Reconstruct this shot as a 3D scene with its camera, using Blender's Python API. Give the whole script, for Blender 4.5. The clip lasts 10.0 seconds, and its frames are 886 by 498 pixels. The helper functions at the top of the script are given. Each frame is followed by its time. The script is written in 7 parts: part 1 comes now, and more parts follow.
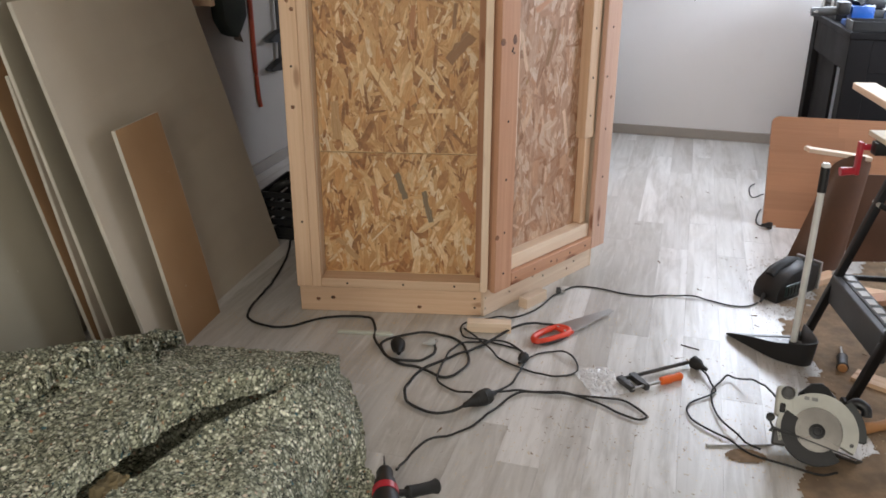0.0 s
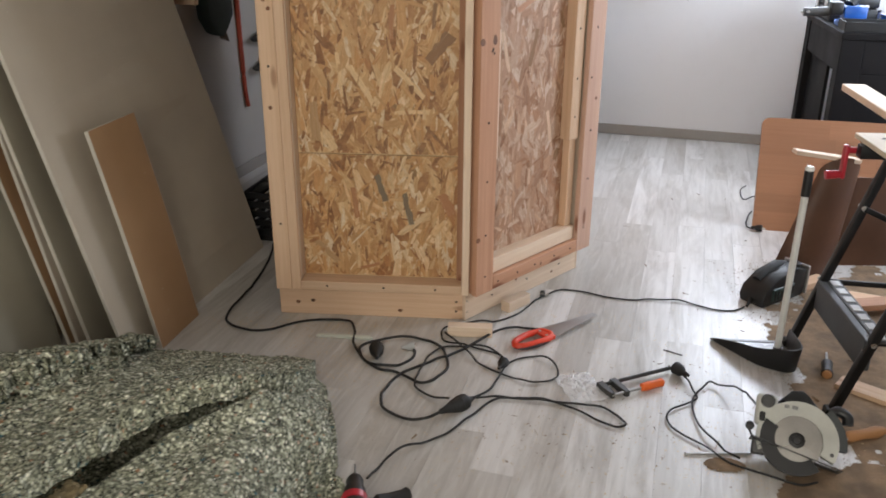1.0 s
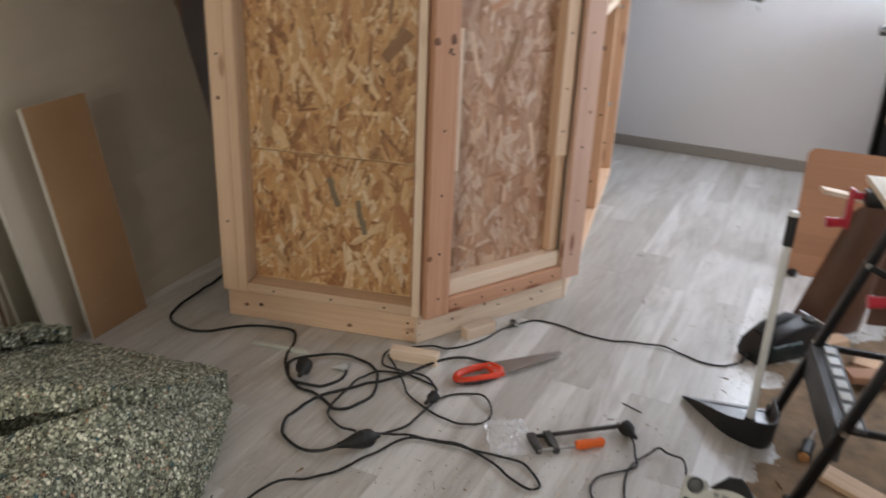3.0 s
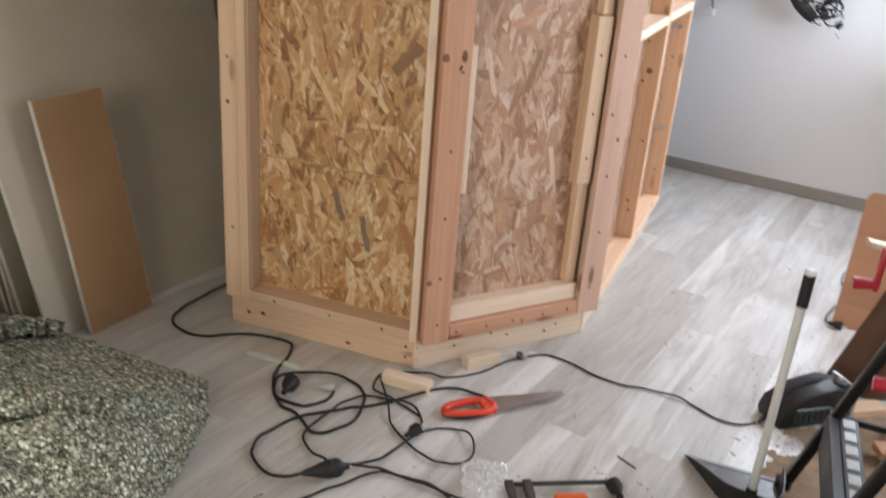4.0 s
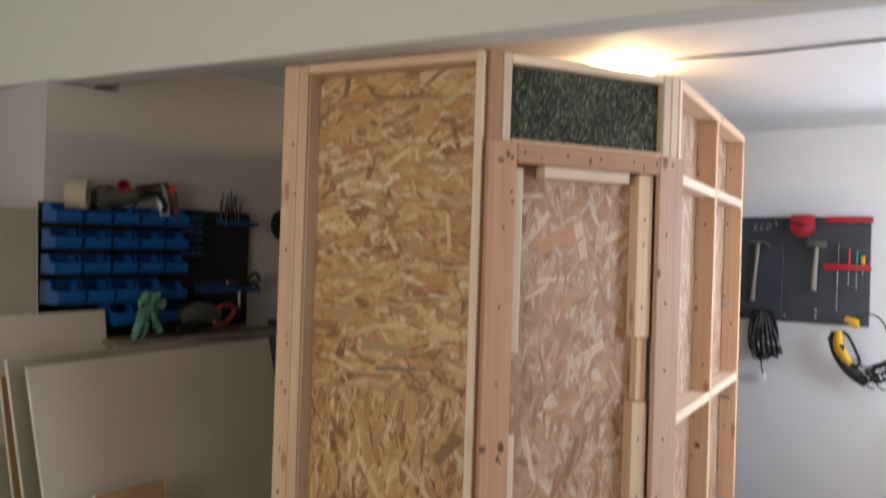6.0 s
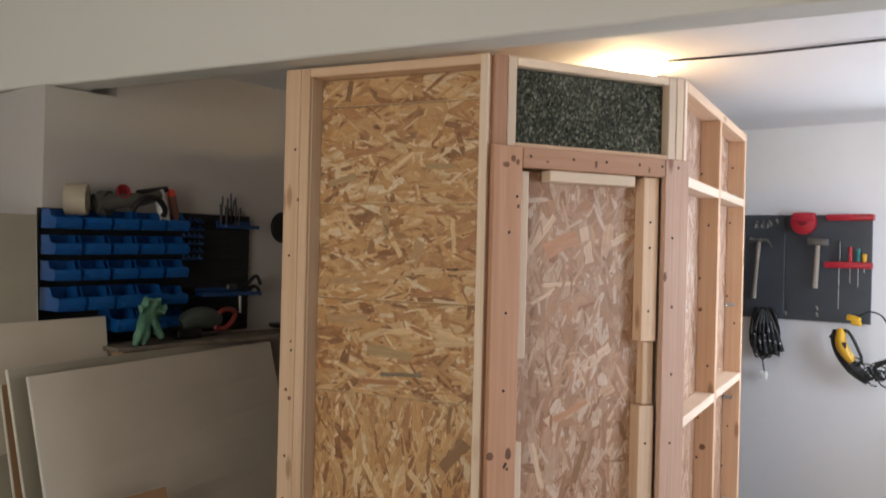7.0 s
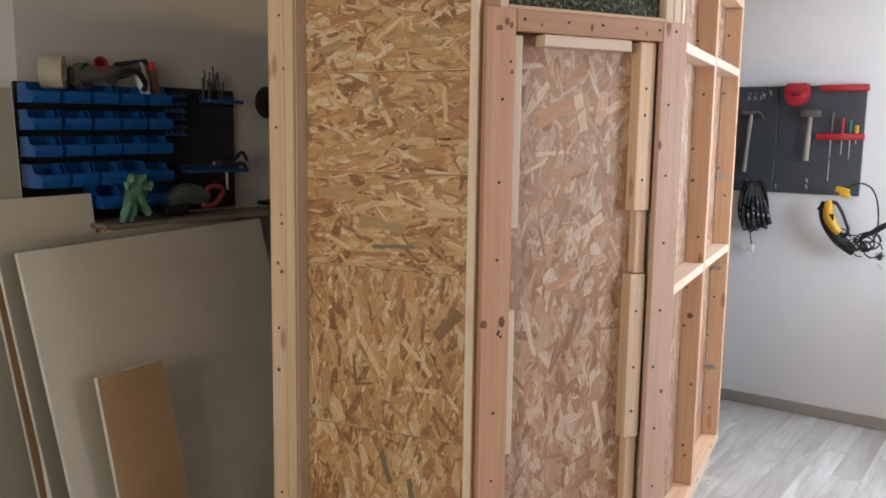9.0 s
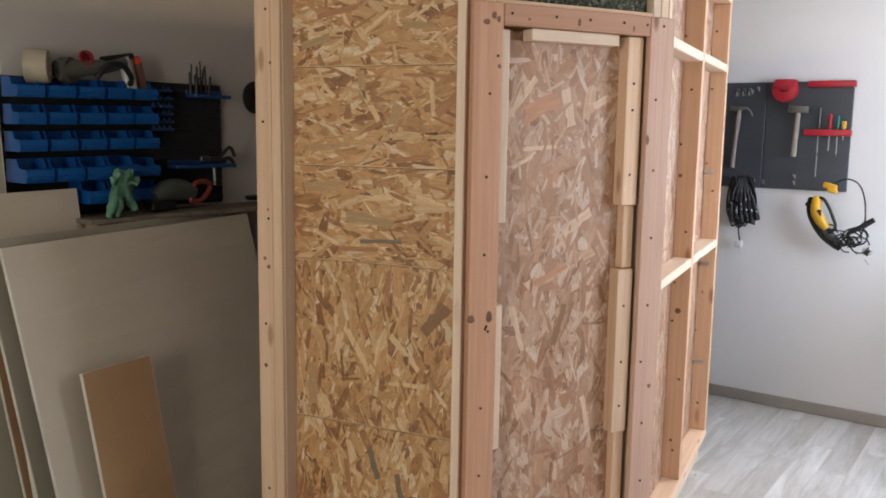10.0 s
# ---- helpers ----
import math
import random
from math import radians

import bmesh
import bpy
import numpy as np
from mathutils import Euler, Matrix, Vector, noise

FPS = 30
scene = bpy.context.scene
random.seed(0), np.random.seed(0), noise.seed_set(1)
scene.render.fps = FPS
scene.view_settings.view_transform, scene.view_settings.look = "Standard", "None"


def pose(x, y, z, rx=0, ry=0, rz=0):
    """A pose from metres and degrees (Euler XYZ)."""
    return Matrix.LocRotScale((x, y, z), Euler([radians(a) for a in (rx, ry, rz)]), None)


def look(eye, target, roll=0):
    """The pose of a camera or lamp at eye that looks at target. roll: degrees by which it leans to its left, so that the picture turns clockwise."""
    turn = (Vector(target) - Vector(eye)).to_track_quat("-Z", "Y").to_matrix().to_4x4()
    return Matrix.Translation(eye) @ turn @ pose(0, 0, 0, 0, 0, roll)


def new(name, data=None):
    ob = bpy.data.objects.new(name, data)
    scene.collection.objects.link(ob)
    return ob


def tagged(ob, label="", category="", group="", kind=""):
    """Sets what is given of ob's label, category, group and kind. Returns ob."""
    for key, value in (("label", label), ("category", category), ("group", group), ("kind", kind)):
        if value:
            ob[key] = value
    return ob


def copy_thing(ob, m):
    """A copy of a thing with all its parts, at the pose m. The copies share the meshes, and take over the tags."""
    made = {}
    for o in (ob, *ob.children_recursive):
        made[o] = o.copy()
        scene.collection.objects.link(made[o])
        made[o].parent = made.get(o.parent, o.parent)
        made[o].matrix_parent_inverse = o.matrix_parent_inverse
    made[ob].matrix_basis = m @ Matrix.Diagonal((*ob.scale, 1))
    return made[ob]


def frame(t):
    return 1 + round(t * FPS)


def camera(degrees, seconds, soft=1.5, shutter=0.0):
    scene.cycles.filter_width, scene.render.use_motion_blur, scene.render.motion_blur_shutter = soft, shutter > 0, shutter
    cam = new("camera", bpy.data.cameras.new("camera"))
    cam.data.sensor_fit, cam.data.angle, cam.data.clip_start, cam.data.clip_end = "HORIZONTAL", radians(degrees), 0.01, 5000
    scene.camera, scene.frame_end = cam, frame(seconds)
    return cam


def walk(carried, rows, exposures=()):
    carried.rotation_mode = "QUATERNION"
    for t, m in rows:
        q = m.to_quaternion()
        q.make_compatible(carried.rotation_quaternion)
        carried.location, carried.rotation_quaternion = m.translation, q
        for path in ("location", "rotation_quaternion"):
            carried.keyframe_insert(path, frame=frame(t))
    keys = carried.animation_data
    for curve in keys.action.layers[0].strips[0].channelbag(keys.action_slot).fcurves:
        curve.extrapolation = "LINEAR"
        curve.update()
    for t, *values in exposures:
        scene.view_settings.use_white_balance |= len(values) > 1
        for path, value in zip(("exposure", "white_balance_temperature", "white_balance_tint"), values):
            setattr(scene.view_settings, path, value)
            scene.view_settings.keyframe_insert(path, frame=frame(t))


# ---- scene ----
cam = camera(55.8, 10.0, soft=1.7, shutter=0.9)
PATH = [
    (0, (0.257, 0.136, 1.510), (0.102, 1.980, 0.751), 0.20),
    (0.5, (0.270, 0.152, 1.509), (0.118, 1.997, 0.752), 0.20),
    (1, (0.336, 0.189, 1.509), (0.175, 2.031, 0.747), 0.31),
    (1.5, (0.422, 0.290, 1.509), (0.249, 2.142, 0.773), 0.40),
    (2, (0.585, 0.490, 1.485), (0.428, 2.344, 0.751), 0.38),
    (2.5, (0.820, 0.529, 1.485), (0.636, 2.368, 0.723), 0.73),
    (2.7, (0.845, 0.526, 1.481), (0.546, 2.350, 0.717), 1.03),
    (3.8, (1.028, 0.784, 1.477), (0.445, 2.526, 0.686), 4.64),
    (4, (1.082, 0.793, 1.512), (0.455, 2.525, 0.732), 4.54),
    (4.5, (1.126, 0.784, 1.548), (0.369, 2.480, 0.807), 3.26),
    (5, (1.102, 0.761, 1.574), (0.318, 2.513, 1.011), 3.27),
    (5.5, (1.182, 0.747, 1.606), (0.324, 2.540, 1.387), 2.66),
    (6, (1.226, 0.755, 1.660), (0.332, 2.544, 1.674), 1.82),
    (6.2, (1.219, 0.762, 1.684), (0.327, 2.551, 1.729), 1.57),
    (7.3, (1.163, 0.760, 1.692), (0.294, 2.560, 1.644), 1.30),
    (7.5, (1.148, 0.778, 1.678), (0.305, 2.589, 1.585), 1.13),
    (8, (1.155, 0.779, 1.656), (0.319, 2.584, 1.451), 1.00),
    (8.5, (1.150, 0.779, 1.651), (0.313, 2.577, 1.394), 0.95),
    (9, (1.155, 0.781, 1.648), (0.315, 2.576, 1.374), 0.83),
    (9.5, (1.155, 0.785, 1.640), (0.322, 2.583, 1.365), 0.89),
    (10, (1.162, 0.790, 1.641), (0.343, 2.593, 1.360), 0.89),
]

walk(cam, [(t, look(eye, target, roll)) for t, eye, target, roll in PATH],
     exposures=[(0.0, -0.05), (1.2, -0.06), (2.0, -0.2), (2.5, -0.42), (2.7, -0.42), (3.8, 0.0), (4.0, 0.08), (4.5, 0.42), (5.0, 0.25), (5.5, -0.1), (6.0, -0.25), (7.5, -0.25), (9.0, -0.14), (10.0, -0.1)])

# ---- world and light ----
world = bpy.data.worlds.new("sky")
scene.world = world
world.use_nodes = True
_n = world.node_tree.nodes
_sky = _n.new("ShaderNodeTexSky")
_sky.sky_type, _sky.sun_disc = "NISHITA", False
_sky.sun_elevation, _sky.sun_rotation = radians(40), radians(60)
world.node_tree.links.new(_sky.outputs[0], _n["Background"].inputs[0])
_n["Background"].inputs[1].default_value = 0.12


def area_lamp(name, at, target, sx, sy, watts, color):
    d = bpy.data.lights.new(name, "AREA")
    d.shape, d.size, d.size_y, d.energy, d.color = "RECTANGLE", sx, sy, watts, color
    ob = new(name, d)
    ob.matrix_world = look(at, target)
    return ob


# daylight through the right wall's window, and an added, unseen fill behind the camera
area_lamp("window_light", (3.40, 3.9, 1.62), (1.0, 5.9, 1.1), 1.2, 1.1, 66, (0.78, 0.87, 1.0))
area_lamp("far_window_light", (2.227, 5.738, 1.72), (1.8, 3.4, 0.9), 1.12, 1.02, 50, (0.80, 0.87, 1.0))
area_lamp("door_light", (-0.1, -1.72, 1.62), (0.2, 3.0, 0.6), 1.3, 1.9, 71, (1.0, 0.935, 0.815))

# ---- materials ----
MATS = {}


class Shader:
    """A node material being wired up."""

    def __init__(self, name):
        self.m = bpy.data.materials.new(name)
        self.m.use_nodes = True
        self.t = self.m.node_tree
        self.bsdf = self.t.nodes["Principled BSDF"]
        MATS[name] = self.m

    def node(self, kind, **inputs):
        n = self.t.nodes.new("ShaderNode" + kind)
        for k, v in inputs.items():
            self.put(n.inputs[k.replace("_", " ")], v)
        return n

    def put(self, socket, v):
        if isinstance(v, bpy.types.NodeSocket):
            self.t.links.new(v, socket)
        else:
            socket.default_value = v

    def set(self, **inputs):
        for k, v in inputs.items():
            self.put(self.bsdf.inputs[k.replace("_", " ")], v)
        return self

    def coords(self, kind="Object", scale=(1, 1, 1), turn=0.0, shift=None):
        c = self.t.nodes.new("ShaderNodeTexCoord").outputs[kind]
        mp = self.node("Mapping", Vector=c, Scale=scale, Rotation=(0, 0, turn))
        if shift is not None:
            self.put(mp.inputs["Location"], shift)
        return mp.outputs[0]

    def noise(self, vec, scale, detail=4.0, rough=0.55, distort=0.0):
        return self.node("TexNoise", Vector=vec, Scale=scale, Detail=detail, Roughness=rough, Distortion=distort).outputs["Fac"]

    def ramp(self, fac, stops):
        n = self.node("ValToRGB", Fac=fac)
        e = n.color_ramp.elements
        while len(e) < len(stops):
            e.new(0.5)
        for el, (p, c) in zip(e, stops):
            el.position = p
            el.color = (*c, 1) if len(c) == 3 else c
        return n.outputs["Color"]

    def grey(self, fac, lo, hi, a=0.0, b=1.0):
        n = self.node("MapRange", Value=fac)
        n.inputs[1].default_value, n.inputs[2].default_value = a, b
        n.inputs[3].default_value, n.inputs[4].default_value = lo, hi
        return n.outputs[0]

    def mix(self, fac, a, b, mode="MIX"):
        n = self.t.nodes.new("ShaderNodeMix")
        n.data_type, n.blend_type = "RGBA", mode
        for sock, v in ((n.inputs[0], fac), (n.inputs[6], a), (n.inputs[7], b)):
            if not isinstance(v, bpy.types.NodeSocket) and not isinstance(v, (int, float)) and len(v) == 3:
                v = (*v, 1)
            self.put(sock, v)
        return n.outputs[2]

    def bump(self, height, strength=0.3, distance=0.002):
        n = self.node("Bump", Height=height, Strength=strength, Distance=distance)
        self.set(Normal=n.outputs[0])
        return self

    def rnd(self):
        return self.t.nodes.new("ShaderNodeObjectInfo").outputs["Random"]

    def island(self):
        return self.t.nodes.new("ShaderNodeNewGeometry").outputs["Random Per Island"]


def plain(name, color, rough=0.5, metal=0.0, grain=60.0, amount=0.25, bump=0.1):
    """A surface of one colour with fine grain and broad, faint staining."""
    s = Shader(name)
    v = s.coords()
    fine, broad = s.noise(v, grain), s.noise(v, grain / 12, 3)
    dark = tuple(c * (1 - amount) for c in color)
    light = tuple(min(1, c * (1 + amount * 0.6)) for c in color)
    col = s.mix(s.grey(broad, 0, 1, 0.3, 0.7), dark, light)
    col = s.mix(s.grey(fine, 0.0, 0.35, 0.35, 0.75), col, dark)
    s.set(Base_Color=col, Metallic=metal, Roughness=s.grey(broad, max(0.02, rough - 0.1), min(1, rough + 0.12), 0.3, 0.7))
    s.bump(fine, bump, 0.001)
    return s.m


def timber(name, light, dark, knots=0.6, rough=0.6):
    """Planed softwood: rings along the board's length (u), knots, a tint of its own for each board."""
    s = Shader(name)
    r = s.rnd()
    off = s.node("CombineXYZ", X=s.grey(r, 0, 37), Y=s.grey(r, 0, 91), Z=0.0).outputs[0]
    uv = s.coords("UV", (1, 1, 1), 0, off)
    wob = s.noise(s.node("Mapping", Vector=uv, Scale=(1.3, 6, 1)).outputs[0], 1.0, 2)
    stretched = s.node("Mapping", Vector=uv, Scale=(0.7, 34, 1)).outputs[0]
    rings = s.noise(stretched, 1.6, 3, 0.5, 0.6)
    fibre = s.noise(s.node("Mapping", Vector=uv, Scale=(8, 420, 1)).outputs[0], 1.0, 3)
    col = s.mix(s.grey(rings, 0, 0.45, 0.40, 0.70), light, dark)
    col = s.mix(s.grey(wob, 0, 0.35, 0.4, 0.75), col, dark)
    late = s.noise(s.node("Mapping", Vector=uv, Scale=(0.45, 95, 1)).outputs[0], 1.0, 2, 0.45, 1.1)
    col = s.mix(s.grey(late, 0, 0.17, 0.54, 0.72), col, (dark[0] * 0.8, dark[1] * 0.72, dark[2] * 0.66))
    col = s.mix(s.grey(fibre, 0, 0.22, 0.4, 0.8), col, tuple(c * 0.6 for c in dark))
    kn = s.node("TexVoronoi", Vector=s.node("Mapping", Vector=uv, Scale=(2.2, 7.5, 1)).outputs[0], Scale=1.0)
    kn.voronoi_dimensions = "2D"
    kmask = s.grey(kn.outputs["Distance"], knots, 0, 0.05, 0.11)
    pick = s.grey(s.node("SeparateColor", Color=kn.outputs["Color"]).outputs[0], 0, 1, 0.5, 0.55)
    km = s.node("Math", **{}); km.operation = "MULTIPLY"
    s.put(km.inputs[0], kmask), s.put(km.inputs[1], pick)
    col = s.mix(km.outputs[0], col, (dark[0] * 0.45, dark[1] * 0.3, dark[2] * 0.22))
    tint = s.grey(r, 0.86, 1.1)
    col = s.mix(1.0, col, s.node("CombineColor", Red=tint, Green=tint, Blue=tint).outputs[0], "MULTIPLY")
    s.set(Base_Color=col, Roughness=s.grey(fibre, rough - 0.08, rough + 0.12))
    s.bump(fibre, 0.12, 0.0006)
    return s.m


PINE = timber("pale_pine", (0.76, 0.535, 0.36), (0.59, 0.355, 0.205))
PINK = timber("pink_douglas", (0.56, 0.31, 0.19), (0.40, 0.182, 0.098), 0.9)
PEACH = timber("peach_pine", (0.80, 0.51, 0.31), (0.62, 0.345, 0.185), 0.7)
WHITE_PINE = timber("white_pine", (0.80, 0.635, 0.48), (0.68, 0.49, 0.34), 0.2)
PALE_PINK = timber("pale_pink_douglas", (0.575, 0.372, 0.275), (0.44, 0.25, 0.178), 0.9)


def osb(name, stops):
    """One colour for each wood strand, with fibres along it, a warm or straw cast of its own and worn, darker ends."""
    s = Shader(name)
    r = s.island()
    r2 = s.node("Math", Value=1.0)
    r2.operation = "FRACT"
    r3 = s.node("Math", Value=1.0)
    r3.operation = "MULTIPLY"
    s.put(r3.inputs[0], r), s.put(r3.inputs[1], 37.7)
    s.put(r2.inputs[0], r3.outputs[0])
    soft_ = s.noise(s.coords("Object"), 38.0, 3, 0.6)
    tone = s.node("Math", Value=0.0)
    tone.operation = "MULTIPLY_ADD"
    s.put(tone.inputs[0], r), s.put(tone.inputs[1], 0.84), s.put(tone.inputs[2], s.grey(soft_, 0.0, 0.16, 0.3, 0.7))
    col = s.ramp(tone.outputs[0], stops)
    warm = s.ramp(r2.outputs[0], [(0.0, (1.0, 0.86, 0.72)), (0.35, (1.0, 1.0, 1.0)), (0.7, (0.95, 1.0, 1.06)), (1.0, (0.84, 0.84, 0.86))])
    col = s.mix(0.7, col, warm, "MULTIPLY")
    v = s.coords("UV")
    fib = s.noise(s.node("Mapping", Vector=v, Scale=(25, 700, 1)).outputs[0], 1.0, 3)
    streak = s.noise(s.node("Mapping", Vector=v, Scale=(9, 190, 1)).outputs[0], 1.0, 3, 0.6, 0.5)
    col = s.mix(s.grey(streak, 0, 0.5, 0.42, 0.75), col, (0.33, 0.165, 0.065))
    col = s.mix(s.grey(streak, 0.4, 0, 0.25, 0.42), col, (0.80, 0.62, 0.40))
    col = s.mix(s.grey(fib, 0, 0.4, 0.45, 0.8), col, (0.22, 0.11, 0.045))
    mott = s.noise(s.coords("Object"), 60.0, 4, 0.65)
    col = s.mix(s.grey(mott, 0, 0.22, 0.45, 0.75), col, stops[2][1])
    s.set(Base_Color=col, Roughness=s.grey(fib, 0.42, 0.66))
    s.bump(fib, 0.3, 0.0008)
    return s.m


def one_strand(name, c):
    return osb(name, [(0.0, tuple(0.86 * q for q in c)), (0.3, c), (0.5, c), (0.7, c), (1.0, tuple(min(1.0, 1.1 * q) for q in c))])


OSB = osb("osb_strand", [(0.0, (0.13, 0.055, 0.022)), (0.12, (0.27, 0.12, 0.048)), (0.25, (0.46, 0.225, 0.087)), (0.38, (0.57, 0.315, 0.127)), (0.62, (0.665, 0.40, 0.182)), (0.80, (0.755, 0.525, 0.285)), (0.93, (0.85, 0.68, 0.46))])
OSB_PINK = osb("osb_strand_door", [(0.0, (0.18, 0.08, 0.042)), (0.09, (0.31, 0.153, 0.085)), (0.24, (0.415, 0.222, 0.136)), (0.5, (0.495, 0.295, 0.193)), (0.72, (0.585, 0.395, 0.278)), (0.93, (0.71, 0.54, 0.42))])
GREY, RUST, TAN = one_strand("grey_strand", (0.18, 0.15, 0.105)), one_strand("rust_strand", (0.43, 0.20, 0.09)), one_strand("tan_strand", (0.47, 0.30, 0.15))
OLIVE, BROWN, DARK = one_strand("olive_strand", (0.42, 0.29, 0.14)), one_strand("brown_strand", (0.25, 0.135, 0.065)), one_strand("dark_strand", (0.05, 0.03, 0.018))
PALE, CREAM, PINKBROWN = one_strand("pale_strand", (0.75, 0.54, 0.30)), one_strand("cream_strand", (0.69, 0.50, 0.36)), one_strand("pink_brown_strand", (0.52, 0.265, 0.155))
OSB_BASE = plain("osb_base", (0.42, 0.24, 0.105), 0.6, 0, 90, 0.4)


def drywall_paper(name, color, mottled):
    s = Shader(name)
    v = s.coords()
    a, b = s.noise(v, 3.0, 4), s.noise(v, 140, 2)
    col = s.mix(s.grey(a, 0, 1, 0.35, 0.7), color, mottled)
    specks = s.node("TexVoronoi", Vector=v, Scale=14.0)
    col = s.mix(s.grey(specks.outputs["Distance"], 0.3, 0, 0.02, 0.06), col, (0.72, 0.68, 0.6))
    s.set(Base_Color=col, Roughness=s.grey(a, 0.75, 0.9))
    s.bump(b, 0.06, 0.0006)
    return s.m


GYPSUM_FACE = drywall_paper("drywall_face", (0.54, 0.475, 0.38), (0.495, 0.43, 0.345))
GREEN_FACE = drywall_paper("drywall_green_face", (0.345, 0.312, 0.24), (0.31, 0.28, 0.215))
BROWN_FACE = drywall_paper("drywall_brown_back", (0.36, 0.215, 0.11), (0.31, 0.18, 0.09))
GYPSUM_EDGE = plain("drywall_edge", (0.66, 0.62, 0.54), 0.9, 0, 80, 0.2)


def painted(name, color, rough=0.7):
    s = Shader(name)
    v = s.coords()
    a, b, c = s.noise(v, 0.9, 3), s.noise(v, 260, 2), s.noise(v, 12, 4)
    col = s.mix(s.grey(a, 0, 0.5, 0.3, 0.75), color, tuple(q * 0.93 for q in color))
    col = s.mix(s.grey(c, 0, 0.3, 0.55, 0.85), col, tuple(q * 0.9 for q in color))
    s.set(Base_Color=col, Roughness=s.grey(c, rough - 0.08, rough + 0.1))
    s.bump(b, 0.12, 0.0008)
    return s.m


WALL = painted("white_wall_paint", (0.80, 0.80, 0.815))
# the same white paint, darkened: the left wall's shade is in its colour
SHADED_WALL = painted("shaded_wall_paint", (0.47, 0.445, 0.42))
CEIL = painted("ceiling_paint", (0.80, 0.79, 0.79))
BEAM = painted("beam_paint", (0.70, 0.69, 0.64))
SKIRT = plain("grey_skirting", (0.36, 0.33, 0.30), 0.45, 0, 30, 0.15)


def laminate():
    s = Shader("grey_laminate")
    r = s.rnd()
    off = s.node("CombineXYZ", X=s.grey(r, 0, 53), Y=s.grey(r, 0, 17), Z=0.0).outputs[0]
    uv = s.coords("UV", (1, 1, 1), 0, off)
    grain = s.noise(s.node("Mapping", Vector=uv, Scale=(2.0, 40, 1)).outputs[0], 1.0, 5, 0.6, 0.4)
    fine = s.noise(s.node("Mapping", Vector=uv, Scale=(16, 380, 1)).outputs[0], 1.0, 3)
    cloud = s.noise(s.node("Mapping", Vector=uv, Scale=(1.6, 9, 1)).outputs[0], 1.0, 4, 0.6, 0.8)
    saw = s.noise(s.node("Mapping", Vector=uv, Scale=(240, 14, 1)).outputs[0], 1.0, 2)
    light = s.mix(s.grey(r, 0, 1, 0.15, 0.9), (0.485, 0.465, 0.435), (0.72, 0.705, 0.685))
    col = s.mix(s.grey(cloud, 0, 0.85, 0.44, 0.72), light, (0.34, 0.31, 0.27))
    col = s.mix(s.grey(grain, 0, 0.42, 0.48, 0.7), col, (0.27, 0.25, 0.225))
    wash = s.noise(s.node("Mapping", Vector=uv, Scale=(4.0, 26, 1), Location=(3, 7, 0)).outputs[0], 1.0, 5, 0.65, 1.2)
    col = s.mix(s.grey(wash, 0, 0.45, 0.5, 0.72), col, (0.70, 0.69, 0.66))
    col = s.mix(s.grey(fine, 0, 0.25, 0.5, 0.8), col, (0.62, 0.6, 0.57))
    col = s.mix(s.grey(saw, 0, 0.22, 0.55, 0.75), col, (0.66, 0.64, 0.6))
    dust = s.noise(s.coords("Object", (1, 1, 1)), 7.0, 5, 0.65)
    col = s.mix(s.grey(dust, 0, 0.25, 0.55, 0.8), col, (0.62, 0.55, 0.45))
    s.set(Base_Color=col, Roughness=s.grey(cloud, 0.24, 0.42), Specular_IOR_Level=0.8)
    s.bump(grain, 0.08, 0.0008)
    return s.m


LAMINATE = laminate()
SUBFLOOR = plain("dark_joint", (0.12, 0.11, 0.10), 0.9)


def chip_foam(name, bias, power=1.0):
    """Rebonded foam: chips of many colours pressed together."""
    s = Shader(name)
    v = s.coords()
    warp = s.node("TexNoise", Vector=v, Scale=40.0, Detail=2.0).outputs["Color"]
    vv = s.mix(0.009, v, warp)
    a = s.node("TexVoronoi", Vector=vv, Scale=118.0)
    b = s.node("TexVoronoi", Vector=vv, Scale=250.0)
    ra = s.node("SeparateColor", Color=a.outputs["Color"]).outputs[0]
    rb = s.node("SeparateColor", Color=b.outputs["Color"]).outputs[1]
    stops = [(0.0, (0.01, 0.013, 0.014)), (0.16, (0.045, 0.05, 0.046)), (0.34, (0.125, 0.13, 0.10)), (0.54, (0.25, 0.255, 0.20)), (0.74, (0.40, 0.405, 0.32)), (0.90, (0.56, 0.565, 0.47)), (0.965, (0.74, 0.73, 0.64)), (0.985, (0.36, 0.20, 0.11)), (0.995, (0.08, 0.16, 0.18))]
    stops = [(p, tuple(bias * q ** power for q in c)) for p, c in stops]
    col = s.mix(s.grey(ra, 0, 1, 0.35, 0.4), s.ramp(rb, stops), s.ramp(ra, stops))
    edge = s.grey(a.outputs["Distance"], 0, 0.6, 0.38, 0.8)
    col = s.mix(edge, col, (0.02, 0.025, 0.024))
    broad = s.noise(v, 5.0, 3)
    col = s.mix(s.grey(broad, 0, 0.18, 0.4, 0.75), col, (0.16, 0.165, 0.13))
    s.set(Base_Color=col, Roughness=0.95, Specular_IOR_Level=0.15)
    h = s.mix(0.5, a.outputs["Distance"], b.outputs["Distance"])
    s.bump(h, 0.8, 0.006)
    s.t.nodes[-1].invert = True
    return s.m


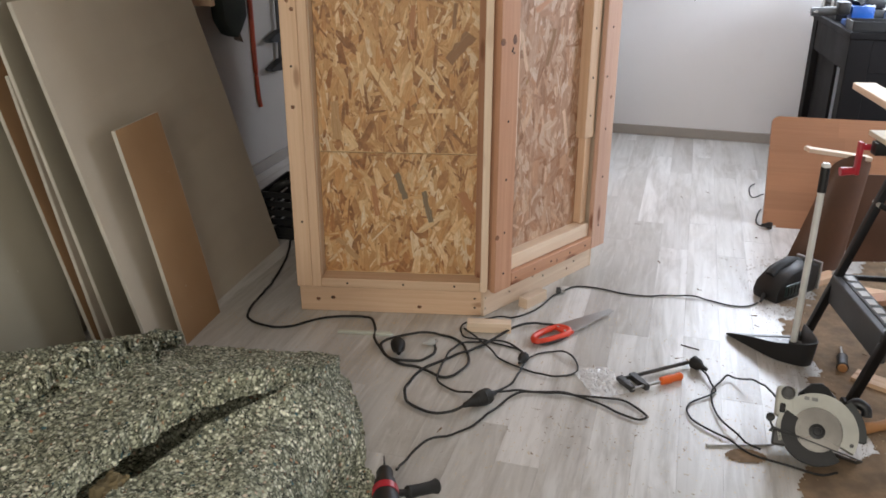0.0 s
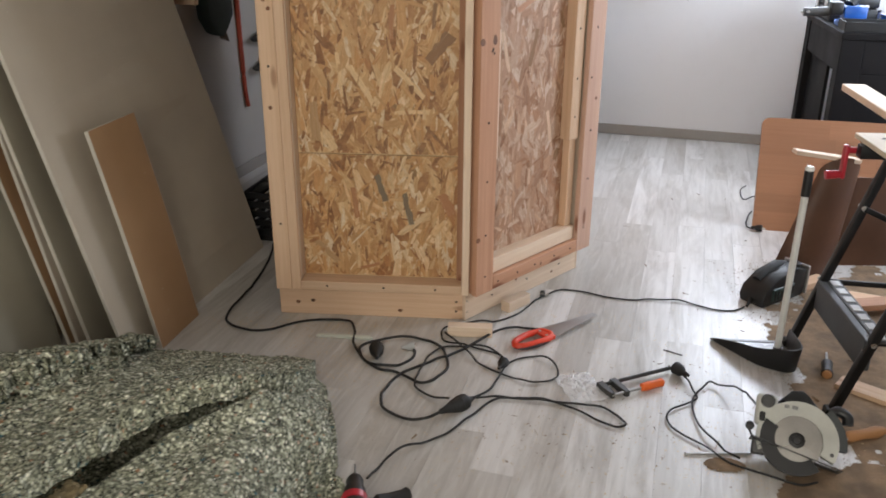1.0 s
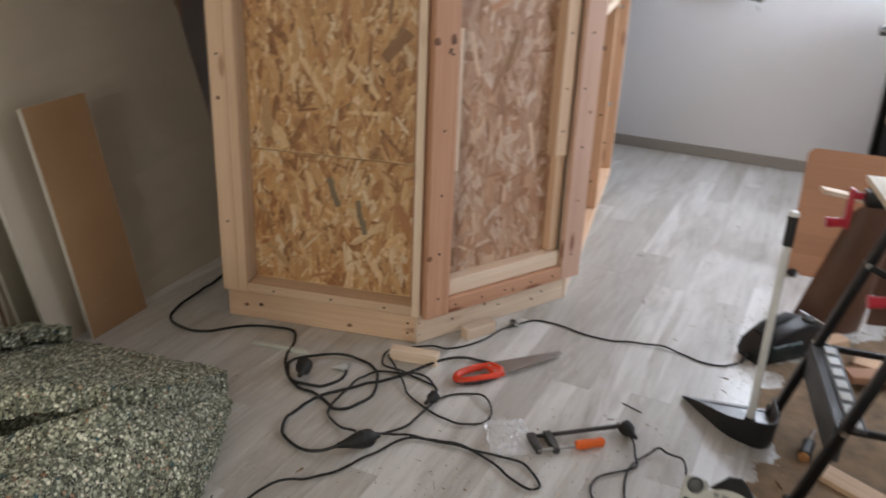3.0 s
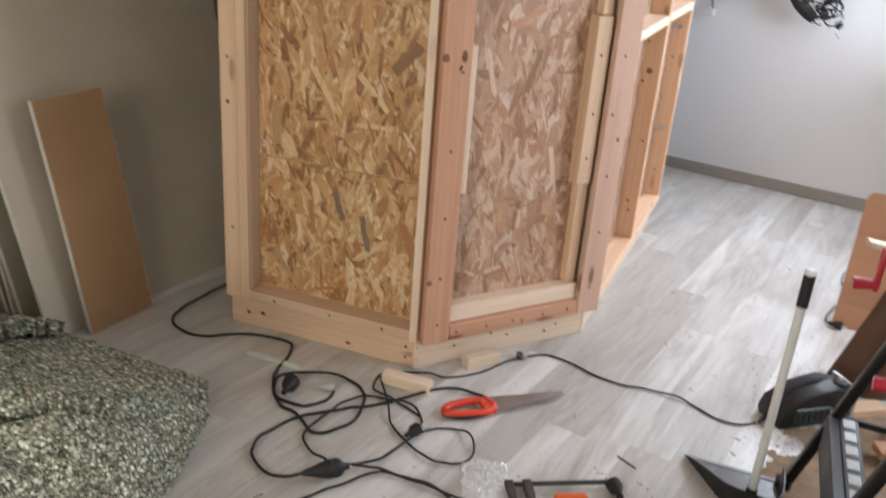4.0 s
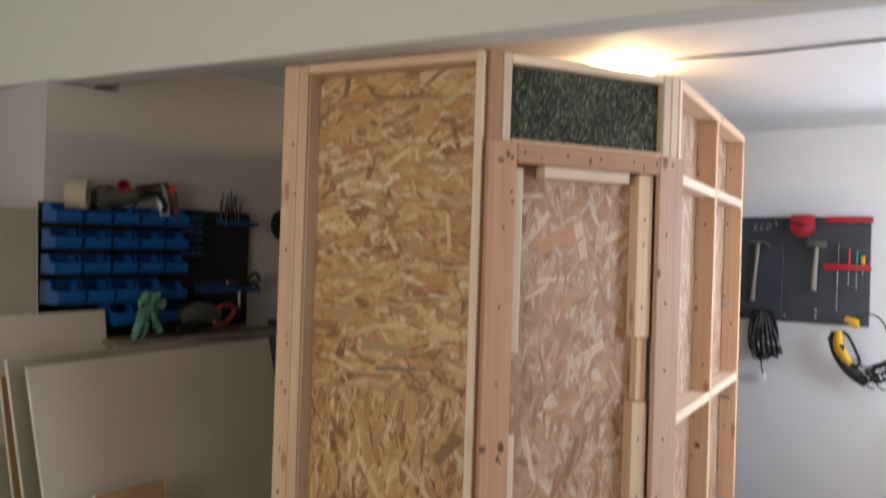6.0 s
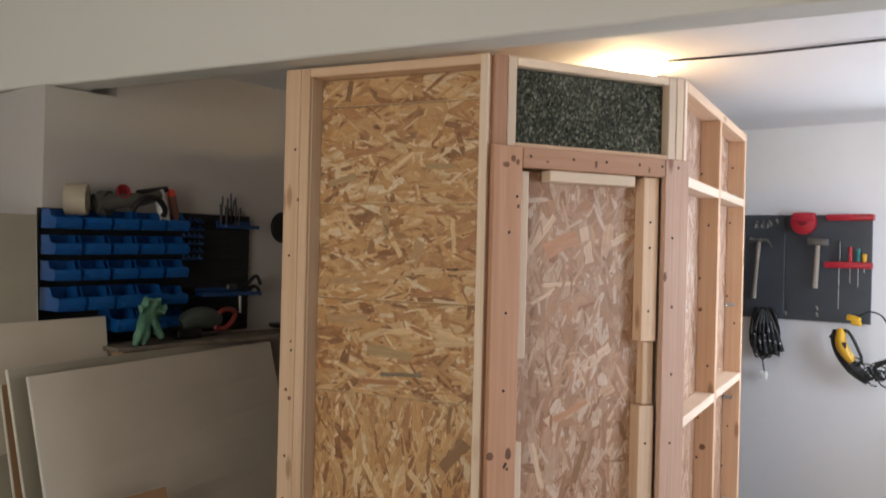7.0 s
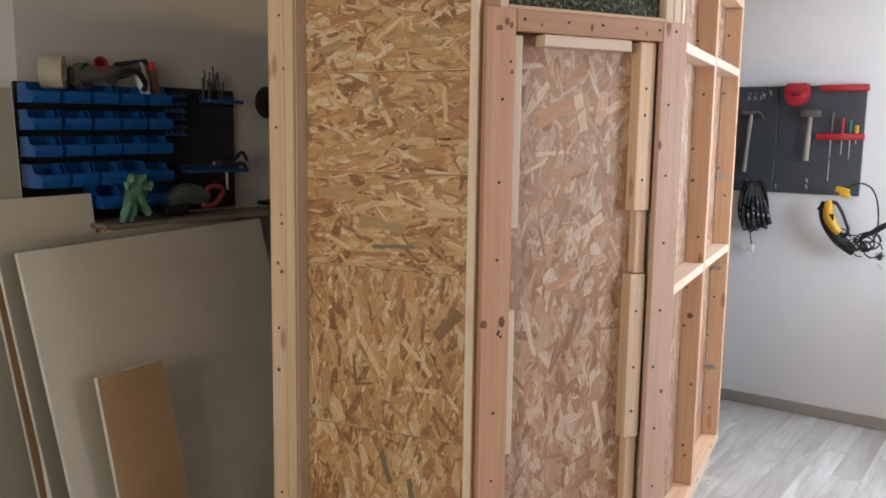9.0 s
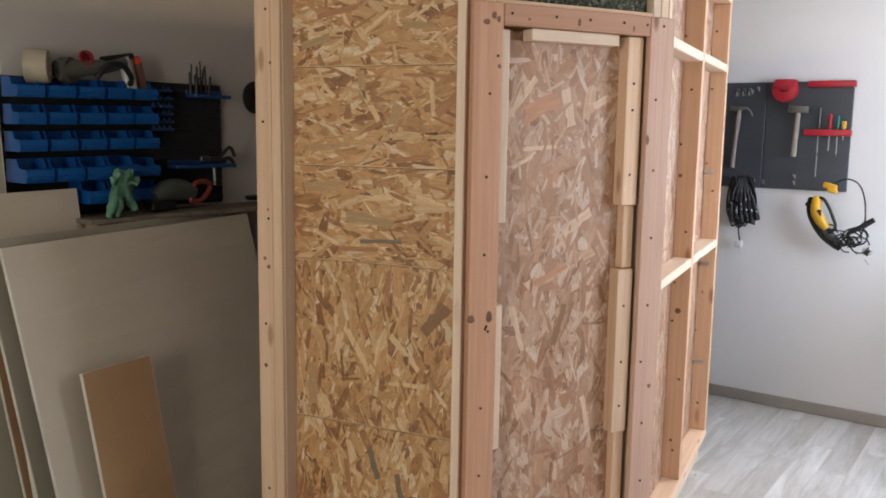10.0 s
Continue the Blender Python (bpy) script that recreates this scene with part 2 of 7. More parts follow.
FOAM = chip_foam("chip_foam", 1.7, 1.32)
FOAM_BROWN = plain("brown_foam", (0.30, 0.235, 0.13), 0.95, 0, 120, 0.55, 0.6)
# the slabs' foam again, with the recess's shade put into its colour
FOAM_SHADED = chip_foam("chip_foam_shaded", 0.42, 1.5)
BLACK = plain("black_plastic", (0.010, 0.010, 0.011), 0.45, 0, 120, 0.3)
RUBBER = plain("black_rubber", (0.012, 0.0115, 0.011), 0.6, 0, 200, 0.35)
STEEL = plain("bare_steel", (0.55, 0.55, 0.54), 0.32, 1.0, 200, 0.25)
DARK_STEEL = plain("dark_steel", (0.10, 0.10, 0.10), 0.42, 0.7, 150, 0.3)
SCREW = plain("black_screw", (0.02, 0.018, 0.016), 0.5, 0.5, 300, 0.3)
RED = plain("red_plastic", (0.46, 0.018, 0.035), 0.35, 0, 120, 0.2)
ORANGE = plain("orange_red_plastic", (0.72, 0.055, 0.02), 0.35, 0, 120, 0.2)
BLUE = plain("blue_plastic", (0.012, 0.10, 0.42), 0.4, 0, 120, 0.2)

# ---- building helpers ----


def mesh_object(name, bm, mat, parent=None, label="", smooth=False, kind=""):
    bmesh.ops.recalc_face_normals(bm, faces=bm.faces[:])
    me = bpy.data.meshes.new(name)
    bm.to_mesh(me)
    bm.free()
    for m in (mat if isinstance(mat, (list, tuple)) else [mat]):
        me.materials.append(m)
    if smooth:
        me.shade_smooth()
        me.set_sharp_from_angle(angle=radians(38))
    ob = new(name, me)
    if parent is not None:
        ob.parent = parent
    if label or kind:
        tagged(ob, label, kind=kind)
    return ob


def part(name, bm, mat, parent, label="", smooth=False, kind=""):
    return mesh_object(name, bm, mat, parent, label, smooth, kind)


def thing(name, label, category, group="", m=None):
    ob = new(name)
    ob.empty_display_size = 0.1
    if m is not None:
        ob.matrix_world = m
    return tagged(ob, label, category, group)


def again(name, ob, parent, m):
    """One more piece on the same mesh."""
    o = new(name, ob.data)
    o.parent = parent
    o.matrix_basis = m
    return o


def set_uv(bm, faces, inv, shift=(0.0, 0.0)):
    uv = bm.loops.layers.uv.verify()
    pts = [inv @ l.vert.co for f in faces for l in f.loops]
    ext = [max(p[i] for p in pts) - min(p[i] for p in pts) for i in range(3)]
    long = ext.index(max(ext))
    for f in faces:
        n = inv.to_3x3() @ f.normal
        drop = max((i for i in range(3) if i != long), key=lambda i: abs(n[i]))
        if abs(n[long]) > 0.8:
            a, b = [i for i in range(3) if i != long]
        else:
            a, b = long, 3 - long - drop
        for l in f.loops:
            p = inv @ l.vert.co
            l[uv].uv = (p[a] + shift[0], p[b] + shift[1] + (0.21 if drop else 0))


def box(bm, x0, x1, y0, y1, z0, z1, m=None, bevel=0.0, seg=1):
    m = m or Matrix()
    old = set(bm.faces)
    vs = [bm.verts.new(m @ Vector((x, y, z))) for x in (x0, x1) for y in (y0, y1) for z in (z0, z1)]
    fs = [bm.faces.new([vs[i] for i in q]) for q in ((0, 1, 3, 2), (4, 6, 7, 5), (0, 4, 5, 1), (2, 3, 7, 6), (0, 2, 6, 4), (1, 5, 7, 3))]
    if bevel:
        es = list({e for f in fs for e in f.edges})
        bmesh.ops.bevel(bm, geom=es, offset=bevel, segments=seg, affect="EDGES", profile=0.5)
        fs = [f for f in bm.faces if f not in old]
    bm.normal_update()
    set_uv(bm, fs, m.inverted())
    return fs


def cyl(bm, p, q, r, r2=None, seg=14, caps=True):
    p, q = Vector(p), Vector(q)
    d = q - p
    m = Matrix.Translation(p) @ d.to_track_quat("Z", "Y").to_matrix().to_4x4()
    r2 = r if r2 is None else r2
    lo = [bm.verts.new(m @ Vector((r * math.cos(a), r * math.sin(a), 0))) for a in np.linspace(0, 2 * math.pi, seg, endpoint=False)]
    hi = [bm.verts.new(m @ Vector((r2 * math.cos(a), r2 * math.sin(a), d.length))) for a in np.linspace(0, 2 * math.pi, seg, endpoint=False)]
    for i in range(seg):
        bm.faces.new((lo[i], lo[(i + 1) % seg], hi[(i + 1) % seg], hi[i]))
    if caps:
        bm.faces.new(lo[::-1]), bm.faces.new(hi)


def lathe(bm, profile, m=None, seg=20, start=0.0, turn=2 * math.pi):
    """Turns (radius, height) points round the local z axis."""
    m = m or Matrix()
    full = abs(turn - 2 * math.pi) < 1e-6
    n = seg if full else seg + 1
    rows = [[bm.verts.new(m @ Vector((r * math.cos(start + turn * i / seg), r * math.sin(start + turn * i / seg), h))) for i in range(n)] for r, h in profile]
    for a, b in zip(rows, rows[1:]):
        for i in range(seg):
            j = (i + 1) % n
            bm.faces.new((a[i], a[j], b[j], b[i]))
    if full:
        for row in (rows[0], rows[-1]):
            try:
                bm.faces.new(row)
            except ValueError:
                pass


def smooth_line(pts, n=8, closed=False):
    pts = [Vector(p) for p in pts]
    out = []
    for i in range(len(pts) - 1):
        p0, p1, p2, p3 = pts[max(i - 1, 0)], pts[i], pts[i + 1], pts[min(i + 2, len(pts) - 1)]
        for k in range(n):
            t = k / n
            out.append(0.5 * (2 * p1 + (p2 - p0) * t + (2 * p0 - 5 * p1 + 4 * p2 - p3) * t * t + (3 * p1 - p0 - 3 * p2 + p3) * t ** 3))
    return out + [pts[-1]]


def tube(bm, pts, r, seg=8, taper=None):
    rows = []
    for i, p in enumerate(pts):
        d = (pts[min(i + 1, len(pts) - 1)] - pts[max(i - 1, 0)]).normalized()
        side = d.cross(Vector((0, 0, 1)))
        side = side.normalized() if side.length > 0.05 else d.cross(Vector((0, 1, 0))).normalized()
        up = side.cross(d)
        rr = r * (taper(i / (len(pts) - 1)) if taper else 1)
        rows.append([bm.verts.new(p + rr * (math.cos(a) * side + math.sin(a) * up)) for a in np.linspace(0, 2 * math.pi, seg, endpoint=False)])
    for a, b in zip(rows, rows[1:]):
        for i in range(seg):
            bm.faces.new((a[i], a[(i + 1) % seg], b[(i + 1) % seg], b[i]))
    bm.faces.new(rows[0][::-1]), bm.faces.new(rows[-1])


def prism(bm, outline, h0, h1, m=None, bevel=0.0):
    """An outline in the local xy plane, from h0 to h1 along z."""
    m = m or Matrix()
    lo = [bm.verts.new(m @ Vector((x, y, h0))) for x, y in outline]
    hi = [bm.verts.new(m @ Vector((x, y, h1))) for x, y in outline]
    k = len(outline)
    fs = [bm.faces.new(lo[::-1]), bm.faces.new(hi)]
    fs += [bm.faces.new((lo[i], lo[(i + 1) % k], hi[(i + 1) % k], hi[i])) for i in range(k)]
    if bevel:
        es = list({e for f in fs[:2] for e in f.edges})
        bmesh.ops.bevel(bm, geom=es, offset=bevel, segments=2, affect="EDGES", profile=0.5)


def basis(origin, u, n):
    """A pose whose x runs along u, y against the outward normal n (into the wall) and z up."""
    u, n = Vector(u).normalized(), Vector(n).normalized()
    m = Matrix((u, -n, Vector((0, 0, 1)))).transposed().to_4x4()
    m.translation = origin
    return m


# ---- the room ----
# the room's axes: V runs along the planks, away from the camera; U to the right along the far wall
V = Vector((0.196, 0.981, 0)).normalized()
U = Vector((0.981, -0.196, 0)).normalized()
ROOM = Matrix((U, V, Vector((0, 0, 1)))).transposed().to_4x4()
ROOM.translation = (0.73, 6.16, 0)     # local y = 0 is the far wall, x = 0 beside the booth
LEFT, RIGHT, BACK = -1.715, 3.15, -8.1  # local x of the side walls, local y of the wall behind the camera
H_FAR, H_NEAR, H_BEAM = 2.475, 2.95, 2.30


def wall(name, x0, x1, y0, y1, z0, z1, mat=None, holes=()):
    bm = bmesh.new()
    box(bm, x0, x1, y0, y1, z0, z1, ROOM)
    ob = mesh_object(name, bm, mat or WALL)
    return tagged(ob, "white painted plaster wall of the workshop", "wall", kind="structure")


NORTH = 0.02
NW = (0.95, 2.15, 1.18, 2.27)   # window opening in the far wall
for x0, x1, z0, z1 in ((LEFT - 0.2, NW[0], 0, 3.1), (NW[1], RIGHT + 0.2, 0, 3.1), (NW[0], NW[1], 0, NW[2]), (NW[0], NW[1], NW[3], 3.1)):
    wall("wall_north", x0, x1, NORTH, NORTH + 0.25, z0, z1)
wall("wall_west", LEFT - 0.2, LEFT, -3.575, -3.27, 0, 2.298, SHADED_WALL)
wall("wall_west", LEFT - 0.2, LEFT, -3.27, NORTH, 0, 2.5, SHADED_WALL)
wall("wall_west", LEFT - 1.2, LEFT - 1.0, BACK, -3.46, 0, 3.1)
wall("wall_return", LEFT - 1.0, LEFT - 0.2, -3.575, -3.465, 0, 2.298, SHADED_WALL)
# right wall with a window opening, built round it
WIN = (-2.95, -0.95, 0.98, 2.22)
for n_, y0, y1, z0, z1 in (("wall_east", BACK, WIN[0], 0, 3.1), ("wall_east", WIN[1], 0, 0, 3.1), ("wall_east", WIN[0], WIN[1], 0, WIN[2]), ("wall_east", WIN[0], WIN[1], WIN[3], 3.1)):
    wall(n_, RIGHT, RIGHT + 0.2, y0, y1, z0, z1)
# wall behind the camera with a glazed opening, added for the fill light
ADDED_DOOR = (0.1, 1.5, 0.0, 2.62)
for x0, x1, z0, z1 in ((LEFT - 1.2, ADDED_DOOR[0], 0, 3.1), (ADDED_DOOR[1], RIGHT + 0.2, 0, 3.1), (ADDED_DOOR[0], ADDED_DOOR[1], ADDED_DOOR[3], 3.1)):
    wall("wall_south", x0, x1, BACK - 0.2, BACK, z0, z1)

bm = bmesh.new()
box(bm, LEFT - 1.2, RIGHT + 0.2, BACK - 0.2, 0.2, -0.06, -0.012, ROOM)
floor = tagged(mesh_object("floor", bm, SUBFLOOR), "grey wood-look laminate floor strewn with sawdust", "floor", kind="structure")

# beam across the room, just in front of the booth
BM = basis((0.184, 3.102, 0), (1, -0.035, 0), (-0.035, -1, 0))
bm = bmesh.new()
box(bm, -3.3, 3.9, -0.135, 0.0, H_BEAM + 0.004, 3.0, BM, bevel=0.006)
rail = mesh_object("beam", bm, BEAM)
tagged(rail, "wide off-white painted beam across the ceiling", "beam", kind="structure")


for y0, y1, z, words in ((-0.06, 4.2, H_FAR, "white painted ceiling over the booth"), (-6.4, -0.06, H_NEAR, "white painted ceiling of the front part")):
    bm = bmesh.new()
    box(bm, -3.6, 4.2, y0, y1, z, z + 0.1, BM)
    tagged(mesh_object("ceiling", bm, CEIL), words, "ceiling", kind="structure")


def skirting(x0, x1, y0, y1):
    bm = bmesh.new()
    box(bm, x0, x1, y0, y1, 0.001, 0.071, ROOM, bevel=0.003)
    tagged(mesh_object("baseboard", bm, SKIRT), "grey baseboard along the wall", "baseboard", kind="structure")


skirting(LEFT + 0.014, RIGHT, NORTH - 0.013, NORTH - 0.001)
skirting(LEFT + 0.001, LEFT + 0.013, -3.57, NORTH - 0.014)


# windows: frame, sill and panes in their openings
FRAME_WHITE = painted("white_window_paint", (0.8, 0.8, 0.79), 0.4)
pane_glass = Shader("window_glass")
pane_glass.set(Base_Color=(1, 1, 1, 1), Roughness=0.0, Transmission_Weight=1.0, IOR=1.1)


def window(name, m, w, h, leaves, label):
    """Local x along the opening, y outwards, z up from the sill."""
    root = tagged(new(name), label, "window", kind="structure")
    root.matrix_world = m
    for nm, x0, x1, z0, z1 in (("window_frame", 0, 0.05, 0, h), ("window_frame", w - 0.05, w, 0, h), ("window_frame", 0.05, w - 0.05, 0, 0.05), ("window_frame", 0.05, w - 0.05, h - 0.05, h)):
        bm = bmesh.new()
        box(bm, x0, x1, 0.12, 0.18, z0, z1, None, 0.004)
        part(nm, bm, FRAME_WHITE, root)
    for k in range(1, leaves):
        bm = bmesh.new()
        box(bm, w * k / leaves - 0.035, w * k / leaves + 0.035, 0.125, 0.175, 0.051, h - 0.051, None, 0.004)
        part("mullion", bm, FRAME_WHITE, root)
    for k in range(leaves):
        bm = bmesh.new()
        box(bm, 0.051 + (w - 0.1) * k / leaves, (w - 0.1) * (k + 1) / leaves + 0.049, 0.148, 0.152, 0.051, h - 0.051)
        pane_ = part("pane", bm, pane_glass.m, root)
        pane_.visible_shadow = False
    bm = bmesh.new()
    box(bm, -0.03, w + 0.03, -0.04, 0.118, -0.03, -0.003, None, 0.004)
    part("window_sill", bm, FRAME_WHITE, root)


window("window_1", ROOM @ Matrix.Translation((NW[0], NORTH, NW[2])), NW[1] - NW[0], NW[3] - NW[2], 2, "white-framed window in the far wall")
window("window_2", ROOM @ Matrix.Translation((RIGHT, WIN[1], WIN[2])) @ Matrix.Rotation(radians(-90), 4, "Z"), WIN[1] - WIN[0], WIN[3] - WIN[2], 2, "wide white-framed window in the side wall")
bm = bmesh.new()
box(bm, ADDED_DOOR[0], ADDED_DOOR[1], BACK - 0.12, BACK - 0.08, 0.0, ADDED_DOOR[3], ROOM)
added_door = tagged(mesh_object("door_1", bm, pane_glass.m), "unseen glazed double door added behind the camera for fill light", "door", kind="structure")
added_door.visible_shadow = False

# ---- the booth ----
A, Bc, C, D = (Vector(p) for p in ((-0.567, 3.08, 0), (0.19, 3.09, 0), (0.66, 3.665, 0), (0.70, 5.09, 0)))
TOP, SILL = 2.292, 0.118
booth = thing("booth", "half-built timber booth with osb walls and an angled door", "booth", m=pose(0.1, 3.9, 0))
OFF = Matrix.Translation((-0.1, -3.9, 0))


def face(p, q):
    d = (q - p).normalized()
    return OFF @ basis(p, d, Vector((d.y, -d.x, 0))), (q - p).length


FRONT, L_AB = face(A, Bc)
ANGLE, L_BC = face(Bc, C)
SIDE, L_CD = face(C, D)


def board(name, mat, m, x0, x1, y0, y1, z0, z1, parent, bevel=0.0025, label=""):
    bm = bmesh.new()
    box(bm, x0, x1, y0, y1, z0, z1, m, bevel)
    return part(name, bm, mat, parent, label)


def strands(m, x0, x1, y, z0, z1, count, upright, mat, parent, seed, broad=1.0):
    """Wood strands pressed into an osb sheet: thin flakes lying over one another."""
    rng = random.Random(seed)
    bm = bmesh.new()
    uv = bm.loops.layers.uv.verify()
    for i in range(count):
        ln, wd = rng.uniform(0.045, 0.13), rng.uniform(0.006, 0.017)
        kind_ = rng.random()
        if kind_ < 0.36:
            ln, wd = rng.uniform(0.06, 0.15), rng.uniform(0.016, 0.038)
        elif kind_ > 0.80:
            ln, wd = ln * 0.5, wd * 0.35
        wd *= broad
        a = rng.gauss(math.pi / 2 if upright else 0, 0.42 if rng.random() < 0.8 else 1.5)
        cx, cz = rng.uniform(x0, x1), rng.uniform(z0, z1)
        # the broad ones lie mostly below
        d = y - (rng.uniform(0.0002, 0.0019) if wd > 0.016 else rng.uniform(0.0004, 0.0022))
        tilt = rng.uniform(-0.0006, 0.0006)
        e0, e1 = rng.uniform(0.05, 0.28), rng.uniform(0.05, 0.28)
        pts = [(-ln / 2, wd * rng.uniform(-0.4, 0.4)), (-ln * (0.5 - e0), -wd / 2 * rng.uniform(0.7, 1.1)), (0.0, -wd / 2 * rng.uniform(0.85, 1.15)), (ln * (0.5 - e1), -wd / 2 * rng.uniform(0.6, 1.0)),
               (ln / 2, wd * rng.uniform(-0.4, 0.2)), (ln * (0.5 - e1 * 0.7), wd / 2 * rng.uniform(0.5, 1.0)), (0.0, wd / 2 * rng.uniform(0.85, 1.15)), (-ln * (0.5 - e0 * 0.6), wd / 2 * rng.uniform(0.6, 1.05))]
        vs = []
        for px, pz in pts:
            x = cx + px * math.cos(a) - pz * math.sin(a)
            z = cz + px * math.sin(a) + pz * math.cos(a)
            vs.append(bm.verts.new(m @ Vector((min(max(x, x0), x1), d + tilt * px / ln, min(max(z, z0), z1)))))
        try:
            f = bm.faces.new(vs)
        except ValueError:
            continue
        o = rng.uniform(0, 9)
        for l, (px, pz) in zip(f.loops, pts):
            l[uv].uv = (px + o, pz + o)
    bmesh.ops.recalc_face_normals(bm, faces=bm.faces[:])
    return part("strand_layer", bm, mat, parent, kind="stuff")


def osb_sheet(m, x0, x1, y, z0, z1, upright, mat, parent, seed, density=3900, thick=0.012):
    bm = bmesh.new()
    box(bm, x0, x1, y, y + thick, z0, z1, m)
    sheet = part("osb_panel", bm, OSB_BASE, parent, "strand board panel with coarse wood flakes")
    strands(m, x0, x1, y, z0, z1, int(density * (x1 - x0) * (z1 - z0)), upright, mat, sheet if parent is booth else parent, seed, 1.0 if parent is booth else 1.25)
    return sheet


def flake(m, y, x, z, ln, wd, turn, mat, parent, seed):
    """One broad strand that stands out from the rest, with torn ends."""
    rng = random.Random(seed)
    bm = bmesh.new()
    uv = bm.loops.layers.uv.verify()
    a = radians(turn)
    top = [(-ln / 2 + ln * k / 6, wd / 2 * rng.uniform(0.5, 0.9)) for k in range(7)]
    low = [(ln / 2 - ln * k / 6 + rng.uniform(-0.05, 0.05) * ln, -wd / 2 * rng.uniform(0.5, 0.9)) for k in range(7)]
    pts = top + low
    vs = [bm.verts.new(m @ Vector((x + p * math.cos(a) - q * math.sin(a), y - (0.0020 if mat in (PALE, CREAM, TAN) else 0.0024), z + p * math.sin(a) + q * math.cos(a)))) for p, q in pts]
    f = bm.faces.new(vs)
    for l, (p, q) in zip(f.loops, pts):
        l[uv].uv = (p + seed, q + seed)
    part("flake", bm, mat, parent)


_sc = bmesh.new()
lathe(_sc, [(0.0005, -0.0022), (0.0042, -0.0016), (0.0045, -0.0004), (0.0045, 0.001)], Matrix.Rotation(radians(-90), 4, "X"), 8)
SCREW_SAMPLE = None


def screw(m, x, y, z, parent):
    """A black screw head sunk in a board's face, at depth y of that face."""
    global SCREW_SAMPLE
    if SCREW_SAMPLE is None:
        SCREW_SAMPLE = part("screw", _sc, SCREW, parent)
        SCREW_SAMPLE.matrix_basis = m @ Matrix.Translation((x, y, z))
    else:
        again("screw", SCREW_SAMPLE, parent, m @ Matrix.Translation((x, y, z)))


# plinth
for m, ln, mat in ((FRONT, L_AB, PINE), (ANGLE, L_BC, WHITE_PINE), (SIDE, L_CD, WHITE_PINE)):
    board("plinth_board", mat, m, 0.002, ln - 0.012, 0.03, 0.07, 0.0, SILL - 0.002, booth)
for x, z in ((0.70, 0.035), (0.70, 0.075), (0.74, 0.035), (0.74, 0.08), (0.13, 0.06)):
    screw(FRONT, x, 0.03, z, booth)
for x in (0.16, 0.38, 0.6):
    screw(ANGLE, x, 0.03, 0.06, booth)

# strands that stand out: place along the wall, height, length, width, turn, tone
FRONT_FLAKES = (
    (0.43, 1.28, 0.15, 0.02, 3, GREY), (0.35, 1.25, 0.15, 0.022, 2, RUST), (0.22, 1.45, 0.16, 0.045, 2, TAN), (0.39, 1.35, 0.18, 0.045, -6, OLIVE),
    (0.63, 1.04, 0.12, 0.06, 52, BROWN), (0.61, 1.15, 0.09, 0.02, 86, BROWN), (0.19, 1.92, 0.11, 0.035, 13, OLIVE), (0.27, 2.01, 0.15, 0.028, 10, RUST),
    (0.66, 1.72, 0.09, 0.04, 41, RUST), (0.61, 1.63, 0.04, 0.01, 1, DARK), (0.61, 1.61, 0.03, 0.008, 1, DARK), (0.42, 1.42, 0.11, 0.026, 3, PALE),
    (0.39, 1.72, 0.12, 0.026, -57, PALE), (0.30, 1.99, 0.09, 0.022, -63, PALE), (0.23, 1.77, 0.08, 0.022, -45, PALE), (0.61, 1.73, 0.12, 0.02, -87, PALE),
    (0.59, 1.82, 0.16, 0.014, -2, RUST), (0.36, 1.78, 0.09, 0.04, -85, TAN), (0.56, 1.96, 0.10, 0.026, -2, OLIVE), (0.17, 0.77, 0.15, 0.05, -87, TAN),
    (0.22, 0.70, 0.08, 0.045, -62, PALE), (0.52, 0.92, 0.15, 0.028, -46, PALE), (0.53, 0.81, 0.13, 0.02, 2, PALE), (0.41, 0.52, 0.11, 0.034, -71, GREY),
    (0.51, 0.44, 0.13, 0.03, -76, GREY), (0.31, 0.46, 0.12, 0.03, -84, RUST), (0.46, 1.13, 0.12, 0.028, -93, RUST), (0.27, 0.94, 0.16, 0.022, -84, PALE),
    (0.41, 1.97, 0.12, 0.022, 33, PALE), (0.48, 1.68, 0.08, 0.05, -113, TAN), (0.21, 1.58, 0.13, 0.03, 0, TAN), (0.53, 1.55, 0.14, 0.022, 6, RUST),
    (0.23, 1.28, 0.09, 0.02, -22, PALE), (0.61, 1.42, 0.11, 0.022, -16, PALE), (0.36, 0.20, 0.08, 0.02, 16, RUST), (0.35, 0.90, 0.17, 0.03, -58, PALE),
    (0.26, 0.41, 0.12, 0.028, -83, PALE), (0.66, 0.46, 0.09, 0.05, -63, RUST), (0.20, 0.25, 0.13, 0.03, -47, TAN), (0.21, 2.22, 0.07, 0.03, 80, BROWN))
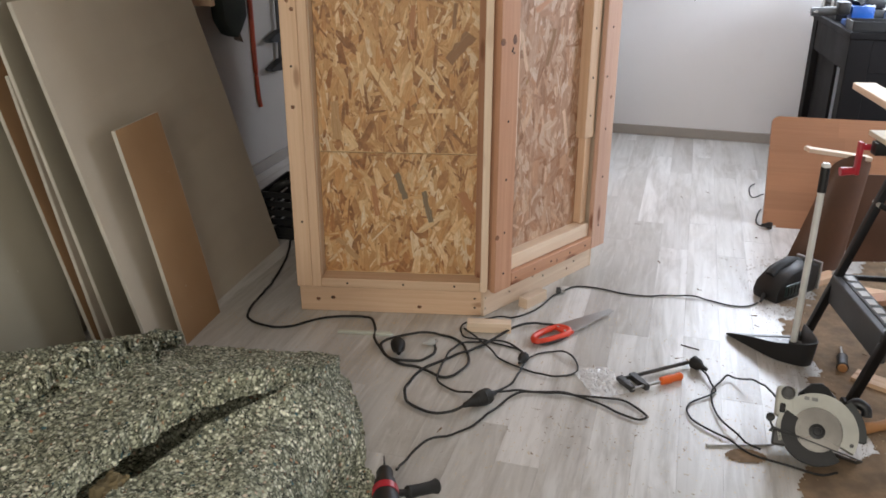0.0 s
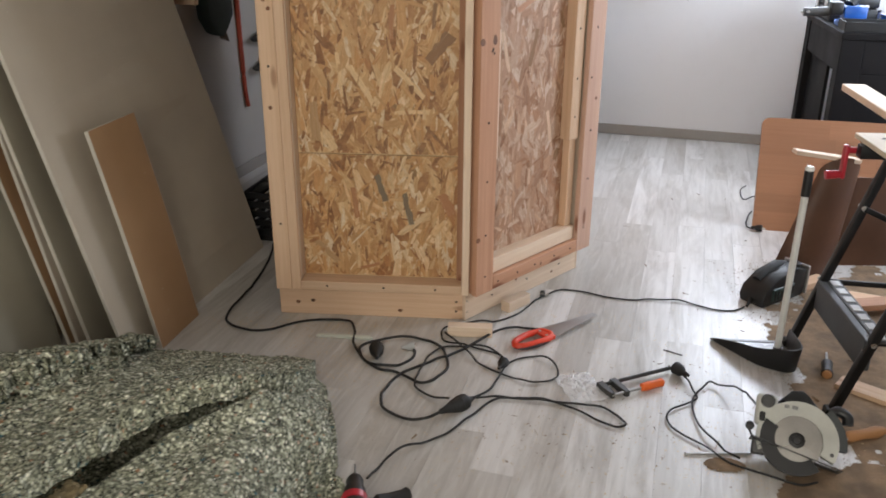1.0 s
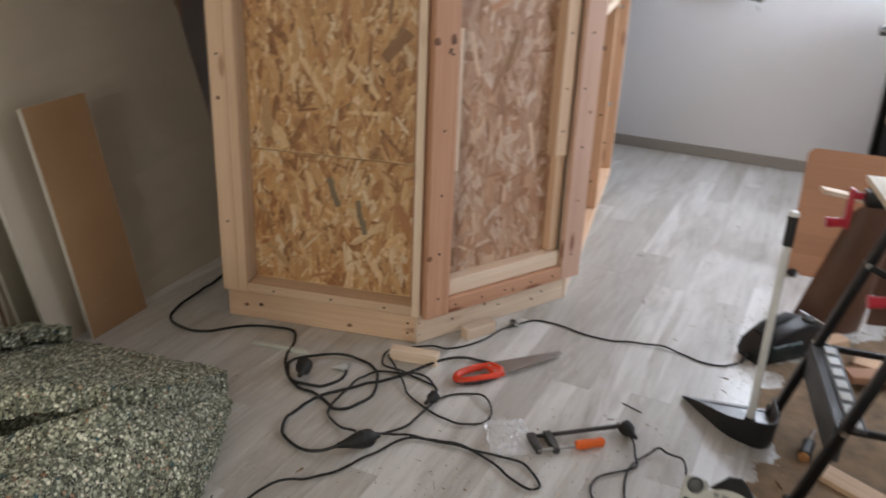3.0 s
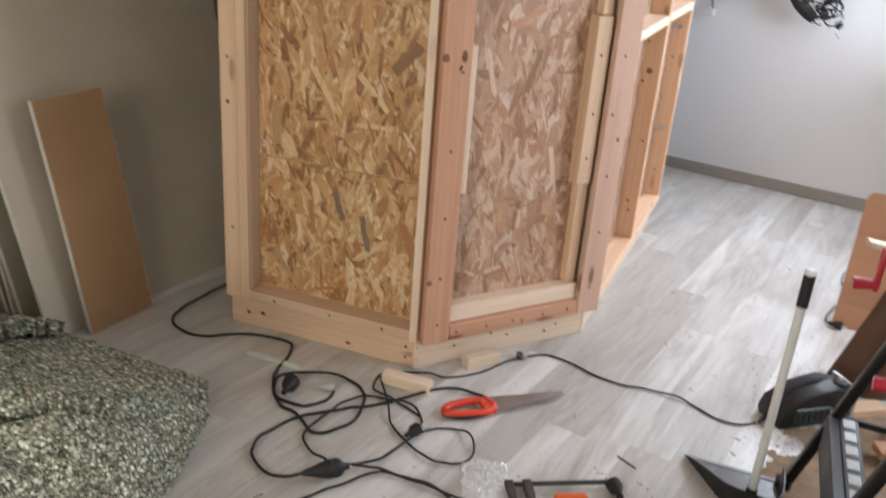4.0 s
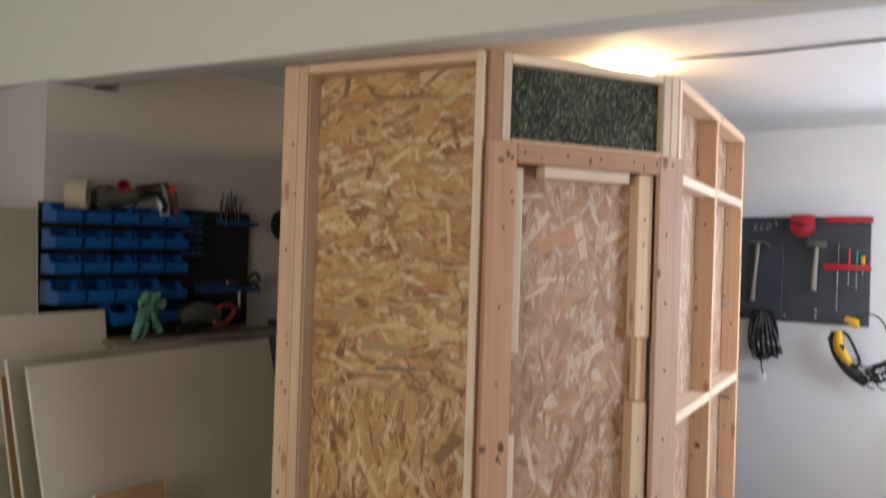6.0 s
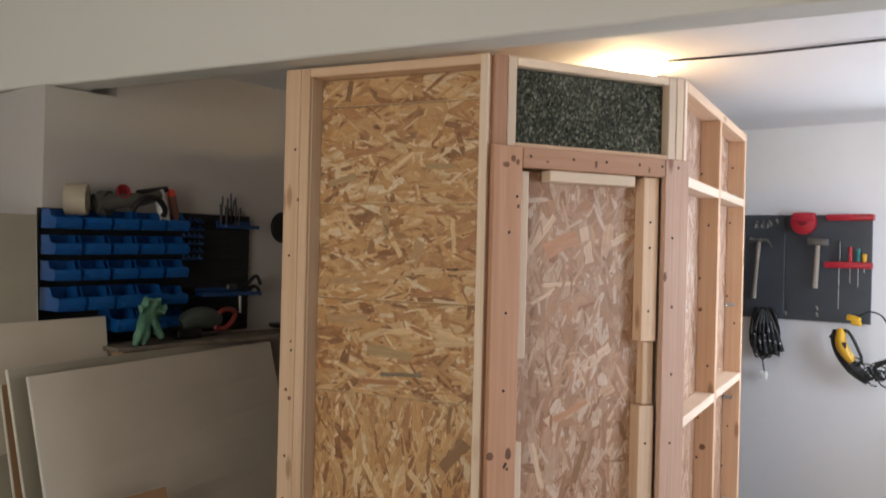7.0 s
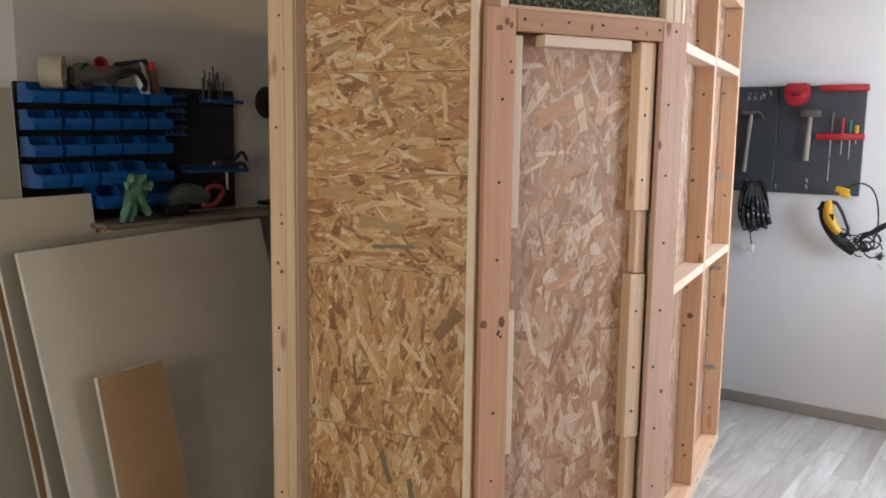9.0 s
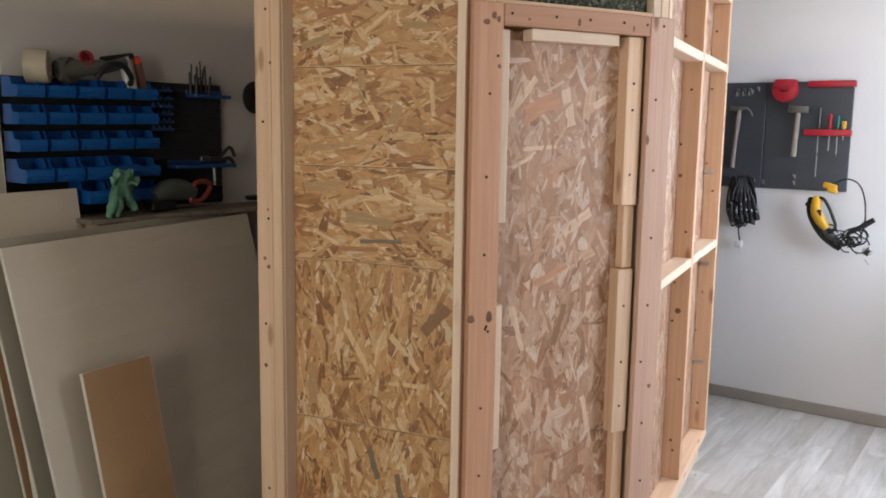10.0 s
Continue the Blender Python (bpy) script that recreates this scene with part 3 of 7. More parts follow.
DOOR_FLAKES = (
    (0.29, 1.72, 0.13, 0.075, 19, PINKBROWN), (0.39, 1.72, 0.12, 0.045, -77, CREAM), (0.22, 1.75, 0.15, 0.028, 51, CREAM), (0.29, 1.59, 0.12, 0.02, 4, CREAM),
    (0.44, 1.35, 0.13, 0.045, 36, CREAM), (0.38, 1.01, 0.14, 0.03, 73, BROWN), (0.23, 1.55, 0.10, 0.02, 26, CREAM), (0.52, 1.74, 0.07, 0.035, 24, CREAM),
    (0.34, 1.18, 0.14, 0.03, 24, PINKBROWN), (0.50, 0.69, 0.13, 0.03, -77, CREAM), (0.22, 1.01, 0.15, 0.03, -72, CREAM), (0.55, 1.10, 0.07, 0.025, -68, BROWN),
    (0.56, 0.56, 0.05, 0.04, 60, BROWN), (0.16, 0.30, 0.07, 0.025, 88, BROWN))

# front wall: two boards at the outer corner, a narrow stud at the inner one, plates and four sheets
R = 0.072
board("post", PINE, FRONT, 0.0, 0.061, 0.0, 0.095, SILL, TOP, booth)
board("post", PINE, FRONT, 0.0615, 0.097, 0.001, 0.095, SILL, TOP, booth)
# strip added over the post's inner side, in paler wood so it looks lit
board("lining_strip", WHITE_PINE, FRONT, 0.0975, 0.101, 0.012, 0.075, SILL + 0.04, TOP - 0.03, booth)
board("post", WHITE_PINE, FRONT, L_AB - 0.036, L_AB - 0.008, -0.004, 0.09, SILL, TOP, booth)
board("bottom_plate", PINE, FRONT, 0.0975, L_AB - 0.036, 0.0, 0.095, SILL, SILL + 0.038, booth)
board("top_plate", PINE, FRONT, 0.0975, L_AB - 0.036, 0.002, 0.095, TOP - 0.03, TOP, booth)
for k, (z0, z1, up) in enumerate(((SILL + 0.04, 0.648, True), (0.65, 1.204, True), (1.206, 1.518, False), (1.52, 1.838, False), (1.84, 2.166, False), (2.168, TOP - 0.032, False))):
    sheet_ = osb_sheet(FRONT, 0.102, L_AB - 0.037, R + 0.002 * (k % 2), z0, z1, up, OSB, booth, 10 + k)
    for n_, (x, z, ln, wd, turn, mat) in enumerate(FRONT_FLAKES):
        if z0 < z < z1:
            flake(FRONT, R + 0.002 * (k % 2), x, min(z, z1 - 0.03), ln, wd, turn, mat, sheet_, 60 + n_)
    board("seam_edge", PALE, FRONT, 0.104, L_AB - 0.039, R - 0.0025 + 0.002 * (k % 2), R + 0.002 * (k % 2), z0, z0 + 0.0025, sheet_, 0.0)
for x, z in ((0.035, 0.39), (0.031, 0.98), (0.047, 1.34), (0.03, 1.66), (0.045, 2.02)):
    screw(FRONT, x, 0.0, z, booth)
for x in (0.2, 0.42, 0.62):
    screw(FRONT, x, 0.0, SILL + 0.02, booth)

# angled wall: posts, transom with a foam filling, then the door on its face
for x0, x1, mt in ((0.012, 0.057, PINK), (0.059, 0.089, WHITE_PINE), (L_BC - 0.068, L_BC - 0.037, WHITE_PINE), (L_BC - 0.035, L_BC - 0.006, WHITE_PINE)):
    board("post", mt, ANGLE, x0, x1, 0.0, 0.09, SILL, TOP, booth)
board("top_plate", WHITE_PINE, ANGLE, 0.090, L_BC - 0.069, 0.001, 0.09, TOP - 0.028, TOP - 0.001, booth)
board("transom_rail", PINE, ANGLE, 0.090, L_BC - 0.069, 0.001, 0.09, 1.99, 2.028, booth)
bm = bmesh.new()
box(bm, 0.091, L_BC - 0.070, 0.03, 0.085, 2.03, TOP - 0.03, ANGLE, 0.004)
part("transom_filling", bm, FOAM_SHADED, booth, "grey-green rebonded foam panel over the door, its shade in the colour")

bm = bmesh.new()
box(bm, 0.05, L_BC - 0.05, 0.06, 0.07, SILL + 0.01, 2.0, ANGLE)
door = part("door", bm, OSB_BASE, booth, "pinkish timber-framed door with an osb panel")
PR = -0.024   # the frame stands proud of the posts
board("stile", PINK, ANGLE, 0.003, 0.102, PR, 0.0, SILL, 2.014, door)
board("stile", PALE_PINK, ANGLE, L_BC - 0.094, L_BC + 0.004, PR, 0.0, SILL, 2.012, door)
board("rail", PINK, ANGLE, 0.104, L_BC - 0.096, PR, 0.0, 1.95, 2.013, door)
board("rail", PINK, ANGLE, 0.104, L_BC - 0.096, PR, 0.0, SILL + 0.002, SILL + 0.058, door)
osb_sheet(ANGLE, 0.104, L_BC - 0.096, 0.05, SILL + 0.02, 1.945, True, OSB_PINK, door, 33)
for n_, (x, z, ln, wd, turn, mat) in enumerate(DOOR_FLAKES):
    flake(ANGLE, 0.05, x, z, ln, wd, turn, mat, door, 160 + n_)
board("stop_strip", WHITE_PINE, ANGLE, 0.104, 0.136, -0.006, 0.048, 1.362, 1.94, door)
board("stop_strip", WHITE_PINE, ANGLE, 0.104, 0.134, -0.002, 0.048, 0.637, 1.106, door)
board("stop_strip", PINE, ANGLE, L_BC - 0.163, L_BC - 0.101, 0.0, 0.048, 1.404, 1.948, door)
board("stop_strip", PINE, ANGLE, L_BC - 0.142, L_BC - 0.100, 0.012, 0.048, 1.192, 1.402, door)
board("stop_strip", PINE, ANGLE, L_BC - 0.164, L_BC - 0.102, 0.0, 0.048, 0.621, 1.19, door)
board("stop_strip", PINE, ANGLE, L_BC - 0.142, L_BC - 0.100, 0.012, 0.048, SILL + 0.122, 0.619, door)
board("stop_strip", WHITE_PINE, ANGLE, 0.21, 0.538, -0.008, 0.046, 1.914, 1.949, door)
board("stop_strip", WHITE_PINE, ANGLE, 0.104, L_BC - 0.097, -0.004, 0.048, SILL + 0.059, SILL + 0.12, door)
for x, z in ((0.085, 1.86), (0.06, 1.75), (0.055, 1.505), (0.053, 1.27), (0.052, 0.79), (0.051, 0.57), (0.05, 0.36), (0.052, 0.19)):
    screw(ANGLE, x, PR, z, door)
for x, z in ((0.681, 1.75), (0.685, 1.52), (0.69, 1.295), (0.69, 1.065), (0.672, 0.87), (0.69, 0.65), (0.695, 0.44), (0.69, 0.22)):
    screw(ANGLE, x, PR, z, door)
for x in (0.13, 0.285, 0.41, 0.54, 0.633, 0.70):
    screw(ANGLE, x, PR, 1.985, door)
for x in (0.13, 0.25, 0.36, 0.49, 0.6):
    screw(ANGLE, x, PR, SILL + 0.03, door)
for z in (0.715, 0.87, 1.065, 1.505, 1.715, 1.80):
    screw(ANGLE, L_BC - 0.135, 0.0, z, door)
for x, z in ((0.062, 1.04), (0.072, 1.032), (0.066, 1.048)):
    screw(ANGLE, x, PR, z, door)

# knots in the boards
KNOT = plain("dark_knot", (0.23, 0.10, 0.05), 0.6, 0, 260, 0.5)


def knot(m, x, y, z, w, h, parent):
    bm = bmesh.new()
    vs = [bm.verts.new(m @ Vector((x + w * math.cos(a) * (1 + 0.15 * math.sin(3 * a + z * 9)), y - 0.0006, z + h * math.sin(a)))) for a in np.linspace(0, 2 * math.pi, 14, endpoint=False)]
    vb = [bm.verts.new(m @ Vector((x + w * 1.02 * math.cos(a), y + 0.0005, z + h * 1.02 * math.sin(a)))) for a in np.linspace(0, 2 * math.pi, 14, endpoint=False)]
    bm.faces.new(vs)
    for i in range(14):
        bm.faces.new((vs[i], vs[(i + 1) % 14], vb[(i + 1) % 14], vb[i]))
    part("knot", bm, KNOT, parent)


for x, z, w, h in ((0.012, 1.075, 0.012, 0.012), (0.075, 1.078, 0.010, 0.017), (0.07, 1.975, 0.008, 0.010), (0.045, 1.955, 0.011, 0.008), (0.085, 1.965, 0.006, 0.009), (0.010, 0.35, 0.010, 0.010), (0.09, 1.83, 0.005, 0.006), (L_BC - 0.088, 1.62, 0.006, 0.016), (L_BC - 0.03, 0.78, 0.007, 0.007)):
    knot(ANGLE, x, PR, z, w * 1.05, h * 1.05, door)
for x, z, w, h in ((0.19, 1.972, 0.007, 0.007), (0.37, 1.975, 0.008, 0.018), (0.58, 1.97, 0.006, 0.014), (0.40, 0.14, 0.006, 0.014)):
    knot(ANGLE, x, PR, z, w * 0.66, h * 0.66, door)
for x, z, w, h in ((0.045, 1.177, 0.009, 0.009), (0.028, 0.833, 0.009, 0.009), (0.045, 1.37, 0.005, 0.005), (0.03, 1.205, 0.008, 0.008), (0.06, 1.85, 0.005, 0.007)):
    knot(FRONT, x, 0.0, z, w * 0.8, h * 0.8, booth)
for x, z in ((0.075, 0.052), (0.135, 0.060), (0.48, 0.03)):
    knot(FRONT, x, 0.03, z, 0.009, 0.007, booth)
for x, z in ((0.31, 0.08), (0.55, 0.04)):
    knot(ANGLE, x, 0.03, z, 0.006, 0.006, booth)
for z, w in ((0.33, 0.006), (0.9, 0.012), (1.47, 0.008), (1.02, 0.005)):
    knot(SIDE @ Matrix.Translation((0.715 - 0.0195, 0, 0)) @ Matrix.Rotation(radians(-90), 4, "Z"), -0.045 - 0.02 * (z > 1), 0.0, z, w, w, booth)

# right wall: open studs, backed with strand board
S = 0.078
MID = 0.715
board("stud", WHITE_PINE, SIDE, 0.004, 0.036, 0.0, S, SILL, TOP, booth)
board("stud", PEACH, SIDE, MID - 0.019, MID + 0.019, 0.0, S, SILL + 0.038, TOP - 0.038, booth)
board("stud", PEACH, SIDE, L_CD - 0.038, L_CD, 0.0, S, SILL + 0.038, TOP - 0.038, booth)
board("bottom_plate", PINE, SIDE, 0.037, L_CD, -0.001, S, SILL, SILL + 0.037, booth)
board("top_plate", PINE, SIDE, 0.037, L_CD, -0.001, S, TOP - 0.037, TOP, booth)
for z in (1.128, 1.968):
    board("noggin", WHITE_PINE, SIDE, 0.037, MID - 0.02, 0.0, S, z - 0.036, z, booth)
    board("noggin", WHITE_PINE, SIDE, MID + 0.02, L_CD - 0.039, 0.0, S, z - 0.036 + 0.004, z + 0.004, booth)
osb_sheet(SIDE, 0.0, L_CD, S + 0.002, SILL, TOP, True, OSB_PINK, booth, 52, 4200)
rng = random.Random(4)
for z in (0.35, 0.62, 0.9, 1.3, 1.55, 1.8, 2.1):
    for x in (MID - 0.02, L_CD - 0.039):
        bm = bmesh.new()
        lathe(bm, [(0.0005, -0.002), (0.005, -0.0015), (0.005, 0.001)], SIDE @ Matrix.Translation((x, rng.uniform(0.02, 0.08), z + rng.uniform(-0.08, 0.08))) @ Matrix.Rotation(radians(90), 4, "Y"), 8)
        part("screw", bm, SCREW, booth)
# small steel angle brackets on the far stud
for z in (1.45, 1.98, 1.0, 0.5):
    bm = bmesh.new()
    box(bm, L_CD - 0.044, L_CD - 0.0395, 0.03, 0.07, z, z + 0.018, SIDE, 0.001)
    box(bm, L_CD - 0.075, L_CD - 0.044, 0.066, 0.07, z, z + 0.018, SIDE, 0.001)
    part("angle_bracket", bm, STEEL, booth, "small zinc angle bracket")

# lamp on the ceiling behind the door's head
ceiling_lamp = thing("ceiling_lamp", "round glowing warm ceiling lamp behind the booth's top", "lamp", m=pose(0.34, 4.2, H_FAR))
bm = bmesh.new()
lathe(bm, [(0.0, 0.0), (0.09, -0.001), (0.09, -0.02), (0.08, -0.022)], None, 28)
part("base", bm, plain("lamp_white", (0.8, 0.8, 0.78), 0.4), ceiling_lamp, smooth=True)
glow = Shader("lamp_glass")
glow.set(Base_Color=(0.9, 0.85, 0.75, 1), Emission_Color=(1.0, 0.76, 0.42, 1), Emission_Strength=110.0)
bm = bmesh.new()
lathe(bm, [(0.10, -0.021), (0.105, -0.04), (0.085, -0.065), (0.045, -0.08), (0.001, -0.084)], None, 28)
part("glass_shade", bm, glow.m, ceiling_lamp, "frosted glass shade, lit", smooth=True)
cable = thing("ceiling_cable", "dark cable clipped along the ceiling to the lamp", "cable", m=pose(0.56, 4.17, H_FAR))
bm = bmesh.new()
tube(bm, smooth_line([(-0.06, -0.02, -0.007), (0.3, -0.045, -0.009), (0.7, -0.09, -0.007), (1.2, -0.11, -0.009), (2.0, -0.2, -0.008)]), 0.005, 6)
part("wire", bm, RUBBER, cable)

# ---- boards leaning against the left wall ----


def leaning_sheet(name, bl, br, tr, tl, thick, faces, label, category="plasterboard", parent=None):
    """A flat sheet given by the corners of its front, thickened backwards; the edges show the core."""
    p = [Vector(q) for q in (bl, br, tr, tl)]
    n = (p[1] - p[0]).cross(p[3] - p[0]).normalized()
    if n.x < 0:
        n = -n
    root = thing(name, label, category, "boards leaning on the wall", pose(*((p[0] + p[1]) / 2)))
    o = (p[0] + p[1]) / 2
    bm = bmesh.new()
    rows = 10
    rng2 = random.Random(int(1000 * abs(bl[0])))
    bow = rng2.uniform(-0.006, 0.006)
    core_f, core_b = [], []
    for j in range(rows + 1):
        t = j / rows
        a, b = p[0].lerp(p[3], t), p[1].lerp(p[2], t)
        k = n * bow * math.sin(math.pi * t)
        core_f.append([bm.verts.new(a + k - o), bm.verts.new(b + k - o)])
        core_b.append([bm.verts.new(a + k - o - n * thick), bm.verts.new(b + k - o - n * thick)])
    ff = []
    for j in range(rows):
        ff.append(bm.faces.new((core_f[j][0], core_f[j][1], core_f[j + 1][1], core_f[j + 1][0])))
        bb = bm.faces.new((core_b[j][1], core_b[j][0], core_b[j + 1][0], core_b[j + 1][1]))
        bb.material_index = 2
        for s_ in (0, 1):
            e = bm.faces.new((core_f[j][s_], core_f[j + 1][s_], core_b[j + 1][s_], core_b[j][s_]))
            e.material_index = 1
    for j in (0, rows):
        e = bm.faces.new((core_f[j][0], core_f[j][1], core_b[j][1], core_b[j][0]))
        e.material_index = 1
    part("core", bm, [GYPSUM_EDGE, GYPSUM_EDGE, faces[1]], root)
    bm = bmesh.new()
    lo, hi = [], []
    for j in range(rows + 1):
        t = j / rows
        a, b = p[0].lerp(p[3], t), p[1].lerp(p[2], t)
        k = n * bow * math.sin(math.pi * t)
        s_ = (b - a).normalized() * 0.0035
        lo.append([bm.verts.new(a + k - o + s_ + n * 0.0003), bm.verts.new(b + k - o - s_ + n * 0.0003)])
        hi.append([bm.verts.new(a + k - o + s_ + n * 0.0011), bm.verts.new(b + k - o - s_ + n * 0.0011)])
    for j in range(rows):
        bm.faces.new((hi[j][0], hi[j][1], hi[j + 1][1], hi[j + 1][0]))
        for s_ in (0, 1):
            bm.faces.new((lo[j][s_], lo[j + 1][s_], hi[j + 1][s_], hi[j][s_]))
    part("paper_face", bm, faces[0], root)
    return root


leaning_sheet("plasterboard", (-1.0, 2.68, 0), (-0.835, 3.78, 0), (-1.21, 3.858, 1.254), (-1.286, 2.663, 1.234), 0.0125, (GYPSUM_FACE, BROWN_FACE), "wide grey-beige plasterboard sheet leaning on other boards")
leaning_sheet("plasterboard_offcut", (-0.918, 2.778, 0), (-0.884, 3.06, 0), (-1.034, 3.052, 0.812), (-1.072, 2.776, 0.808), 0.0125, (BROWN_FACE, GYPSUM_FACE), "narrow brown plasterboard offcut leaning on a wide sheet")
leaning_sheet("plasterboard", (-1.13, 2.70, 0), (-0.98, 3.7, 0), (-1.28, 3.75, 1.272), (-1.361, 2.641, 1.254), 0.0125, (GREEN_FACE, BROWN_FACE), "grey-green plasterboard sheet behind the front sheet")
leaning_sheet("plasterboard_offcut", (-1.185, 2.71, 0), (-1.14, 3.0, 0), (-1.336, 3.018, 0.996), (-1.381, 2.732, 0.995), 0.0125, (GYPSUM_FACE, BROWN_FACE), "short plasterboard offcut between taller sheets")
leaning_sheet("plasterboard", (-1.225, 2.72, 0), (-1.16, 3.15, 0), (-1.428, 3.162, 1.19), (-1.482, 2.707, 1.181), 0.0125, (BROWN_FACE, GYPSUM_FACE), "brown-faced plasterboard sheet with a pale edge")
leaning_sheet("plasterboard", (-1.50, 1.75, 0), (-1.30, 2.775, 0), (-1.624, 2.944, 1.79), (-1.84, 1.902, 1.775), 0.0125, (GREEN_FACE, BROWN_FACE), "tall grey-green plasterboard sheet against the wall")
leaning_sheet("plasterboard", (-1.36, 2.78, 0), (-1.29, 3.14, 0), (-1.483, 3.158, 1.396), (-1.607, 2.513, 1.384), 0.0125, (GYPSUM_FACE, BROWN_FACE), "grey plasterboard sheet standing above the others")

# plain walls that close the booth at its hidden sides
A2 = Vector((-0.50, 5.09, 0))
for p_, q_ in ((A2, A), (D, A2)):
    m_, l_ = face(p_, q_)
    board("osb_panel", OSB_BASE, m_, 0.1, l_ - 0.1, 0.03, 0.042, SILL, TOP, booth)
    board("plinth_board", PINE, m_, 0.05, l_ - 0.05, 0.018, 0.06, 0.0, SILL - 0.002, booth)

# ---- far wall: tool board and what hangs there ----


def on_wall(u, z, out=0.0):
    return ROOM @ Matrix.Translation((1.022 * u - 0.088, NORTH - out, 1.015 * z + 0.004))


BOARD = plain("dark_grey_steel_sheet", (0.072, 0.085, 0.105), 0.45, 0.3, 40, 0.2)
HOLE = plain("hole_shadow", (0.008, 0.008, 0.009), 0.8)
ASH = timber("ash_handle", (0.36, 0.31, 0.26), (0.26, 0.22, 0.18), 0.1)
WORN = plain("worn_grey_steel", (0.20, 0.195, 0.185), 0.5, 0.7, 120, 0.35)
YELLOW = plain("yellow_plastic", (0.72, 0.40, 0.02), 0.4, 0, 100, 0.25)
GREY_PLASTIC = plain("grey_plastic", (0.45, 0.45, 0.44), 0.45, 0, 100, 0.15)
WHITE_PLASTIC = plain("white_plastic", (0.78, 0.78, 0.76), 0.35, 0, 100, 0.1)

for k, (u0, u1) in enumerate(((-0.24, 0.168), (0.172, 0.628))):
    tb = thing("tool_board", "dark grey steel tool board on the wall", "pegboard", "tool boards", on_wall(u0, 1.305, 0.0))
    w, h = 1.022 * (u1 - u0), 0.621
    bm = bmesh.new()
    box(bm, 0, w, -0.022, -0.016, 0, h, None, 0.002)
    part("panel", bm, BOARD, tb)
    for x0, x1, z0, z1 in ((0, 0.006, 0, h), (w - 0.006, w, 0, h), (0.006, w - 0.006, 0, 0.006), (0.006, w - 0.006, h - 0.006, h)):
        bm = bmesh.new()
        box(bm, x0, x1, -0.0158, -0.0005, z0, z1)
        part("flange", bm, BOARD, tb)


def hook(u, z, s=1.0, square=False):
    h = thing("wall_hook", "small bright wire hook in the tool board", "hook", "tool board hooks", on_wall(u, z, 0.022))
    bm = bmesh.new()
    if square:
        tube(bm, [Vector(p) for p in ((0, -0.004, 0.03), (0.018, -0.02, 0.03), (0.018, -0.02, -0.008), (-0.002, -0.02, -0.008))], 0.0022, 6)
    else:
        tube(bm, smooth_line([(0, 0, 0.012 * s), (0, -0.006, 0.012 * s), (0, -0.03 * s, 0.006), (0, -0.034 * s, 0.02 * s)], 5), 0.0022, 6)
    box(bm, -0.004 * s, 0.004 * s, -0.004, 0, -0.008 * s, 0.016 * s, None, 0.0008)
    part("wire", bm, STEEL, h, smooth=True)


for u, z in ((0.0, 1.85), (0.035, 1.85), (0.07, 1.852), (0.125, 1.875), (0.13, 1.338), (0.185, 1.336), (0.355, 1.34), (0.355, 1.375), (0.09, 1.86)):
    hook(u, z, square=u < 0.08 and z > 1.8)

cup = thing("wall_holder", "round red plastic holder on the tool board", "holder", m=on_wall(0.278, 1.872, 0.022))
bm = bmesh.new()
outline = [(-0.06, 0.052), (-0.05, 0.058), (0.05, 0.058), (0.06, 0.052)] + [(0.069 * math.cos(a), 0.072 * math.sin(a)) for a in np.linspace(0, -math.pi, 15)]
prism(bm, outline[::-1], 0, 0.06, Matrix.Rotation(radians(90), 4, "X"), 0.008)
part("body", bm, RED, cup, smooth=True)
bm = bmesh.new()
tube(bm, smooth_line([(-0.066, -0.055, 0.018), (-0.03, -0.067, 0.012), (0.03, -0.067, 0.012), (0.066, -0.055, 0.018)]), 0.008, 8)
part("lip", bm, RED, cup, smooth=True)
bm = bmesh.new()
tube(bm, smooth_line([(-0.022, -0.06, -0.005), (0, -0.072, -0.012), (0.022, -0.06, -0.005)]), 0.004, 6)
part("clip", bm, RUBBER, cup, smooth=True)

for u0, z in ((0.398, 1.9), (0.394, 1.632)):
    rail_ = thing("tool_rail", "red plastic tool rail on the tool board", "tool rail", "red tool rails", on_wall(u0, z, 0.022))
    bm = bmesh.new()
    box(bm, 0, 0.25, -0.045, 0, -0.018, 0.018, None, 0.006, 2)
    part("bar", bm, RED, rail_, smooth=True)
    for i in range(6):
        bm = bmesh.new()
        lathe(bm, [(0.007, 0), (0.007, 0.0015), (0.0045, 0.0015), (0.0045, 0.0)], Matrix.Translation((0.03 + i * 0.038, -0.024, 0.0178)), 10)
        part("socket", bm, HOLE, rail_)

claw = thing("claw_hammer", "claw hammer with a pale wooden handle hung on the tool board", "hammer", m=on_wall(0.005, 1.42, 0.05) @ Matrix.Rotation(radians(4), 4, "Y"))
bm = bmesh.new()
tube(bm, [Vector((0.0, 0, t * 0.36)) for t in np.linspace(0, 1, 14)], 0.014, 10, lambda t: 1.05 - 0.3 * math.sin(math.pi * min(1, t * 1.15)) * 0.9 if t < 0.85 else 0.75)
part("handle", bm, ASH, claw, smooth=True)
bm = bmesh.new()
cyl(bm, (-0.055, 0, 0.35), (-0.03, 0, 0.35), 0.015, 0.015)
cyl(bm, (-0.03, 0, 0.35), (0.01, 0, 0.352), 0.011, 0.014)
tube(bm, smooth_line([(0.008, 0, 0.352), (0.04, 0, 0.356), (0.065, 0, 0.338), (0.078, 0, 0.312)]), 0.011, 8, lambda t: 1.05 - 0.75 * t)
part("head", bm, WORN, claw, smooth=True)

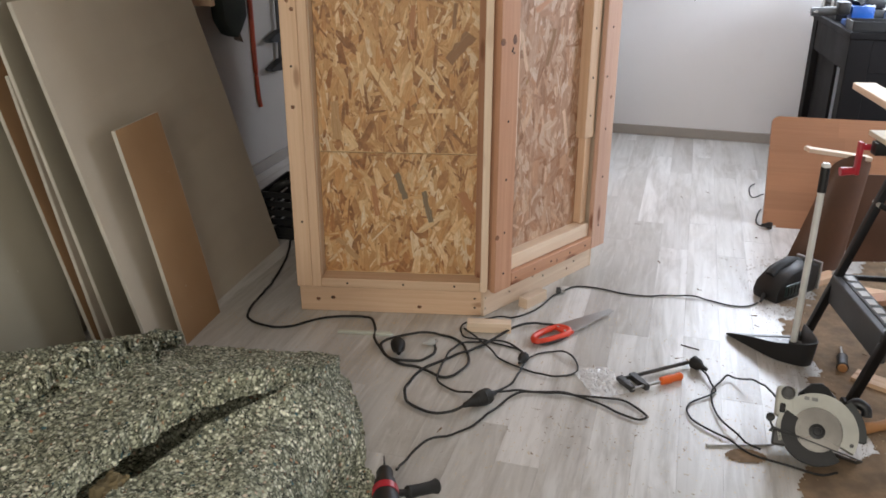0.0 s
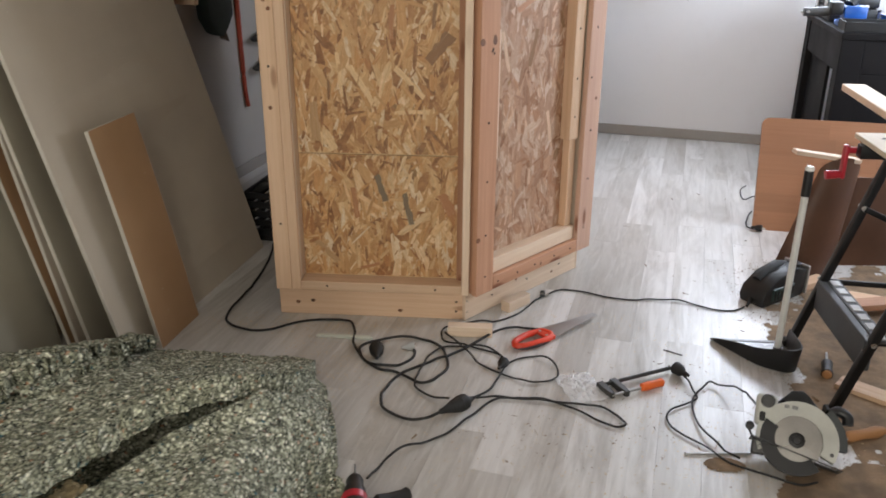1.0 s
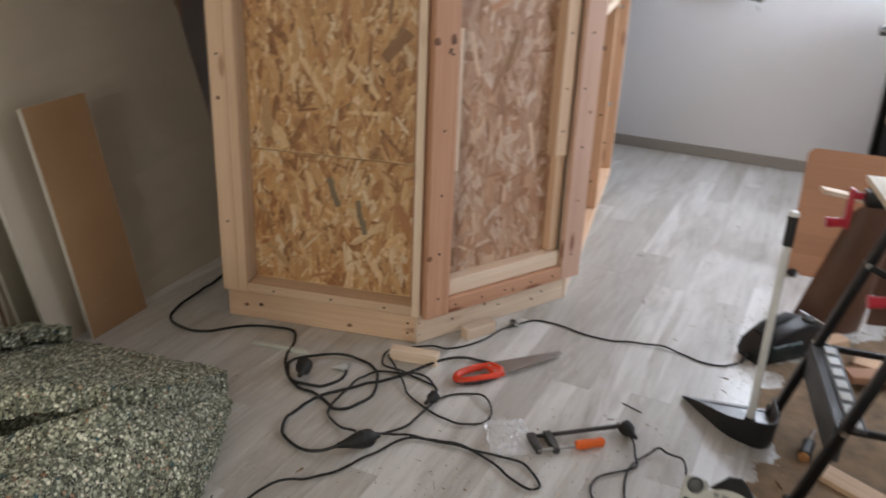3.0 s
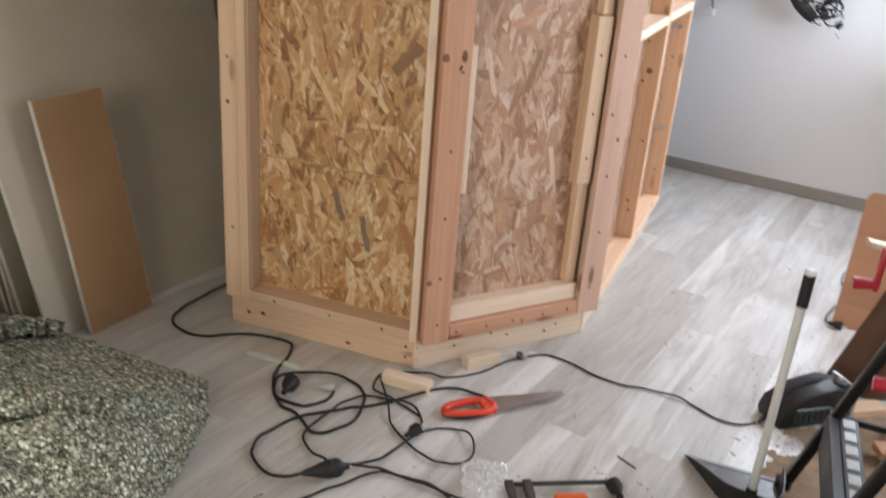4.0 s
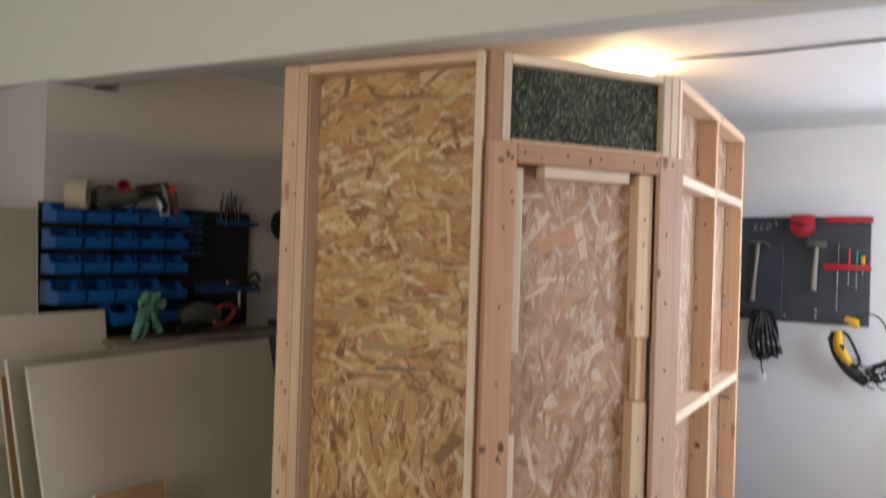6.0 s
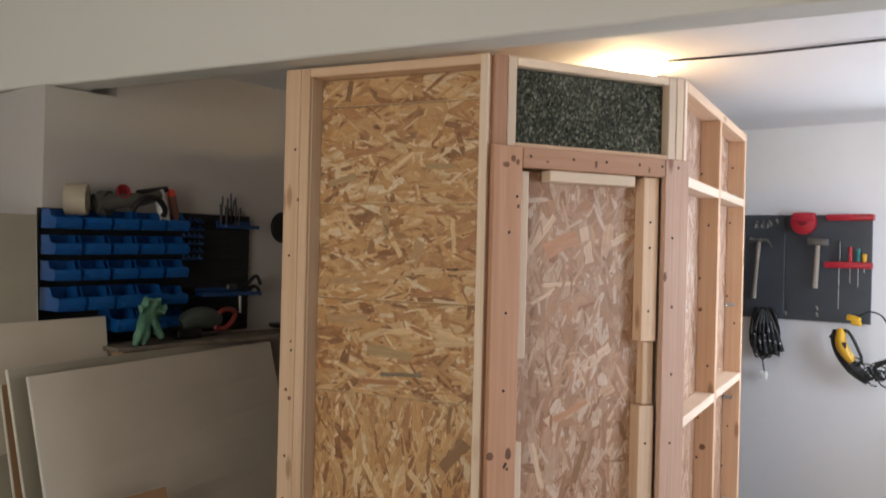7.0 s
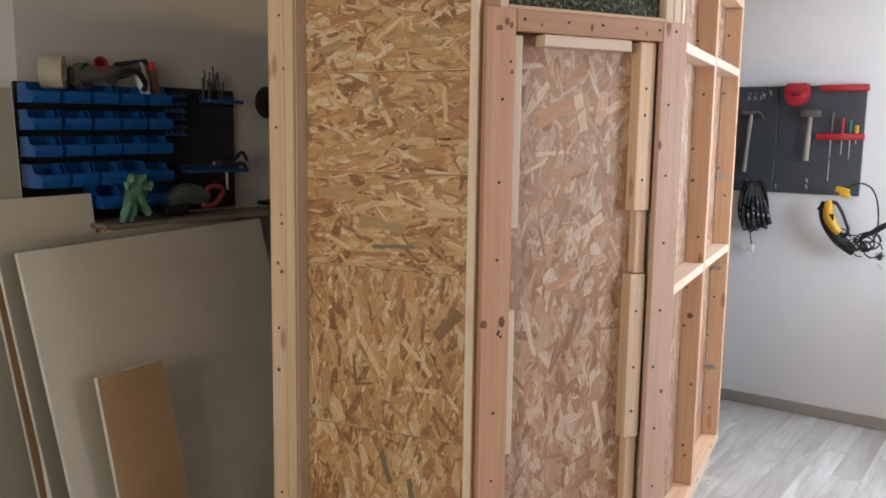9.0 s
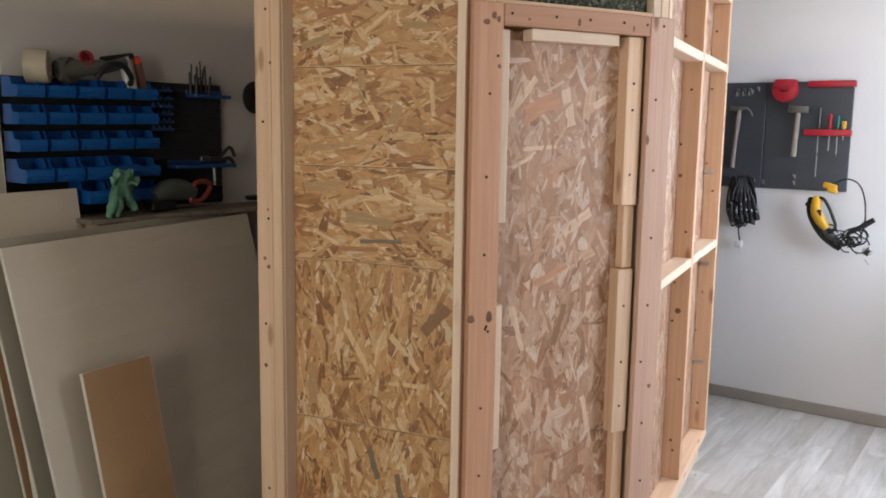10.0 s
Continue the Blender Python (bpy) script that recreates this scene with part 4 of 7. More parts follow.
club = thing("club_hammer", "heavy club hammer with a weathered handle on the tool board", "hammer", m=on_wall(0.347, 1.495, 0.06) @ Matrix.Rotation(radians(2.5), 4, "Y"))
bm = bmesh.new()
tube(bm, [Vector((0, 0, t * 0.28)) for t in np.linspace(0, 1, 12)], 0.015, 10, lambda t: 1.1 - 0.25 * t)
part("handle", bm, ASH, club, smooth=True)
bm = bmesh.new()
box(bm, -0.056, 0.056, -0.02, 0.02, 0.25, 0.29, None, 0.007, 2)
part("head", bm, WORN, club, smooth=True)

TEAL = plain("teal_plastic", (0.0, 0.25, 0.24), 0.4)
for u, grip, gl, sl, r, label in ((0.468, DARK_STEEL, 0.12, 0.27, 0.011, "long screwdriver with a dark handle in the red rail"), (0.525, RED, 0.085, 0.12, 0.011, "screwdriver with a red handle in the red rail"), (0.566, TEAL, 0.075, 0.15, 0.008, "slim screwdriver with a teal handle in the red rail"), (0.596, YELLOW, 0.045, 0.06, 0.014, "stubby screwdriver with a yellow handle in the red rail")):
    sd = thing("screwdriver", label, "screwdriver", "screwdrivers in the rail", on_wall(u, 1.652, 0.046))
    bm = bmesh.new()
    lathe(bm, [(r * 0.6, 0), (r, 0.012), (r * 0.85, gl * 0.5), (r * 1.05, gl * 0.85), (r * 0.7, gl)], None, 10)
    part("handle", bm, grip, sd, smooth=True)
    bm = bmesh.new()
    cyl(bm, (0, 0, 0.001), (0, 0, -sl), 0.0032, 0.0028, 8)
    part("blade", bm, STEEL, sd, smooth=True)

# black cable bunch with its plug
bunch = thing("hanging_cable", "bundle of black cable and bags hung under the tool board", "cable", m=on_wall(0.075, 1.37, 0.03))
rng = random.Random(21)
for k in range(14):
    bm = bmesh.new()
    w, d = rng.uniform(0.03, 0.06), rng.uniform(0.2, 0.32)
    cx, cy = rng.uniform(-0.05, 0.045), -rng.uniform(0.03, 0.06)
    tube(bm, smooth_line([(cx, cy, 0), (cx + w * 0.7, cy - 0.01, -d * 0.3), (cx + w, cy, -d * 0.75), (cx + w * 0.2, cy - 0.012, -d), (cx - w * 0.6, cy, -d * 0.75), (cx - w * 0.5, cy, -d * 0.3), (cx, cy, 0.002)], 6), 0.005, 7)
    part("loop", bm, RUBBER, bunch, smooth=True)
bm = bmesh.new()
prism(bm, [(-0.07, -0.02), (0.0, 0.0), (0.06, -0.01), (0.09, -0.2), (0.085, -0.29), (0.03, -0.27), (-0.02, -0.3), (-0.08, -0.24)], 0.0, 0.03, Matrix.Rotation(radians(90), 4, "X"), 0.008)
part("bag", bm, BLACK, bunch, smooth=True)
BAG_FILM = plain("black_bag_film", (0.035, 0.036, 0.04), 0.25, 0, 50, 0.4, 0.4)
for k in range(6):
    bm = bmesh.new()
    x0 = -0.035 + 0.022 * k
    tube(bm, smooth_line([(0.3 * x0, -0.05, -0.01), (x0, -0.075, -0.10 - 0.01 * (k % 3)), (x0 * 1.3 + 0.005, -0.08, -0.2), (x0 * 1.35 + 0.01, -0.07, -0.27 + 0.02 * (k % 2))], 5), 0.015, 8, lambda t: 0.35 + 0.8 * t)
    part("bag_fold", bm, BAG_FILM, bunch, "shiny black plastic film", smooth=True)
bm = bmesh.new()
tube(bm, smooth_line([(0.0, -0.03, -0.24), (-0.005, -0.035, -0.32), (0.005, -0.03, -0.385)]), 0.004, 6)
part("cord", bm, RUBBER, bunch, smooth=True)
bm = bmesh.new()
box(bm, -0.022, 0.022, -0.05, -0.015, -0.43, -0.385, None, 0.008, 2)
cyl(bm, (-0.009, -0.033, -0.45), (-0.009, -0.033, -0.428), 0.0025), cyl(bm, (0.009, -0.033, -0.45), (0.009, -0.033, -0.428), 0.0025)
part("plug", bm, WHITE_PLASTIC, bunch, "white plug", smooth=True)

# yellow and black power tool
saw_ = thing("power_tool", "yellow and black electric hand tool hung by its cable", "power tool", m=on_wall(0.512, 1.27, 0.115))
bm = bmesh.new()
tube(bm, smooth_line([(-0.025, 0, 0.0), (-0.028, -0.005, -0.05), (-0.006, -0.01, -0.115), (0.045, -0.015, -0.19), (0.10, -0.012, -0.24), (0.14, -0.01, -0.268)], 6), 0.031, 14, lambda t: 0.75 + 0.5 * math.sin(math.pi * (0.15 + 0.8 * t)))
part("body", bm, BLACK, saw_, smooth=True)
bm = bmesh.new()
tube(bm, smooth_line([(-0.005, -0.022, 0.01), (-0.004, -0.038, -0.06), (0.02, -0.042, -0.115), (0.06, -0.036, -0.165)], 6), 0.029, 12, lambda t: 0.75 + 0.35 * math.sin(math.pi * t))
part("shell", bm, YELLOW, saw_, "bright yellow casing", smooth=True)
bm = bmesh.new()
tube(bm, smooth_line([(-0.005, -0.03, 0.005), (0.03, -0.036, 0.0), (0.06, -0.04, -0.04), (0.088, -0.04, -0.10), (0.105, -0.038, -0.15), (0.085, -0.036, -0.185)], 6), 0.009, 10)
part("bow_handle", bm, BLACK, saw_, "black bow handle", smooth=True)
for k in range(7):
    bm = bmesh.new()
    t = k / 6
    cx, cz = 0.075 + 0.10 * t, -0.185 - 0.06 * t
    pts = [(cx + (0.045 + 0.012 * math.sin(3 * k)) * math.cos(a_ + k), -0.045 - 0.012 * math.sin(a_ * 2 + k), cz + (0.035 + 0.01 * math.cos(2 * k)) * math.sin(a_ + k)) for a_ in np.linspace(0, 5.2, 9)]
    tube(bm, smooth_line(pts, 4), 0.004, 6)
    part("cord_loop", bm, RUBBER, saw_, smooth=True)
bm = bmesh.new()
box(bm, 0.005, 0.03, -0.07, -0.055, -0.10, -0.06, None, 0.003)
part("switch", bm, BLACK, saw_)
bm = bmesh.new()
cyl(bm, (-0.03, -0.012, 0.0), (-0.066, -0.014, -0.045), 0.012, 0.009)
part("guard", bm, BLACK, saw_, smooth=True)
bm = bmesh.new()
box(bm, 0.0, 0.075, -0.035, -0.005, 0.065, 0.1, Matrix.Rotation(radians(14), 4, "Y"), 0.01, 2)
box(bm, 0.03, 0.085, -0.038, -0.008, 0.05, 0.075, Matrix.Rotation(radians(14), 4, "Y"), 0.008, 2)
part("battery_clip", bm, YELLOW, saw_, "yellow clip on the cable", smooth=True)
bm = bmesh.new()
tube(bm, smooth_line([(0.075, -0.02, 0.085), (0.14, -0.02, 0.115), (0.205, -0.02, 0.085), (0.24, -0.02, -0.01), (0.245, -0.02, -0.15), (0.21, -0.03, -0.22)], 8), 0.0045, 7)
part("cord", bm, RUBBER, saw_, smooth=True)
bm = bmesh.new()
cyl(bm, (0.17, -0.035, -0.185), (0.245, -0.04, -0.135), 0.012, 0.014), cyl(bm, (0.245, -0.04, -0.135), (0.295, -0.042, -0.098), 0.017, 0.014)
part("side_handle", bm, BLACK, saw_, smooth=True)
rng = random.Random(5)
for k in range(6):
    bm = bmesh.new()
    r = rng.uniform(0.028, 0.05)
    cx, cz = rng.uniform(0.185, 0.235), rng.uniform(-0.245, -0.19)
    pts = [(cx + r * math.cos(a) * 1.1, -0.03 + 0.012 * math.sin(a * 2 + k), cz + r * math.sin(a)) for a in np.linspace(0, 5.6 + rng.random(), 9)]
    tube(bm, smooth_line(pts, 4), 0.0042, 6)
    part("cord_loop", bm, RUBBER, saw_, smooth=True)
bm = bmesh.new()
box(bm, 0.215, 0.262, -0.03, 0.0, -0.325, -0.285, Matrix.Rotation(radians(-6), 4, "Y"), 0.009, 2)
cyl(bm, (0.26, -0.02, -0.32), (0.285, -0.02, -0.35), 0.003), cyl(bm, (0.225, -0.02, -0.3), (0.2, -0.02, -0.28), 0.003)
part("plug", bm, GREY_PLASTIC, saw_, "pale grey plug", smooth=True)
bm = bmesh.new()
cyl(bm, (0.262, -0.018, -0.292), (0.285, -0.018, -0.268), 0.018, 0.013)
part("socket", bm, BLACK, saw_, smooth=True)

# ---- left wall: storage bins and tools ----


def on_left(y, z, out=0.0):
    """Local x runs away from the camera along the wall, y into the wall, z up."""
    return ROOM @ Matrix.Translation((LEFT + out, 0.982 * y - 0.107, z + 0.016 * y + 0.066)) @ Matrix.Rotation(radians(90), 4, "Z")


def far_left(y, z, out):
    return ROOM @ Matrix.Translation((LEFT + out, y, z)) @ Matrix.Rotation(radians(90), 4, "Z")


BIN_BLUE = plain("bin_blue", (0.004, 0.08, 0.29), 0.35, 0, 150, 0.15)
PANEL_BLACK = plain("rack_black", (0.009, 0.009, 0.011), 0.75, 0, 90, 0.2)

for y0, w in ((-3.555, 0.625), (-2.925, 0.41)):
    rk = thing("bin_rack", "black louvred wall panel for storage bins", "storage rack", "wall racks", on_left(y0, 1.27))
    bm = bmesh.new()
    box(bm, 0, w, -0.018, -0.0005, 0, 0.54, None, 0.003)
    part("panel", bm, PANEL_BLACK, rk)
    for j in range(12):
        bm = bmesh.new()
        box(bm, 0.006, w - 0.006, -0.028, -0.018, 0.02 + j * 0.044, 0.034 + j * 0.044, None, 0.002)
        part("louvre", bm, PANEL_BLACK, rk)


def storage_bin(w, h, d):
    b = thing("storage_bin", "small blue plastic storage bin on the rack", "storage bin", "blue storage bins")
    bm = bmesh.new()
    t = 0.003
    # side profile (depth, height): the front is cut low
    prof = [(0, h), (0, 0), (d * 0.92, 0), (d, h * 0.28), (d * 0.97, h * 0.55), (d * 0.62, h * 0.62), (d * 0.5, h)]
    for x0 in (0.001, w - t - 0.001):
        vs0 = [bm.verts.new((x0, -q, z)) for q, z in prof]
        vs1 = [bm.verts.new((x0 + t, -q, z)) for q, z in prof]
        bm.faces.new(vs0), bm.faces.new(vs1[::-1])
        for i in range(len(prof)):
            k = (i + 1) % len(prof)
            bm.faces.new((vs0[i], vs0[k], vs1[k], vs1[i]))
    box(bm, t, w - t, -d * 0.92, 0, 0, t)
    box(bm, t, w - t, -t, 0, t, h)
    fr = [bm.verts.new((x, y, z)) for y, z in ((-d * 0.92, 0.0), (-d * 0.995, h * 0.3), (-d * 0.965, h * 0.56)) for x in (t, w - t)]
    fi = [bm.verts.new((x, y, z)) for y, z in ((-d * 0.92 + t, t), (-d * 0.995 + t, h * 0.3), (-d * 0.965 + t, h * 0.555)) for x in (t, w - t)]
    for q in (fr, fi):
        bm.faces.new((q[0], q[1], q[3], q[2])), bm.faces.new((q[2], q[3], q[5], q[4]))
    bm.faces.new((fr[4], fr[5], fi[5], fi[4]))
    part("tray", bm, BIN_BLUE, b)
    bm = bmesh.new()
    box(bm, t, w - t, -d * 0.985, -d * 0.955, h * 0.545, h * 0.6, None, 0.002)
    part("lip", bm, BIN_BLUE, b)
    bm = bmesh.new()
    box(bm, w * 0.2, w * 0.8, -d * 1.002, -d * 0.99, h * 0.12, h * 0.26, None, 0.001)
    part("label_slot", bm, BIN_BLUE, b)
    return b


small, large = storage_bin(0.106, 0.074, 0.115), storage_bin(0.108, 0.086, 0.15)
first_s = first_l = True
for row, z in enumerate((1.73, 1.63, 1.53, 1.415, 1.32)):
    big = row >= 3
    n, y = (4 if row == 3 else 5), -3.55
    for i in range(n + (1 if row == 3 else 0)):
        src = large if big and i < 4 and not (row == 4 and i < 2) else small
        if row == 4 and i < 2:
            y += 0.1245
            continue
        m = on_left(y, z, 0.03)
        if src is small and first_s:
            small.matrix_world, first_s = m, False
        elif src is large and first_l:
            large.matrix_world, first_l = m, False
        else:
            copy_thing(src, m)
        y += 0.1245

# what lies on the top row
TAPE = plain("cream_tape", (0.42, 0.36, 0.27), 0.6)
roll = thing("tape_roll", "thick roll of cream tape standing in a bin", "tape", m=on_left(-3.43, 1.80, 0.075))
bm = bmesh.new()
lathe(bm, [(0.036, -0.04), (0.062, -0.04), (0.064, 0), (0.062, 0.04), (0.036, 0.04), (0.036, -0.04)], Matrix.Translation((0, 0, 0.045)) @ Matrix.Rotation(radians(-40), 4, "Z") @ Matrix.Rotation(radians(90), 4, "Y"), 28)
part("tape", bm, TAPE, roll, smooth=True)
for dy, r_, c_, words in ((0.115, 0.05, (0.07, 0.065, 0.055), "dark spool of tape in a top bin"),):
    roll2 = thing("tape_roll", words, "tape", "tape rolls", on_left(-3.43 + dy, 1.79, 0.085))
    bm = bmesh.new()
    lathe(bm, [(r_ * 0.55, -0.02), (r_, -0.02), (r_ * 1.03, 0), (r_, 0.02), (r_ * 0.55, 0.02), (r_ * 0.55, -0.02)], Matrix.Translation((0, 0, 0.045)) @ Matrix.Rotation(radians(-62), 4, "Z") @ Matrix.Rotation(radians(90), 4, "Y"), 24)
    part("tape", bm, plain("tape_tone", c_, 0.6), roll2, smooth=True)
    bm = bmesh.new()
    lathe(bm, [(r_ * 0.8, -0.024), (r_ * 0.95, -0.024), (r_ * 0.95, -0.0205), (r_ * 0.8, -0.0205), (r_ * 0.8, -0.024)], Matrix.Translation((0, 0, 0.045)) @ Matrix.Rotation(radians(-62), 4, "Z") @ Matrix.Rotation(radians(90), 4, "Y"), 24)
    part("rim", bm, TAPE, roll2, "pale rim", smooth=True)
grinder = thing("angle_grinder", "grey power tool with a red ring lying on the bins", "power tool", m=on_left(-3.27, 1.81, 0.09))
bm = bmesh.new()
tube(bm, smooth_line([(-0.09, 0, 0.02), (0.0, 0, 0.035), (0.12, 0, 0.05), (0.2, 0, 0.075)], 6), 0.034, 12, lambda t: 1.15 - 0.5 * t)
part("body", bm, plain("olive_grey", (0.10, 0.10, 0.085), 0.5), grinder, smooth=True)
bm = bmesh.new()
lathe(bm, [(0.023, -0.005), (0.030, -0.005), (0.030, 0.005), (0.023, 0.005), (0.023, -0.005)], Matrix.Translation((0.02, -0.02, 0.075)) @ Matrix.Rotation(radians(80), 4, "X"), 20)
part("ring", bm, plain("dull_red", (0.30, 0.02, 0.03), 0.5), grinder, "red ring", smooth=True)
bm = bmesh.new()
tube(bm, smooth_line([(0.05, -0.04, 0.0), (0.09, -0.05, 0.05), (0.16, -0.045, 0.055), (0.21, -0.03, 0.01), (0.2, -0.03, -0.02)], 6), 0.012, 8)
part("guard_bow", bm, BLACK, grinder, smooth=True)
bm = bmesh.new()
cyl(bm, (0.1, 0.0, 0.07), (0.24, 0.005, 0.1), 0.018, 0.013)
part("handle", bm, BLACK, grinder, smooth=True)
tubes = thing("sealant_tube", "white cartridge standing in a top bin", "cartridge", m=on_left(-3.03, 1.79, 0.08))
bm = bmesh.new()
cyl(bm, (0, 0, -0.02), (-0.035, 0.0, 0.11), 0.024, 0.024, 16)
part("tube", bm, WHITE_PLASTIC, tubes, smooth=True)
tub2 = thing("sealant_tube", "cartridge with an orange cap leaning in a top bin", "cartridge", m=on_left(-2.965, 1.79, 0.07))
bm = bmesh.new()
cyl(bm, (0, 0, -0.02), (-0.025, 0.0, 0.09), 0.018, 0.018, 14)
part("tube", bm, plain("brown_tube", (0.22, 0.10, 0.07), 0.5), tub2, smooth=True)
bm = bmesh.new()
cyl(bm, (-0.025, 0, 0.088), (-0.031, 0, 0.118), 0.019, 0.014, 14)
part("cap", bm, ORANGE, tub2, "orange cap", smooth=True)

# tool panel: small blue holders, a blue shelf with drill bits, a lower shelf with pliers
for i in range(4):
    for j in range(6):
        hd = thing("tool_holder", "small blue plastic tool holder on the rack", "tool holder", "small blue holders", on_left(-2.905 + i * 0.028, 1.60 + j * 0.033, 0.03))
        bm = bmesh.new()
        box(bm, 0, 0.019, -0.026, 0, 0, 0.012, None, 0.003)
        box(bm, 0.004, 0.015, -0.006, 0, 0.012, 0.024, None, 0.002)
        part("clip", bm, plain("holder_blue", (0.01, 0.05, 0.17), 0.4) if "holder_blue" not in MATS else MATS["holder_blue"], hd)
DEEP_BLUE = MATS["holder_blue"]
for y0, w, z in ((-2.72, 0.2, 1.745), (-2.83, 0.33, 1.435)):
    sh = thing("tool_shelf", "narrow blue plastic tool shelf on the rack", "shelf", "blue tool shelves", on_left(y0, z, 0.03))
    bm = bmesh.new()
    box(bm, 0, w, -0.075, 0, 0, 0.016, None, 0.004)
    part("ledge", bm, DEEP_BLUE, sh)
    bm = bmesh.new()
    box(bm, 0, w, -0.006, 0, 0.017, 0.035, None, 0.002)
    part("back_lip", bm, DEEP_BLUE, sh)
DARK_TOOL = plain("blackened_steel", (0.03, 0.03, 0.031), 0.45, 0.5, 150, 0.3)
rng = random.Random(12)
for i in range(9):
    dbit = thing("drill_bit", "steel drill bit standing in the blue shelf", "drill bit", "drill bits", on_left(-2.71 + 0.012 * i, 1.762, 0.06 + rng.uniform(-0.02, 0.02)) @ Matrix.Rotation(radians(rng.uniform(-7, 7)), 4, "Y"))
    ln = rng.uniform(0.07, 0.16)
    bm = bmesh.new()
    pts = [Vector((0.0012 * math.sin(t * 40), 0.0012 * math.cos(t * 40), t * ln)) for t in np.linspace(0, 1, 14)]
    tube(bm, pts, rng.uniform(0.0035, 0.006), 6)
    part("shank", bm, DARK_TOOL, dbit, smooth=True)
pl = thing("pliers", "black-handled pliers lying on the blue shelf", "pliers", m=on_left(-2.62, 1.452, 0.085))
for sx in (-1, 1):
    bm = bmesh.new()
    tube(bm, smooth_line([(-0.02, 0, 0.02), (0.04, 0, 0.02 + 0.008 * sx), (0.10, 0.0, 0.045 + 0.025 * sx), (0.13, 0, 0.03 - 0.05 * (sx < 0))], 6), 0.009, 8)
    part("grip", bm, RUBBER, pl, smooth=True)
bm = bmesh.new()
box(bm, -0.07, -0.015, -0.01, 0.01, 0.008, 0.034, None, 0.006)
part("jaw", bm, DARK_STEEL, pl)
bit = thing("steel_rod", "bright steel rod hanging from the blue shelf", "rod", m=on_left(-2.60, 1.435, 0.07))
bm = bmesh.new()
cyl(bm, (0, 0, 0), (0.003, 0, -0.085), 0.007, 0.006)
part("rod", bm, STEEL, bit, smooth=True)

# tool with an orange loop handle, and a green work glove, resting on the boards' top edges
ledge_z = 1.27
shelf_board = thing("shelf_board", "chipboard board lying behind the leaning sheets", "board", m=on_left(-3.35, ledge_z - 0.02))
bm = bmesh.new()
box(bm, 0, 1.15, -0.26, -0.031, 0, 0.018, None, 0.002)
part("plank_top", bm, plain("chipboard", (0.20, 0.165, 0.125), 0.8, 0, 200, 0.4), shelf_board)
for x0 in (0.05, 0.55, 1.06):
    bm = bmesh.new()
    box(bm, x0, x0 + 0.03, -0.22, -0.031, -0.2, -0.001)
    box(bm, x0, x0 + 0.03, -0.06, -0.031, -1.25, -0.2)
    part("support", bm, PINE, shelf_board)
tl = thing("hand_saw_tool", "grey power tool with an orange loop handle", "power tool", m=on_left(-2.86, ledge_z, 0.14))
bm = bmesh.new()
tube(bm, smooth_line([(-0.12, 0, 0.05), (-0.05, 0, 0.08), (0.03, 0, 0.075), (0.08, 0, 0.06)], 6), 0.045, 12, lambda t: 0.7 + 0.35 * math.sin(math.pi * t))
part("body", bm, plain("tool_grey_green", (0.06, 0.07, 0.06), 0.5), tl, smooth=True)
bm = bmesh.new()
tube(bm, smooth_line([(0.05, -0.02, 0.03), (0.07, -0.025, 0.1), (0.13, -0.02, 0.11), (0.16, -0.02, 0.085), (0.11, -0.02, 0.03), (0.05, -0.02, 0.03)], 6), 0.011, 8)
part("loop_handle", bm, plain("dull_orange_red", (0.20, 0.03, 0.025), 0.5), tl, "orange loop handle", smooth=True)
bm = bmesh.new()
box(bm, -0.16, -0.04, -0.05, 0.04, 0.0, 0.035, None, 0.008, 2)
part("foot", bm, BLACK, tl)
blk = thing("pan", "flat black lid lying on the board's end", "lid", m=on_left(-2.38, ledge_z, 0.13))
bm = bmesh.new()
lathe(bm, [(0.001, 0), (0.06, 0.0), (0.07, 0.012), (0.065, 0.018), (0.02, 0.024), (0.001, 0.024)], None, 20)
part("lid_disc", bm, BLACK, blk, smooth=True)
bm = bmesh.new()
lathe(bm, [(0.001, 0), (0.065, 0.0), (0.078, 0.01), (0.065, 0.022), (0.001, 0.03)], on_left(-2.29, 1.755, 0.002) @ Matrix.Rotation(radians(90), 4, "X"), 26)
tagged(mesh_object("wall_disc", bm, BLACK, smooth=True), "round black disc hung on the wall beside the rack", "disc")
gm = plain("green_glove", (0.11, 0.26, 0.17), 0.7, 0, 160, 0.5)
bm = bmesh.new()
rng = random.Random(31)
for k in range(15):
    a = -0.5 + 3.5 * k / 14
    q = Vector((0.025 + (0.045 + 0.03 * rng.random()) * math.cos(a), -0.02 - 0.05 * rng.random(), 0.125 + (0.04 + 0.03 * rng.random()) * math.sin(a)))
    tube(bm, smooth_line([(0.02, -0.015, 0.11), (0.02 + (q.x - 0.02) * 0.5, q.y * 0.8, 0.11 + (q.z - 0.11) * 0.7 + 0.01), q], 5), rng.uniform(0.013, 0.018), 10, lambda t: 0.9 + 0.3 * math.sin(7 * t))
for end in ((-0.085, -0.085, 0.0), (-0.04, -0.075, 0.0), (0.06, -0.05, 0.02)):
    q = Vector(end)
    tube(bm, smooth_line([(0.02, -0.02, 0.13), (q.x * 0.3, -0.05, 0.09), (q.x * 0.75, q.y, 0.045), q], 5), 0.021, 12, lambda t: 1.15 - 0.45 * t)
for v in bm.verts:
    v.co += Vector((noise.noise(v.co * 40), noise.noise(v.co * 40 + Vector((3, 3, 3))), noise.noise(v.co * 40 + Vector((7, 1, 2))))) * 0.006
gl = mesh_object("work_glove", bm, gm, smooth=True)
fuse = gl.modifiers.new("fuse", "REMESH")
